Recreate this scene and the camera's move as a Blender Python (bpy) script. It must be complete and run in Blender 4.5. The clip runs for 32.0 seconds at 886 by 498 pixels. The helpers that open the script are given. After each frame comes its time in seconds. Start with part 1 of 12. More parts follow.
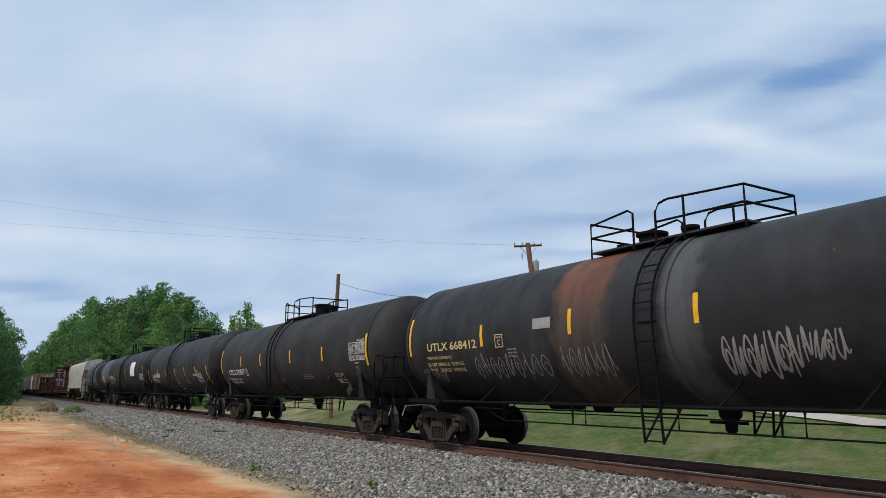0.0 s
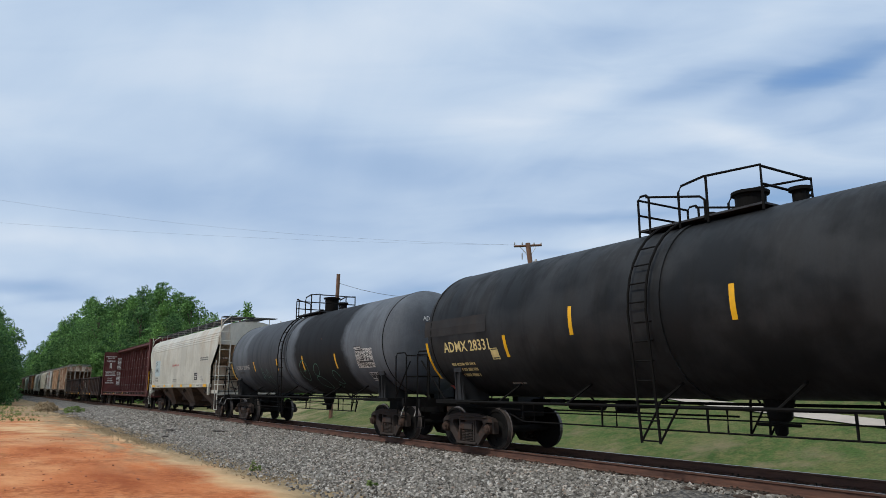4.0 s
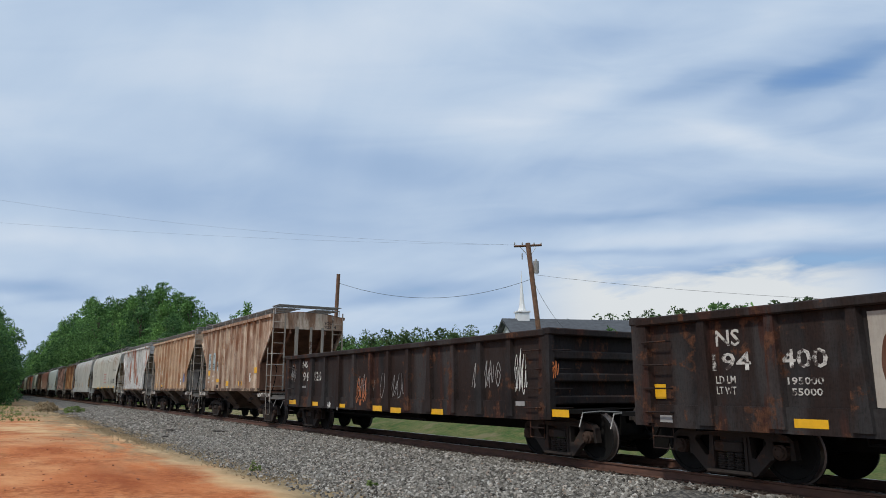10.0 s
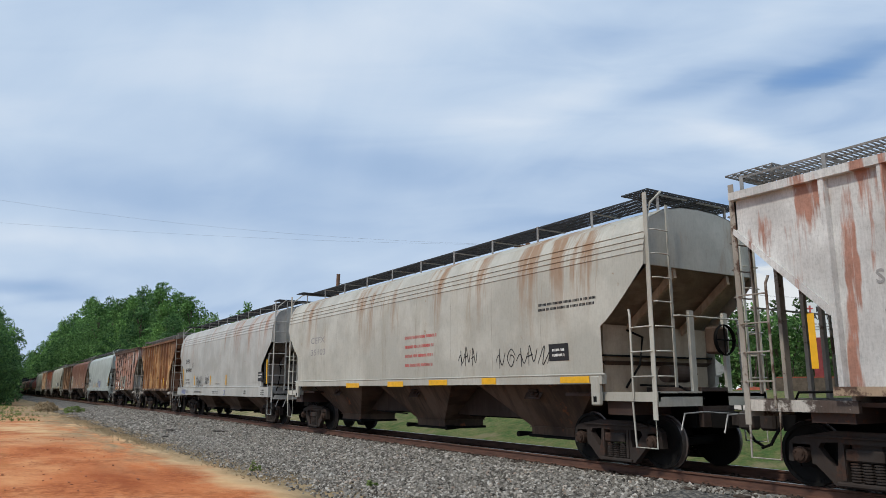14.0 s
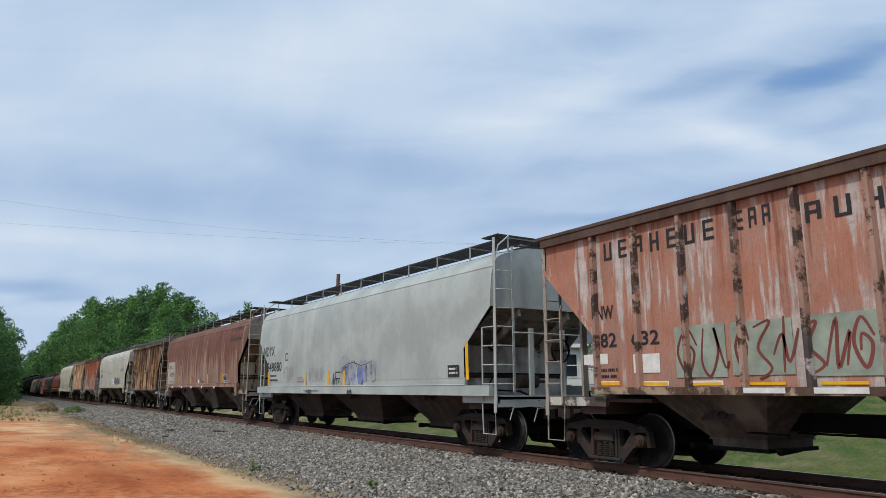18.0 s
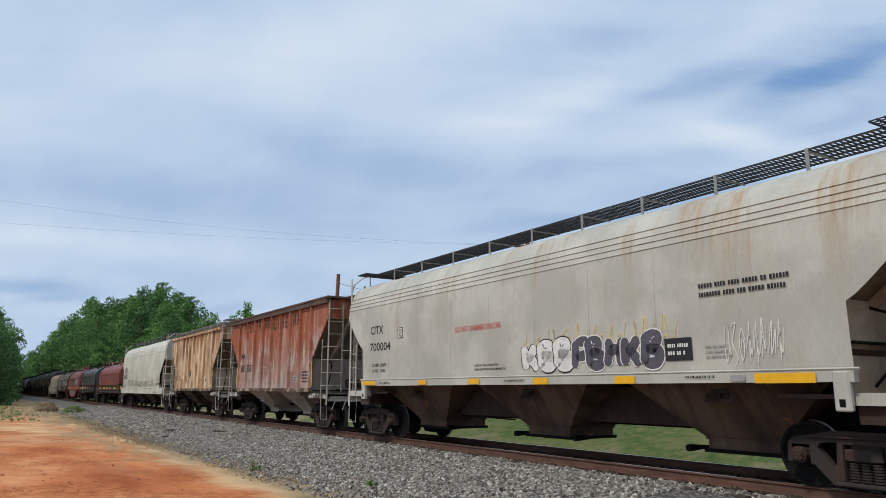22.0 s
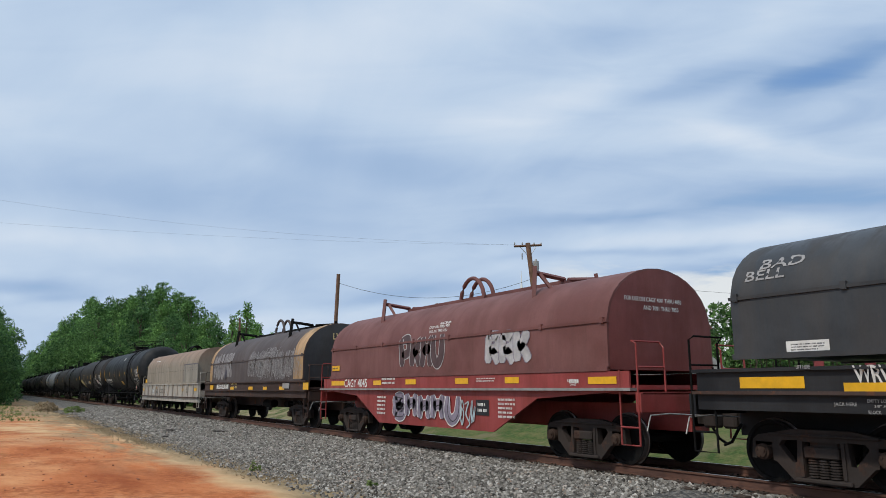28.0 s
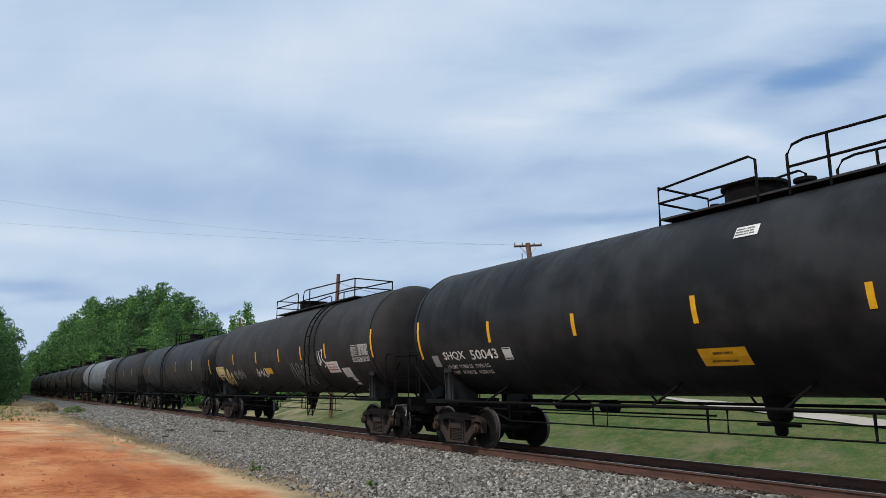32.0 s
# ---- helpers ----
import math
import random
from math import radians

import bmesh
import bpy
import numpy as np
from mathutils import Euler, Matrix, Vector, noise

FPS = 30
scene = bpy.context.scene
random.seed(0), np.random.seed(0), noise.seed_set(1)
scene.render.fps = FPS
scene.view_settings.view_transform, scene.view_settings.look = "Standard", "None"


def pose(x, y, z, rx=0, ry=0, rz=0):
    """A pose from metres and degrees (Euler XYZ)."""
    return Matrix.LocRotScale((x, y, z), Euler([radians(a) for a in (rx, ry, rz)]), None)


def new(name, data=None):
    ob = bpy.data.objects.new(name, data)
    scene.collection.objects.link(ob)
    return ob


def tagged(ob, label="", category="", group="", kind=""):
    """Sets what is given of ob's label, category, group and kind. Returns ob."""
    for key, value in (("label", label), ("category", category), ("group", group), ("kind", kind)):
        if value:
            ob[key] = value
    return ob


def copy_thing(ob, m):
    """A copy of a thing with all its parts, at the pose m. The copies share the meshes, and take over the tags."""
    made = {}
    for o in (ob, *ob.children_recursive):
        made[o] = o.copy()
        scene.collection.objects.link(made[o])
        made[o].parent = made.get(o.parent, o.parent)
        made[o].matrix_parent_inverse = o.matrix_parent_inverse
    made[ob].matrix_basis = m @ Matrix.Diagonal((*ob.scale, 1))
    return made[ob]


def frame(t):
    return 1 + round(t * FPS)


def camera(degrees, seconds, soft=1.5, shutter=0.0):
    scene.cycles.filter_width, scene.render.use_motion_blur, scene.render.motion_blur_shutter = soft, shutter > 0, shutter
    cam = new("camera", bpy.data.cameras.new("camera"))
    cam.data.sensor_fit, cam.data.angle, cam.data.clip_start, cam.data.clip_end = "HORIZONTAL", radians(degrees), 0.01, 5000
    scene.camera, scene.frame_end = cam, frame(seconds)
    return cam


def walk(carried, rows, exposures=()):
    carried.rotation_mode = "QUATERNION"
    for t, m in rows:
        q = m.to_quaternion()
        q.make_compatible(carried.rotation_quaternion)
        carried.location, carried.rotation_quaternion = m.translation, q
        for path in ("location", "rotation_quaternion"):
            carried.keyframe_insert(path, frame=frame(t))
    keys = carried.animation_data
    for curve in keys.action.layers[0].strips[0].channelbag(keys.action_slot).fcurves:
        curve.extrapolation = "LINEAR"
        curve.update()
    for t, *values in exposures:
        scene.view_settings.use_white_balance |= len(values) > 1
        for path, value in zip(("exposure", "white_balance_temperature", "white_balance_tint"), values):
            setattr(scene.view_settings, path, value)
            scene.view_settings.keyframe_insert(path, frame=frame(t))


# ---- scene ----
cam = camera(63.8, 32.0, soft=0.75)
EYE = pose(0, -11.0, 1.37, 101.13, 0, 57.63)
walk(cam, [(0.0, EYE), (32.0, EYE)], exposures=[(0.0, 0.0), (7.2, 0.0), (8.4, -0.08), (11.2, -0.09), (12.0, 0.0), (27.0, 0.0), (28.5, -0.05), (31.2, -0.09), (32.0, 0.0)])
# the train's speed towards +x, in metres a second, at these seconds: it gathers pace slowly
SPEEDS = ((0.0, 13.88), (8.0, 13.95), (11.0, 14.30), (20.0, 14.25), (25.0, 14.38), (32.0, 14.40))


def travelled(t):
    """How far the train has rolled by the time t."""
    way = 0.0
    for (a, va), (b, vb) in zip(SPEEDS, SPEEDS[1:]):
        if t > a:
            e = min(t, b)
            way += (va + va + (vb - va) * (e - a) / (b - a)) / 2 * (e - a)
    return way


# ---- world and sun ----
SUN_DIR = Vector((0.15, -0.60, 0.78)).normalized()


def build_sky():
    world = bpy.data.worlds.new("sky")
    scene.world = world
    world.use_nodes = True
    nt = world.node_tree
    nt.nodes.clear()
    out = nt.nodes.new("ShaderNodeOutputWorld")
    bg = nt.nodes.new("ShaderNodeBackground")
    sky = nt.nodes.new("ShaderNodeTexSky")
    sky.sky_type, sky.sun_disc = "NISHITA", False
    sky.sun_elevation = math.asin(SUN_DIR.z)
    sky.sun_rotation = math.atan2(SUN_DIR.x, SUN_DIR.y)
    sky.air_density, sky.dust_density, sky.ozone_density = 1.0, 0.6, 1.5
    tc = nt.nodes.new("ShaderNodeTexCoord")
    sep = nt.nodes.new("ShaderNodeSeparateXYZ")
    nt.links.new(tc.outputs["Generated"], sep.inputs[0])

    def m(op, a, b=None, c=None):
        n = nt.nodes.new("ShaderNodeMath")
        n.operation = op
        for i, v in enumerate((a, b, c)):
            if v is None:
                continue
            if hasattr(v, "is_linked"):
                nt.links.new(v, n.inputs[i])
            else:
                n.inputs[i].default_value = v
        return n.outputs[0]

    # the cloud layer: directions laid out on a high flat sheet
    up = m("ADD", m("MAXIMUM", sep.outputs[2], 0.0), 0.16)
    comb = nt.nodes.new("ShaderNodeCombineXYZ")
    nt.links.new(m("DIVIDE", sep.outputs[0], up), comb.inputs[0])
    nt.links.new(m("DIVIDE", sep.outputs[1], up), comb.inputs[1])

    def cloud(scale, stretch, turn, detail, rough, seed, distort=0.6):
        mp = nt.nodes.new("ShaderNodeMapping")
        mp.inputs["Rotation"].default_value = (0, 0, radians(turn))
        mp.inputs["Scale"].default_value = (scale, scale * stretch, 1)
        mp.inputs["Location"].default_value = (seed, seed * 1.7, seed * 0.3)
        nt.links.new(comb.outputs[0], mp.inputs[0])
        nz = nt.nodes.new("ShaderNodeTexNoise")
        nz.inputs["Scale"].default_value = 1.0
        nz.inputs["Detail"].default_value = detail
        nz.inputs["Roughness"].default_value = rough
        nz.inputs["Distortion"].default_value = distort
        nt.links.new(mp.outputs[0], nz.inputs["Vector"])
        return nz.outputs[0]

    def ramp(v, stops):
        r = nt.nodes.new("ShaderNodeValToRGB")
        nt.links.new(v, r.inputs[0])
        e = r.color_ramp.elements
        while len(e) < len(stops):
            e.new(0.5)
        for el, (p, c) in zip(e, stops):
            el.position, el.color = p, (c if isinstance(c, tuple) else (c, c, c)) + (1,)
        return r.outputs[0]

    def mix(f, a, b):
        n = nt.nodes.new("ShaderNodeMix")
        n.data_type = "RGBA"
        for sock, v in ((n.inputs[0], f), (n.inputs[6], a), (n.inputs[7], b)):
            if hasattr(v, "is_linked"):
                nt.links.new(v, sock)
            else:
                sock.default_value = (*v, 1) if isinstance(v, tuple) else v
        return n.outputs[2]

    streaks = cloud(0.42, 2.6, 22, 5, 0.5, 1.3, 0.7)
    wisp = cloud(1.1, 1.9, 14, 6, 0.52, 5.2, 0.7)

    def vmath(op, a, b=None):
        n = nt.nodes.new("ShaderNodeVectorMath")
        n.operation = op
        for k, v in enumerate((a, b)):
            if v is None:
                continue
            if hasattr(v, "is_linked"):
                nt.links.new(v, n.inputs[k])
            else:
                n.inputs[k].default_value = v
        return n.outputs["Value"] if op == "DOT_PRODUCT" else n.outputs[0]

    def towards(v, lo, hi):
        return ramp(vmath("DOT_PRODUCT", tc.outputs["Generated"], v), [(lo, 0.0), (hi, 1.0)])

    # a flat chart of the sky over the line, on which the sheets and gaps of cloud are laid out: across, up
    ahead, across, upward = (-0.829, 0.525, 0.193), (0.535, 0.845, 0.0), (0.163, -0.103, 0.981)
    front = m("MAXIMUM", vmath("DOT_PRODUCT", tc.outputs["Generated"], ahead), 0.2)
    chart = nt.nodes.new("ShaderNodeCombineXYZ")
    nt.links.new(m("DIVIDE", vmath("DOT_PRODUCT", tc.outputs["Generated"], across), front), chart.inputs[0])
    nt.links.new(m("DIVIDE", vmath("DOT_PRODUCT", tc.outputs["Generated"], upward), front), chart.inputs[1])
    ragged = nt.nodes.new("ShaderNodeTexNoise")
    ragged.inputs["Scale"].default_value, ragged.inputs["Detail"].default_value = 5.0, 4
    mp = nt.nodes.new("ShaderNodeMapping")
    mp.inputs["Scale"].default_value = (0.7, 1.8, 1)
    nt.links.new(chart.outputs[0], mp.inputs[0])
    nt.links.new(mp.outputs[0], ragged.inputs["Vector"])
    shift = vmath("MULTIPLY", vmath("SUBTRACT", ragged.outputs["Color"], (0.5, 0.5, 0.5)), (0.16, 0.045, 0.0))
    bent = vmath("ADD", chart.outputs[0], shift)
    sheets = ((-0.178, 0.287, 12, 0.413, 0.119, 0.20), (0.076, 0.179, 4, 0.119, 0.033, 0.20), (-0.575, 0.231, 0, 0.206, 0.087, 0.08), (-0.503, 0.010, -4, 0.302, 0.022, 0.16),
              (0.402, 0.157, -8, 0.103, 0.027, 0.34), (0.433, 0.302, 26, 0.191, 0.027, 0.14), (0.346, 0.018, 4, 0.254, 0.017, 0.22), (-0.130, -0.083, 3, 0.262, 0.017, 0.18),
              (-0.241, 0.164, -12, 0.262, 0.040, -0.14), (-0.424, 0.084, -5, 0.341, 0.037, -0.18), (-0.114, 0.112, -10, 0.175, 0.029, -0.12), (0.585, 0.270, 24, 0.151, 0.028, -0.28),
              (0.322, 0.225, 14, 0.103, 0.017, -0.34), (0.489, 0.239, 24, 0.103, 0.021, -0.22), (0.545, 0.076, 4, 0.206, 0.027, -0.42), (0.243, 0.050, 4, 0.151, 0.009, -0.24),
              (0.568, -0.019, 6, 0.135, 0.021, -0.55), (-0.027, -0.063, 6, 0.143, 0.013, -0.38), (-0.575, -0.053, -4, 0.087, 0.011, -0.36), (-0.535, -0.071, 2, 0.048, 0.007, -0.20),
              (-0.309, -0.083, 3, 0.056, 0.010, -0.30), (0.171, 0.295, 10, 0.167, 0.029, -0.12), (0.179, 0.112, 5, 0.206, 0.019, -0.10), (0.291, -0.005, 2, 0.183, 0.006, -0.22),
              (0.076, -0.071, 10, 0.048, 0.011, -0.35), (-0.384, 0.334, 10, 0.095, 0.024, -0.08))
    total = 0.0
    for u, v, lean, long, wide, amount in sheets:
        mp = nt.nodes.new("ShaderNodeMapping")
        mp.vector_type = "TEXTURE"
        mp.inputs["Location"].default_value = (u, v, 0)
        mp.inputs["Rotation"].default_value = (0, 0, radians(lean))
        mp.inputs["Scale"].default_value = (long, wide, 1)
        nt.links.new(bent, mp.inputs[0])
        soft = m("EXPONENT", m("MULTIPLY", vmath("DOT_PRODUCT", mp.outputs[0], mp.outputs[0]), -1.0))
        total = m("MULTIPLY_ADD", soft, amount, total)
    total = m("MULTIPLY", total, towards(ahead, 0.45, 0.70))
    body = m("ADD", m("MULTIPLY", m("SUBTRACT", streaks, 0.5), 0.42), m("MULTIPLY", m("SUBTRACT", wisp, 0.5), 0.34))
    feather = nt.nodes.new("ShaderNodeTexNoise")
    feather.inputs["Scale"].default_value, feather.inputs["Detail"].default_value, feather.inputs["Distortion"].default_value = 6.0, 6, 0.8
    mp = nt.nodes.new("ShaderNodeMapping")
    mp.inputs["Scale"].default_value, mp.inputs["Rotation"].default_value = (0.55, 2.6, 1), (0, 0, radians(-9))
    nt.links.new(chart.outputs[0], mp.inputs[0])
    nt.links.new(mp.outputs[0], feather.inputs["Vector"])
    body = m("ADD", body, m("MULTIPLY", m("SUBTRACT", feather.outputs[0], 0.5), m("MULTIPLY_ADD", towards((-0.44, 0.88, 0.178), 0.75, 1.0), 0.42, 0.20)))
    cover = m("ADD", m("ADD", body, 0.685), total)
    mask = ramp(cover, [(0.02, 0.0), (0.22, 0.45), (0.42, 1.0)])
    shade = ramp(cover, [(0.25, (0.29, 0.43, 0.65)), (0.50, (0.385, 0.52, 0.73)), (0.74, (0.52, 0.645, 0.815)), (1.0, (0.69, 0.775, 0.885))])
    # a low bank of cumulus over the woods
    puffs = cloud(2.6, 1.0, 0, 6, 0.55, 9.7, 0.3)
    rise = m("ADD", sep.outputs[2], m("MULTIPLY", m("SUBTRACT", puffs, 0.5), -0.10))
    bank = m("MULTIPLY", ramp(rise, [(0.137, 1.0), (0.160, 0.0)]), towards((-0.612, 0.783, 0.105), 0.972, 0.990))
    sc = nt.nodes.new("ShaderNodeMix")
    sc.data_type, sc.blend_type = "RGBA", "MULTIPLY"
    sc.inputs[0].default_value = 1.0
    nt.links.new(sky.outputs[0], sc.inputs[6])
    sc.inputs[7].default_value = (0.10, 0.10, 0.10, 1)
    low = ramp(sep.outputs[2], [(0.0, (0.36, 0.58, 0.80)), (0.16, (0.27, 0.47, 0.75)), (0.40, (0.13, 0.29, 0.62))])
    blue = mix(0.8, sc.outputs[2], low)
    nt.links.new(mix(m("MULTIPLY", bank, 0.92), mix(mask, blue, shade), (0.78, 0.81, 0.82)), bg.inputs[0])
    bg.inputs[1].default_value = 1.0
    nt.links.new(bg.outputs[0], out.inputs[0])


build_sky()
sun_data = bpy.data.lights.new("sun", "SUN")
sun_data.energy, sun_data.angle, sun_data.color = 2.3, radians(4), (1.0, 0.95, 0.86)
sun = new("sun", sun_data)
sun.rotation_mode = "QUATERNION"
sun.rotation_quaternion = SUN_DIR.to_track_quat("Z", "Y")
sun.location = (0, 0, 60)

# ---- materials ----


class Nodes:
    """A small builder round a material's node tree."""

    def __init__(self, name):
        self.mat = bpy.data.materials.new(name)
        self.mat.use_nodes = True
        self.nt = self.mat.node_tree
        self.bsdf = self.nt.nodes["Principled BSDF"]
        self.tc = self.nt.nodes.new("ShaderNodeTexCoord")

    def put(self, v, sock):
        if hasattr(v, "is_linked"):
            self.nt.links.new(v, sock)
        elif isinstance(v, tuple):
            sock.default_value = (*v, 1) if len(v) == 3 and len(sock.default_value) == 4 else v
        else:
            sock.default_value = v

    def vec(self, scale=(1, 1, 1), coord="Object", loc=(0, 0, 0)):
        mp = self.nt.nodes.new("ShaderNodeMapping")
        mp.inputs["Scale"].default_value = scale
        mp.inputs["Location"].default_value = loc
        self.nt.links.new(self.tc.outputs[coord], mp.inputs[0])
        return mp.outputs[0]

    def noise(self, scale=1.0, detail=4, rough=0.5, stretch=(1, 1, 1), loc=(0, 0, 0), distort=0.0, coord="Object"):
        n = self.nt.nodes.new("ShaderNodeTexNoise")
        self.put(self.vec(stretch, coord, loc), n.inputs["Vector"])
        n.inputs["Scale"].default_value, n.inputs["Detail"].default_value = scale, detail
        n.inputs["Roughness"].default_value, n.inputs["Distortion"].default_value = rough, distort
        return n.outputs[0]

    def ramp(self, v, *stops):
        r = self.nt.nodes.new("ShaderNodeValToRGB")
        self.put(v, r.inputs[0])
        e = r.color_ramp.elements
        while len(e) < len(stops):
            e.new(0.5)
        for el, (p, c) in zip(e, stops):
            el.position, el.color = p, (c if isinstance(c, tuple) else (c, c, c)) + (1,)
        return r.outputs[0]

    def mix(self, f, a, b, kind="MIX"):
        n = self.nt.nodes.new("ShaderNodeMix")
        n.data_type, n.blend_type = "RGBA", kind
        self.put(f, n.inputs[0])
        self.put(a, n.inputs[6])
        self.put(b, n.inputs[7])
        return n.outputs[2]

    def math(self, op, a, b=0.0):
        n = self.nt.nodes.new("ShaderNodeMath")
        n.operation = op
        self.put(a, n.inputs[0])
        self.put(b, n.inputs[1])
        return n.outputs[0]

    def axis(self, i, coord="Object"):
        s = self.nt.nodes.new("ShaderNodeSeparateXYZ")
        self.nt.links.new(self.tc.outputs[coord], s.inputs[0])
        return s.outputs[i]

    def done(self, colour, rough=0.6, metal=0.0, bump=None, strength=0.3, dist=0.01):
        self.put(colour, self.bsdf.inputs["Base Color"])
        self.put(rough, self.bsdf.inputs["Roughness"])
        self.bsdf.inputs["Metallic"].default_value = metal
        if bump is not None:
            b = self.nt.nodes.new("ShaderNodeBump")
            b.inputs["Strength"].default_value, b.inputs["Distance"].default_value = strength, dist
            self.put(bump, b.inputs["Height"])
            self.nt.links.new(b.outputs[0], self.bsdf.inputs["Normal"])
        return self.mat


def plain(name, c, rough=0.6, metal=0.0, vary=0.25, scale=6.0, spec=0.4):
    n = Nodes(name)
    n.bsdf.inputs["Specular IOR Level"].default_value = spec
    a = n.noise(scale, 5, 0.6)
    dark = tuple(v * (1 - vary) for v in c)
    light = tuple(min(1, v * (1 + vary)) for v in c)
    return n.done(n.ramp(a, (0.3, dark), (0.7, light)), rough, metal, n.noise(scale * 8, 3), 0.15, 0.004)


def painted(name, base, rust=(0.26, 0.09, 0.035), amount=0.2, streak=0.5, grime=0.3, dirt=(0.12, 0.085, 0.055), seed=0.0,
            patch=0.0, rough=0.45, primer=None, fade=0.12, spec=0.4, panel=0.0, blotch=0.0, ribs=0.0, zones=(), weep=None, topruns=None, grit=0.06):
    """Paint on steel: faded in clouds, streaked downwards, with rust in patches and road dirt on it.
    amount: how much rust; streak: how much of it runs down; grime: dirt all over."""
    n = Nodes(name)
    off = (seed * 3.7, seed * 1.3, seed * 2.1)
    cloud = n.noise(0.9, 5, 0.55, loc=off)
    col = n.mix(n.ramp(cloud, (0.42, 0.0), (0.6, 1.0)), tuple(v * (1 - fade * 0.6) for v in base), tuple(min(1, v * (1 + fade) + fade * 0.12) for v in base))
    for x0, x1, soft, below, above, z0, z1, strength in zones:
        # repainted stretches with ragged, rubbed edges; a second colour higher up
        wob = n.math("MULTIPLY", n.math("SUBTRACT", n.noise(1.1, 7, 0.65, loc=(x0, 0, 0)), 0.5), 1.1)
        xx = n.math("ADD", n.axis(0), wob)

        def between(v, a, b):
            q = n.nt.nodes.new("ShaderNodeMapRange")
            n.put(v, q.inputs[0])
            q.inputs[1].default_value, q.inputs[2].default_value = a, b
            return q.outputs[0]

        mask = n.math("MULTIPLY", between(xx, x0 - soft, x0 + soft), between(xx, x1 + soft, x1 - soft))
        tone = n.mix(between(n.math("ADD", n.axis(2), n.math("MULTIPLY", wob, 0.8)), z0, z1), below, above)
        col = n.mix(n.math("MULTIPLY", mask, strength), col, tone)
    runs = n.noise(1.0, 5, 0.55, stretch=(3.2, 1.5, 0.3), loc=off)
    fine = n.noise(1.0, 5, 0.6, stretch=(16, 5, 1.3), loc=off)
    spots = n.noise(2.6, 9, 0.7, loc=off)
    wide = n.noise(0.6, 4, 0.55, stretch=(1.4, 1, 0.8), loc=off)
    run = n.math("ADD", n.math("MULTIPLY", runs, 0.78), n.math("MULTIPLY", fine, 0.22))
    mid = 0.60 - 0.16 * streak
    dirtmask = n.ramp(run, (mid - 0.06, 0.0), (mid + 0.08, 1.0))
    col = n.mix(n.math("MULTIPLY", dirtmask, grime), col, dirt)
    if blotch:
        # broad clouds of rust dust, drawn out downwards and broken by fine streaks
        bl = n.math("ADD", n.math("MULTIPLY", n.noise(1.0, 6, 0.62, stretch=(1.1, 0.6, 0.7), loc=(off[0] + 2, 0, off[2] + 7), distort=0.6), 0.85), n.math("MULTIPLY", fine, 0.15))
        col = n.mix(n.math("MULTIPLY", n.ramp(bl, (0.45, 0.0), (0.57, 1.0)), blotch), col, tuple(v * 0.78 for v in dirt))
        drips = n.noise(1.0, 3, 0.5, stretch=(26, 8, 0.35), loc=(off[0], 0, off[2] + 3))
        col = n.mix(n.math("MULTIPLY", n.ramp(drips, (0.66, 0.0), (0.72, 1.0)), blotch * 0.7), col, tuple(v * 0.7 for v in dirt))
    if ribs:
        # rust that bleeds from the welds along each rib
        near = n.math("ABSOLUTE", n.math("SUBTRACT", n.math("FRACT", n.math("ADD", n.math("DIVIDE", n.axis(0), ribs), 0.5)), 0.5))
        bleed = n.math("ADD", n.math("MULTIPLY", near, -2.2), n.math("MULTIPLY", n.math("SUBTRACT", n.noise(1.0, 6, 0.6, stretch=(3.0, 1, 0.8), loc=off), 0.42), 2.2))
        col = n.mix(n.math("MULTIPLY", n.ramp(bleed, (0.0, 0.0), (0.28, 0.85)), 0.9), col, tuple(v * f for v, f in zip(dirt, (1.05, 0.9, 0.8))))
    if panel:
        bands = n.noise(1.0, 2, 0.4, stretch=(1.15, 0.1, 0.10), loc=(off[0] + 5, 0, off[2]))
        pb = n.ramp(bands, (0.47, 0.0), (0.55, 1.0))
        col = n.mix(n.math("MULTIPLY", pb, panel), col, dirt)
        pale = n.ramp(n.noise(1.0, 2, 0.4, stretch=(1.4, 0.1, 0.16), loc=(off[0] - 9, 0, off[2])), (0.56, 0.0), (0.64, 1.0))
        col = n.mix(n.math("MULTIPLY", pale, panel * 0.8), col, tuple(min(1, v * 1.25 + 0.05) for v in base))
    if primer:
        both = n.math("ADD", n.math("MULTIPLY", run, 0.6), n.math("MULTIPLY", wide, 0.4))
        edge = 0.60 - 0.17 * patch
        pm = n.ramp(both, (edge - 0.012, 0.0), (edge + 0.022, 1.0))
        pc = n.ramp(n.noise(5, 5, 0.6), (0.35, tuple(v * 0.8 for v in primer)), (0.65, tuple(v * 1.15 for v in primer)))
        col = n.mix(n.math("MULTIPLY", pm, 0.92), col, pc)
    if weep:
        # rust that weeps from the roof's seams in a few long runs
        q = n.nt.nodes.new("ShaderNodeMapRange")
        n.put(n.math("ADD", n.axis(2), n.math("MULTIPLY", n.noise(1.3, 3, 0.5, loc=off), 1.4)), q.inputs[0])
        q.inputs[1].default_value, q.inputs[2].default_value = 3.2, 4.6
        spread = n.math("ADD", n.math("MULTIPLY", n.noise(1.0, 5, 0.6, stretch=(1.7, 0.3, 0.16), loc=(off[0] + 1, 0, 0)), 0.8), n.math("MULTIPLY", fine, 0.2))
        wm = n.math("MULTIPLY", n.ramp(spread, (0.515, 0.0), (0.61, 1.0)), q.outputs[0])
        col = n.mix(n.math("MULTIPLY", wm, 0.9), col, weep)
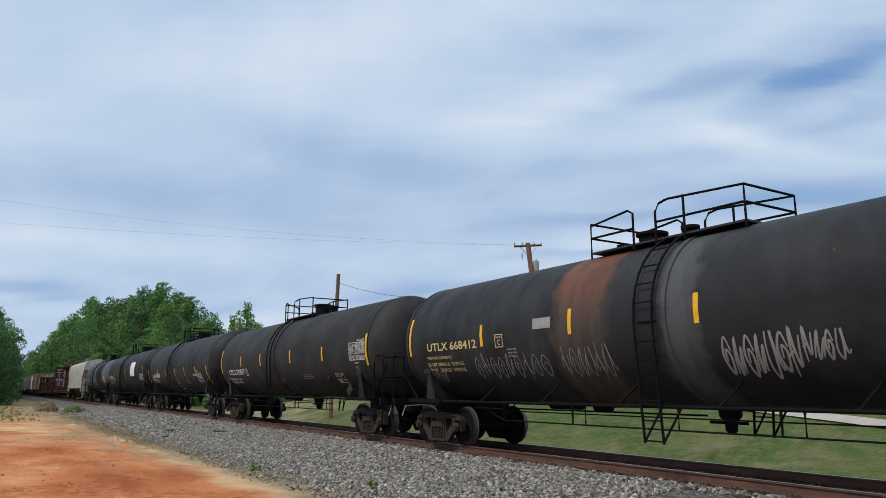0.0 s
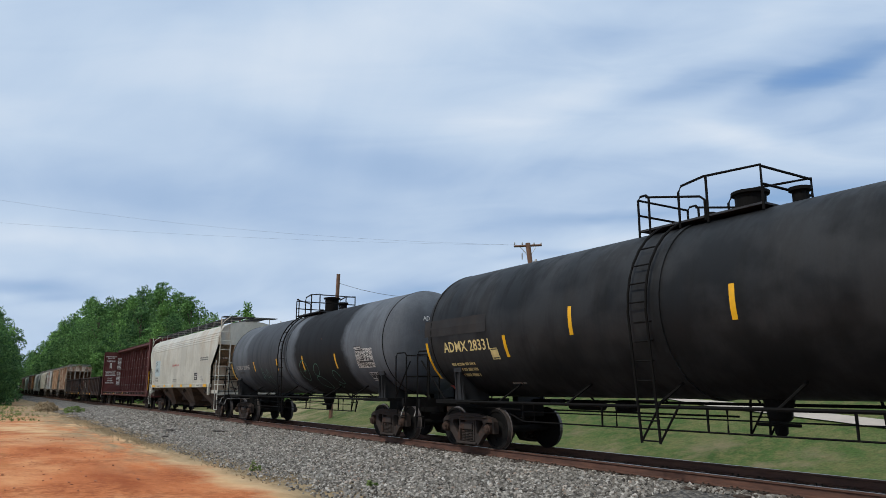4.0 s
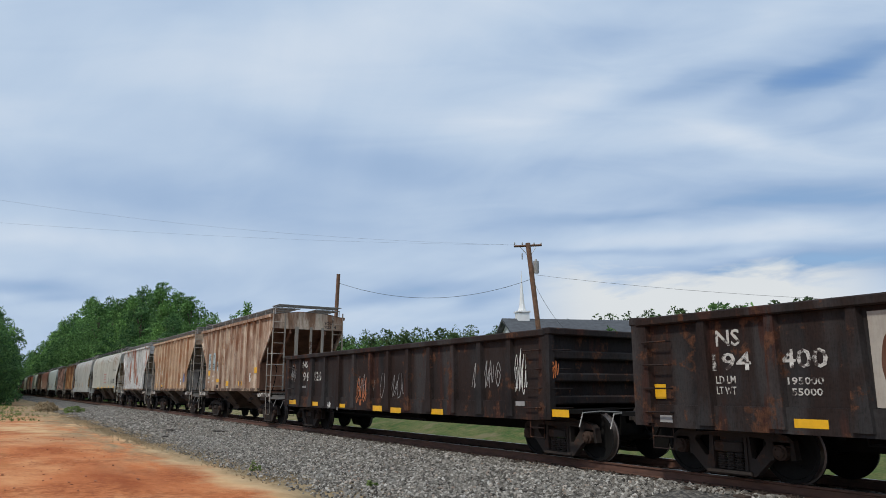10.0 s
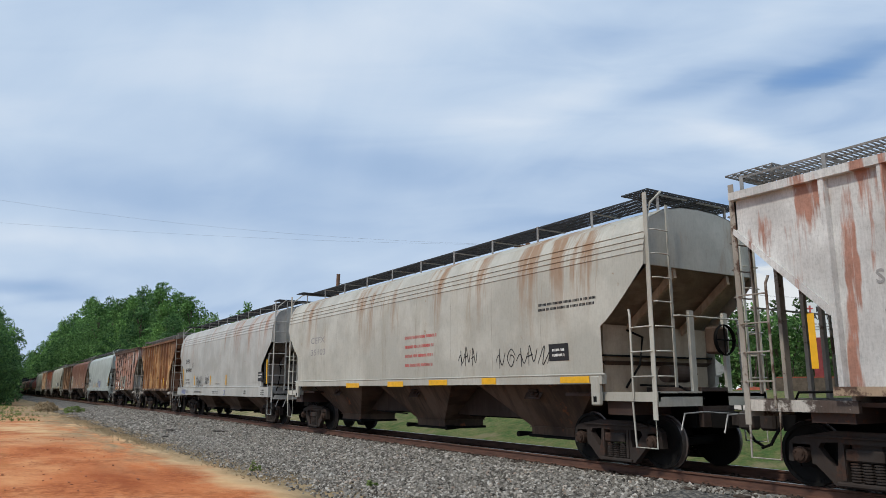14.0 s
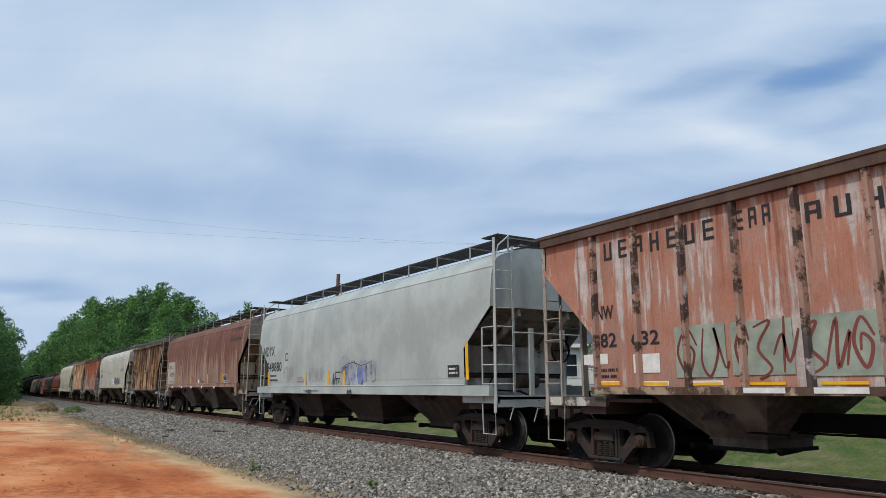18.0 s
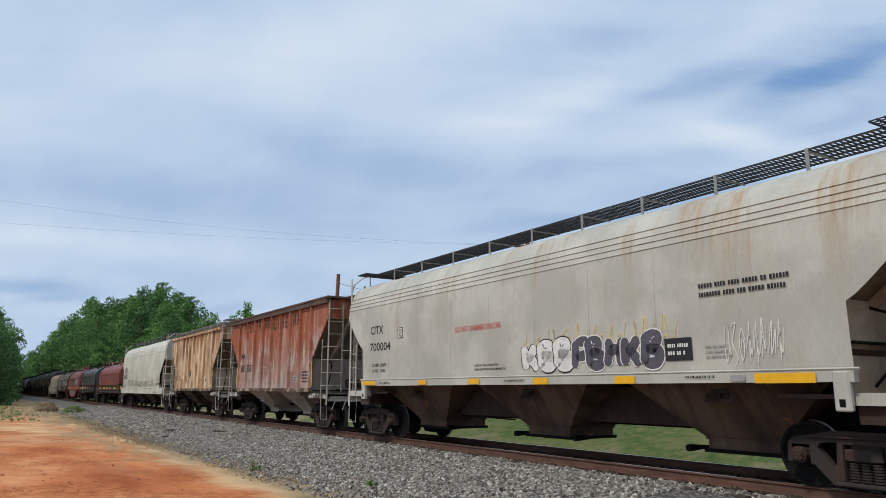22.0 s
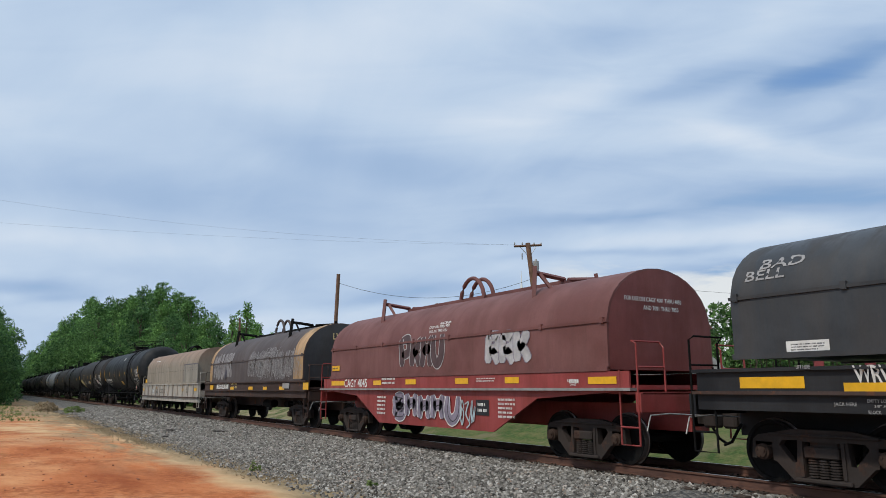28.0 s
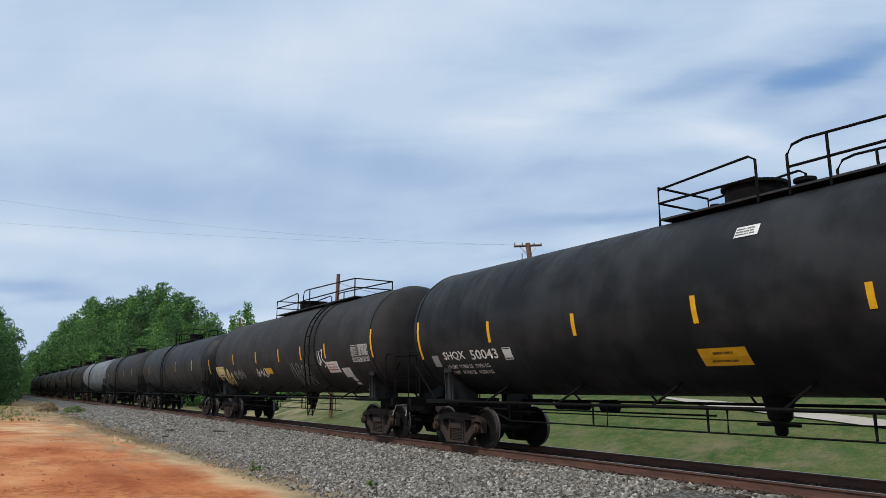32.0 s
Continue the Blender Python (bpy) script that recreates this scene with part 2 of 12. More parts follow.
    rmix = n.math("ADD", n.math("MULTIPLY", spots, 0.6), n.math("MULTIPLY", n.math("ADD", n.math("MULTIPLY", run, 0.5), n.math("MULTIPLY", wide, 0.5)), 0.4))
    edge = 0.66 - 0.22 * amount
    rm = n.ramp(rmix, (edge - 0.01, 0.0), (edge + 0.03, 1.0))
    rustc = n.ramp(n.noise(9, 5, 0.7), (0.3, tuple(v * 0.45 for v in rust)), (0.7, tuple(v * 1.25 for v in rust)))
    col = n.mix(n.math("MULTIPLY", rm, 0.9), col, rustc)
    if topruns:
        # rust washed down from the roof's edge in narrow runs, dense above and thinning out below
        tone, z0, z1, reach = topruns
        q = n.nt.nodes.new("ShaderNodeMapRange")
        n.put(n.math("ADD", n.axis(2), n.math("MULTIPLY", n.math("SUBTRACT", n.noise(0.8, 3, 0.5, loc=off), 0.5), 1.6)), q.inputs[0])
        q.inputs[1].default_value, q.inputs[2].default_value, q.inputs[4].default_value = z0, z1, reach
        thin = n.math("ADD", n.math("MULTIPLY", n.noise(1.0, 4, 0.55, stretch=(5.5, 2, 0.2), loc=(off[0] + 4, 0, off[2])), 0.62), n.math("MULTIPLY", n.noise(1.0, 5, 0.65, stretch=(19, 5, 1.0), loc=(off[0], 0, off[2] + 5)), 0.38))
        tm = n.ramp(n.math("ADD", thin, q.outputs[0]), (0.585, 0.0), (0.66, 1.0))
        tc2 = n.ramp(n.noise(1.0, 5, 0.65, stretch=(9, 3, 0.9), loc=off), (0.35, tuple(v * 0.62 for v in tone)), (0.65, tuple(v * 1.2 for v in tone)))
        col = n.mix(n.math("MULTIPLY", tm, 0.88), col, tc2)
    if grit:
        # fine specks and hair streaks of dust
        gr = n.math("ADD", n.math("MULTIPLY", n.noise(1.0, 3, 0.6, stretch=(46, 20, 6)), 0.5), n.math("MULTIPLY", n.noise(24.0, 4, 0.7), 0.5))
        col = n.mix(1.0, col, n.ramp(gr, (0.36, 1.0 - grit * 1.6), (0.50, 1.0), (0.64, 1.0 + grit * 0.9)), "MULTIPLY")
    n.bsdf.inputs["Specular IOR Level"].default_value = spec
    rv = n.ramp(n.math("MAXIMUM", rm, n.math("MULTIPLY", dirtmask, 0.5)), (0.0, rough), (1.0, 0.85))
    return n.done(col, rv, 0.0, n.math("ADD", n.noise(2.0, 3), n.math("MULTIPLY", rm, 0.35)), 0.12, 0.012)


M = {}


def materials():
    M["black"] = painted("weathered_black_paint", (0.011, 0.0115, 0.013), amount=0.05, grime=0.3, dirt=(0.024, 0.022, 0.020), seed=1, rough=0.58, spec=0.3)
    M["tank_brown"] = painted("dusty_black_paint", (0.014, 0.013, 0.0125), amount=0.08, grime=0.6, dirt=(0.034, 0.029, 0.026), seed=2, rough=0.66, spec=0.3)
    M["tank_patched"] = painted("black_paint_with_repair_bands", (0.011, 0.0115, 0.013), amount=0.05, grime=0.3, dirt=(0.024, 0.022, 0.020), seed=1, rough=0.58, spec=0.3,
                               zones=((-2.65, -1.2, 0.12, (0.070, 0.055, 0.044), (0.15, 0.058, 0.03), 2.6, 3.4, 0.92), (-1.15, 0.0, 0.2, (0.017, 0.018, 0.020), (0.026, 0.026, 0.027), 2.5, 3.7, 0.85),
                                      (-3.5, -2.9, 0.2, (0.045, 0.047, 0.05), (0.03, 0.03, 0.03), 2.2, 2.8, 0.6), (0.05, 0.8, 0.1, (0.085, 0.088, 0.094), (0.075, 0.078, 0.082), 2.6, 4.0, 0.85), (1.0, 2.2, 0.5, (0.014, 0.014, 0.015), (0.06, 0.06, 0.062), 3.5, 4.1, 0.6)))
    M["tank_two_tone"] = painted("grey_tank_paint_sprayed_over_black", (0.085, 0.096, 0.11), amount=0.04, grime=0.2, dirt=(0.035, 0.036, 0.039), seed=4, rough=0.62, spec=0.18,
                               zones=((-5.3, -1.3, 0.15, (0.036, 0.040, 0.046), (0.045, 0.05, 0.058), 2.5, 3.7, 0.95), (-0.75, -0.45, 0.1, (0.02, 0.021, 0.023), (0.02, 0.021, 0.023), 2.5, 3.7, 0.9),
                                      (0.35, 4.7, 0.2, (0.006, 0.0065, 0.0075), (0.007, 0.0075, 0.0085), 2.5, 3.7, 1.0)))
    M["tank_new"] = painted("clean_black_paint", (0.0075, 0.0085, 0.0095), amount=0.02, grime=0.08, dirt=(0.015, 0.0145, 0.014), seed=3, rough=0.55, spec=0.22)
    M["tank_grey"] = painted("grey_tank_paint", (0.07, 0.082, 0.098), amount=0.04, grime=0.2, dirt=(0.06, 0.06, 0.06), seed=4, rough=0.5)
    M["tank_grey_light"] = painted("pale_grey_patch_paint", (0.15, 0.165, 0.18), amount=0.04, grime=0.25, dirt=(0.07, 0.07, 0.07), seed=5, rough=0.55)
    M["rust_patch"] = painted("rusted_band", (0.10, 0.035, 0.016), amount=0.5, grime=0.5, seed=6, rough=0.8)
    M["cream"] = painted("cream_paint", (0.445, 0.435, 0.375), amount=0.12, streak=0.1, grime=0.18, dirt=(0.40, 0.35, 0.27), rust=(0.34, 0.20, 0.10), seed=7, blotch=0.12, weep=(0.385, 0.29, 0.19))
    M["cream_b"] = painted("warm_white_paint", (0.44, 0.43, 0.375), amount=0.12, streak=0.2, grime=0.30, dirt=(0.37, 0.33, 0.26), rust=(0.33, 0.19, 0.10), seed=17, blotch=0.2, weep=(0.28, 0.16, 0.08))
    M["white"] = painted("pale_grey_white_paint", (0.40, 0.40, 0.375), amount=0.17, streak=0.1, grime=0.3, dirt=(0.38, 0.33, 0.27), rust=(0.34, 0.145, 0.06), seed=8, blotch=0.15, weep=(0.30, 0.13, 0.05))
    M["mint"] = painted("pale_mint_grey_paint", (0.37, 0.405, 0.385), amount=0.08, streak=0.1, grime=0.22, dirt=(0.34, 0.345, 0.32), rust=(0.20, 0.15, 0.11), seed=9, blotch=0.12)
    M["ivory"] = painted("ivory_paint", (0.53, 0.51, 0.42), amount=0.04, streak=0.15, grime=0.14, dirt=(0.43, 0.39, 0.30), rust=(0.30, 0.19, 0.10), seed=10, blotch=0.18)
    M["tan"] = painted("rust_stained_tan_paint", (0.52, 0.42, 0.32), amount=0.34, streak=0.55, grime=0.55, dirt=(0.24, 0.12, 0.07), rust=(0.075, 0.04, 0.026), seed=11, rough=0.75, panel=0.35, blotch=0.7, ribs=0.814, topruns=((0.24, 0.115, 0.058), 2.4, 4.6, 0.15), grit=0.13)
    M["tan_b"] = painted("sun_bleached_tan_paint", (0.53, 0.40, 0.275), amount=0.26, streak=0.5, grime=0.55, dirt=(0.30, 0.145, 0.07), rust=(0.11, 0.05, 0.026), seed=12, rough=0.75, panel=0.3, blotch=0.55, ribs=0.837, grit=0.1)
    M["tan_c"] = painted("peach_tan_rusted_paint", (0.68, 0.53, 0.36), amount=0.30, streak=0.5, grime=0.45, dirt=(0.36, 0.17, 0.07), rust=(0.11, 0.045, 0.022), seed=52.3, rough=0.75, panel=0.15, blotch=0.6, ribs=0.786, topruns=((0.27, 0.115, 0.05), 2.4, 4.7, 0.15), grit=0.13)
    M["tan_dark"] = painted("burnt_orange_rusted_paint", (0.53, 0.315, 0.14), amount=0.34, streak=0.6, grime=0.7, dirt=(0.175, 0.064, 0.021), rust=(0.06, 0.028, 0.018), seed=13, rough=0.75, panel=0.75, blotch=0.75, ribs=0.797, topruns=((0.13, 0.055, 0.028), 2.0, 4.5, 0.20), grit=0.13)
    M["tan_black"] = painted("blotched_tan_paint", (0.50, 0.35, 0.21), amount=0.56, streak=0.6, grime=0.6, dirt=(0.19, 0.085, 0.036), rust=(0.055, 0.028, 0.019), seed=14, rough=0.75, panel=0.65, primer=(0.085, 0.045, 0.028), patch=0.3, blotch=0.8, ribs=0.79, topruns=((0.07, 0.035, 0.022), 1.8, 4.5, 0.20), grit=0.13)
    M["southern"] = painted("peeling_white_paint", (0.58, 0.58, 0.56), amount=0.16, streak=0.2, grime=0.25, dirt=(0.36, 0.33, 0.31), primer=(0.36, 0.165, 0.11), patch=0.36, rust=(0.12, 0.07, 0.05), seed=15, rough=0.65, blotch=0.3, grit=0.13)
    M["nw"] = painted("faded_oxide_red_paint", (0.36, 0.15, 0.095), amount=0.22, streak=0.4, grime=0.35, dirt=(0.42, 0.30, 0.25), primer=(0.49, 0.43, 0.40), patch=0.42, rust=(0.08, 0.04, 0.028), seed=16, rough=0.7, blotch=0.4, topruns=((0.30, 0.105, 0.06), 1.0, 5.0, 0.10), grit=0.13)
    M["nw_b"] = painted("flaking_oxide_red_paint", (0.34, 0.13, 0.075), amount=0.30, streak=0.5, grime=0.5, dirt=(0.22, 0.068, 0.03), primer=(0.46, 0.37, 0.33), patch=0.5, rust=(0.09, 0.036, 0.02), seed=18, rough=0.7, blotch=0.45, zones=((-20, 20, 0.5, (0.46, 0.355, 0.315), (0.33, 0.105, 0.05), 1.2, 3.1, 0.9),), topruns=((0.34, 0.09, 0.035), 2.0, 4.3, 0.26), grit=0.13)
    M["bay_pale"] = painted("dusty_pale_grey_hopper_bay", (0.40, 0.35, 0.30), amount=0.18, grime=0.4, dirt=(0.22, 0.165, 0.12), rust=(0.10, 0.055, 0.035), seed=41, blotch=0.3, rough=0.8)
    M["slope_pale"] = painted("dust_grey_slope_sheet", (0.36, 0.32, 0.27), amount=0.15, streak=0.3, grime=0.4, dirt=(0.20, 0.155, 0.115), rust=(0.09, 0.05, 0.035), seed=42, rough=0.85, blotch=0.3)
    M["coil_patch"] = painted("bare_sheet_patch", (0.26, 0.235, 0.19), amount=0.1, streak=0.5, grime=0.5, dirt=(0.13, 0.12, 0.11), rust=(0.05, 0.04, 0.035), seed=43, rough=0.6, panel=0.3)
    M["rust_red"] = painted("rusted_hopper_paint", (0.30, 0.195, 0.145), amount=0.26, streak=0.4, grime=0.4, dirt=(0.21, 0.085, 0.05), fade=0.1, rust=(0.10, 0.034, 0.018), seed=19, rough=0.65, blotch=0.3, topruns=((0.135, 0.042, 0.021), 1.2, 3.6, 0.22), grit=0.14)
    M["oxide"] = painted("oxide_red_paint", (0.080, 0.0165, 0.013), amount=0.15, grime=0.45, dirt=(0.052, 0.019, 0.014), seed=20, rough=0.6, spec=0.25)
    M["gondola"] = painted("rust_brown_steel", (0.012, 0.0100, 0.0100), amount=0.50, grime=0.6, dirt=(0.028, 0.0155, 0.012), grit=0.25, rust=(0.105, 0.045, 0.024), spec=0.2, seed=21, rough=0.75, panel=0.5, blotch=0.75, primer=(0.045, 0.018, 0.013), patch=0.25)
    M["coil_red"] = painted("deep_red_coil_paint", (0.16, 0.032, 0.024), amount=0.08, grime=0.25, dirt=(0.10, 0.035, 0.025), seed=22)
    M["coil_pink"] = painted("faded_red_coil_paint", (0.145, 0.05, 0.042), amount=0.06, grime=0.3, dirt=(0.12, 0.062, 0.055), seed=23, rough=0.6)
    M["coil_frame_red"] = painted("red_frame_paint", (0.26, 0.035, 0.03), amount=0.08, grime=0.3, dirt=(0.13, 0.045, 0.035), seed=24)
    M["coil_black"] = painted("grey_black_coil_paint", (0.032, 0.034, 0.036), amount=0.06, grime=0.35, dirt=(0.06, 0.052, 0.046), seed=25, rough=0.4)
    M["coil_brown"] = painted("grey_brown_coil_paint", (0.062, 0.046, 0.043), amount=0.18, grime=0.45, dirt=(0.10, 0.078, 0.068), rust=(0.13, 0.07, 0.045), seed=26, rough=0.6, blotch=0.3)
    M["coil_tan"] = painted("mustard_band_paint", (0.40, 0.24, 0.10), amount=0.1, grime=0.4, seed=27)
    M["coil_grey"] = painted("stone_grey_coil_paint", (0.29, 0.25, 0.19), amount=0.2, grime=0.45, dirt=(0.17, 0.135, 0.10), seed=28, rough=0.65, blotch=0.25, zones=((-20, 20, 0.5, (0.285, 0.245, 0.19), (0.27, 0.165, 0.11), 2.6, 3.4, 0.9),))
    M["coil_white"] = painted("dirty_white_frame_paint", (0.38, 0.345, 0.295), amount=0.2, grime=0.4, dirt=(0.22, 0.165, 0.115), seed=29)
    M["frame_dark"] = painted("dark_brown_frame_paint", (0.040, 0.021, 0.015), amount=0.42, grime=0.5, dirt=(0.06, 0.03, 0.019), rust=(0.15, 0.055, 0.025), seed=30, rough=0.75)
    M["slope"] = painted("dust_stained_slope_sheet", (0.46, 0.36, 0.25), amount=0.22, streak=0.3, grime=0.5, dirt=(0.23, 0.15, 0.095), seed=31, rough=0.8, blotch=0.4)
    M["slope_rust"] = painted("rust_brown_slope_sheet", (0.27, 0.13, 0.075), amount=0.3, streak=0.4, grime=0.6, dirt=(0.12, 0.06, 0.036), rust=(0.06, 0.03, 0.02), seed=39, rough=0.85, blotch=0.5)
    M["slope_grey"] = painted("soot_stained_slope_sheet", (0.48, 0.46, 0.42), amount=0.3, streak=0.4, grime=0.6, dirt=(0.10, 0.07, 0.05), rust=(0.06, 0.035, 0.024), seed=36, rough=0.8, blotch=0.6)
    M["sill_rust"] = painted("rust_eaten_sill_paint", (0.33, 0.24, 0.16), amount=0.85, streak=0.3, grime=0.6, dirt=(0.16, 0.08, 0.045), rust=(0.07, 0.035, 0.024), seed=37, rough=0.85)
    M["sill_chipped"] = painted("chipped_white_sill_paint", (0.50, 0.47, 0.42), amount=0.8, streak=0.3, grime=0.5, dirt=(0.20, 0.13, 0.085), rust=(0.055, 0.032, 0.024), seed=57, rough=0.85, grit=0.15)
    M["post_worn"] = painted("chipped_grey_post_paint", (0.29, 0.26, 0.22), amount=0.55, streak=0.3, grime=0.4, dirt=(0.22, 0.16, 0.11), rust=(0.10, 0.05, 0.03), seed=38, rough=0.75)
    M["bay"] = painted("rust_brown_hopper_bay", (0.10, 0.062, 0.040), amount=0.35, grime=0.7, dirt=(0.042, 0.026, 0.018), seed=32, blotch=0.5, rough=0.8)
    M["bay_dark"] = painted("dark_brown_hopper_bay", (0.045, 0.028, 0.021), amount=0.3, grime=0.6, dirt=(0.03, 0.018, 0.013), rust=(0.07, 0.033, 0.02), seed=44, blotch=0.4, rough=0.8)
    n = Nodes("washed_blue_spray")
    wash = n.math("ADD", n.math("MULTIPLY", n.noise(1.0, 6, 0.6, stretch=(2.2, 1, 1.3), distort=1.6), 0.75), n.math("MULTIPLY", n.noise(1.0, 3, 0.5, stretch=(11, 4, 2.0)), 0.25))
    M["blue_wash"] = n.done(n.ramp(wash, (0.42, (0.33, 0.36, 0.32)), (0.50, (0.31, 0.33, 0.37)), (0.60, (0.16, 0.185, 0.35))), 0.6)
    M["bay_grey"] = painted("grey_brown_hopper_bay", (0.135, 0.105, 0.082), amount=0.3, grime=0.7, dirt=(0.045, 0.032, 0.025), seed=33, blotch=0.6, rough=0.8)
    M["rib_chipped"] = painted("chipped_rib_paint", (0.34, 0.20, 0.15), amount=0.75, streak=0.4, grime=0.3, primer=(0.46, 0.42, 0.40), patch=0.4, rust=(0.035, 0.022, 0.018), seed=35, rough=0.75)
    M["truck"] = painted("rusty_cast_truck_steel", (0.027, 0.021, 0.018), amount=0.4, grime=0.6, dirt=(0.047, 0.034, 0.028), rust=(0.08, 0.043, 0.03), spec=0.2, seed=34, rough=0.8, blotch=0.3)
    M["seam_stain"] = plain("tinted_weld_bead", (0.37, 0.35, 0.30), 0.7, 0, 0.25, 2.5)
    M["wheel"] = plain("dusty_wheel_steel", (0.010, 0.0095, 0.009), 0.8, 0.0, spec=0.12)
    M["tread"] = plain("worn_wheel_tread", (0.14, 0.12, 0.11), 0.4, 0.6)
    M["cap"] = plain("rusty_bearing_cap", (0.05, 0.032, 0.024), 0.8, spec=0.15)
    # black steel, taken near black to carry the shade under the cars too
    M["dark"] = plain("grimy_shade_black_steel", (0.005, 0.0047, 0.0044), 0.85, spec=0.15)
    M["grate"] = plain("dark_steel_grating", (0.035, 0.036, 0.038), 0.6, 0.3)
    M["grate_mid"] = plain("weathered_steel_grating", (0.20, 0.195, 0.185), 0.6, 0.3)
    M["galv"] = plain("dull_galvanised_steel", (0.33, 0.32, 0.30), 0.5, 0.5)
    M["yellow"] = plain("yellow_reflective_tape", (0.75, 0.40, 0.012), 0.4, 0, 0.12)
    M["tape_aged"] = plain("dirty_amber_reflective_tape", (0.42, 0.22, 0.018), 0.5, 0, 0.35, 9)
    M["ink_rose"] = plain("faded_rose_spray_paint", (0.47, 0.37, 0.32), 0.6, 0, 0.2)
    n = Nodes("worn_white_stencil_paint")
    M["ink_worn"] = n.done(n.ramp(n.noise(7, 6, 0.7), (0.44, (0.035, 0.022, 0.018)), (0.52, (0.52, 0.50, 0.46))), 0.7)
    M["ink_lime"] = plain("yellow_green_spray_paint", (0.38, 0.46, 0.10), 0.6, 0, 0.2)
    M["ink_silver"] = plain("silver_spray_paint", (0.40, 0.39, 0.385), 0.5, 0, 0.25, 5)
    M["ink_shadow"] = plain("thin_dark_spray_paint", (0.075, 0.045, 0.045), 0.6, 0, 0.3, 5)
    M["ink_mauve"] = plain("mauve_grey_spray_paint", (0.22, 0.19, 0.235), 0.6, 0, 0.3, 5)
    M["ink_white"] = plain("white_stencil_paint", (0.68, 0.67, 0.63), 0.6, 0, 0.15)
    M["ink_black"] = plain("black_stencil_paint", (0.018, 0.018, 0.02), 0.6, 0, 0.15)
    M["ink_red"] = plain("red_stencil_paint", (0.50, 0.10, 0.09), 0.6, 0, 0.15)
    M["ink_cream"] = plain("faded_yellow_stencil_paint", (0.62, 0.50, 0.22), 0.6, 0, 0.15)
    M["ink_blue"] = plain("blue_spray_paint", (0.14, 0.19, 0.44), 0.5, 0, 0.3)
    M["ink_teal"] = plain("pale_teal_patch_paint", (0.36, 0.44, 0.455), 0.6, 0, 0.15)
    M["ink_green"] = plain("thin_green_spray_paint", (0.06, 0.20, 0.14), 0.5, 0, 0.2)
    M["ink_grey"] = plain("dull_grey_stencil_paint", (0.30, 0.29, 0.28), 0.6, 0, 0.15)
    M["ink_pale_blue"] = plain("pale_blue_patch_paint", (0.50, 0.62, 0.66), 0.6, 0, 0.1)
    M["ink_slate"] = plain("slate_grey_spray_paint", (0.085, 0.08, 0.10), 0.6, 0, 0.2)
    n = Nodes("silver_spray_haze")
    puff = n.math("ADD", n.math("MULTIPLY", n.noise(2.6, 6, 0.6, distort=1.2), 0.7), n.math("MULTIPLY", n.noise(1.0, 3, 0.5, stretch=(9, 4, 1.5)), 0.3))
    n2 = Nodes("faint_silver_spray_haze")
    M["spray_haze"] = n.done(n.ramp(puff, (0.38, (0.07, 0.056, 0.054)), (0.66, (0.33, 0.31, 0.31))), 0.65)
    M["spray_dim"] = n2.done(n2.ramp(n2.noise(3.4, 6, 0.65, distort=1.2, stretch=(1, 1, 0.6)), (0.40, (0.055, 0.043, 0.041)), (0.70, (0.24, 0.22, 0.22))), 0.65)
    M["ink_sage"] = plain("faded_sage_spray_paint", (0.27, 0.31, 0.25), 0.7, 0, 0.25, 3)
    M["ink_orange"] = plain("orange_spray_paint", (0.42, 0.13, 0.04), 0.6, 0, 0.2)


materials()

# ---- mesh helpers ----


def part(name, bm, material, parent, label="", smooth=False):
    me = bpy.data.meshes.new(name)
    bm.to_mesh(me)
    bm.free()
    me.materials.append(M[material] if isinstance(material, str) else material)
    if smooth:
        for p in me.polygons:
            p.use_smooth = True
    ob = new(name, me)
    ob.parent = parent
    return tagged(ob, label) if label else ob


def thing(name, at, label, category, group="", kind=""):
    ob = new(name)
    ob.location = at
    ob.empty_display_size = 0.3
    return tagged(ob, label, category, group, kind)


def box(bm, x0, x1, y0, y1, z0, z1, bevel=0.0):
    vs = [bm.verts.new((x, y, z)) for x in (x0, x1) for y in (y0, y1) for z in (z0, z1)]
    fs = [bm.faces.new([vs[i] for i in q]) for q in ((0, 1, 3, 2), (4, 6, 7, 5), (0, 4, 5, 1), (2, 3, 7, 6), (0, 2, 6, 4), (1, 5, 7, 3))]
    if bevel:
        bmesh.ops.bevel(bm, geom=list({e for f in fs for e in f.edges}), offset=bevel, segments=1, affect="EDGES")
    return bm


def B():
    return bmesh.new()


def boxes(*rows):
    bm = B()
    for r in rows:
        box(bm, *r)
    return bm


def prism(bm, pts, a, b, axis="y"):
    """Extrudes a polygon of (x, z) along y, or of (y, z) along x, from a to b."""
    def at(p, t):
        return (p[0], t, p[1]) if axis == "y" else (t, p[0], p[1])
    lo = [bm.verts.new(at(p, a)) for p in pts]
    hi = [bm.verts.new(at(p, b)) for p in pts]
    n = len(pts)
    bm.faces.new(lo)
    bm.faces.new(hi[::-1])
    for i in range(n):
        bm.faces.new((lo[i], hi[i], hi[(i + 1) % n], lo[(i + 1) % n])[::-1])
    return bm


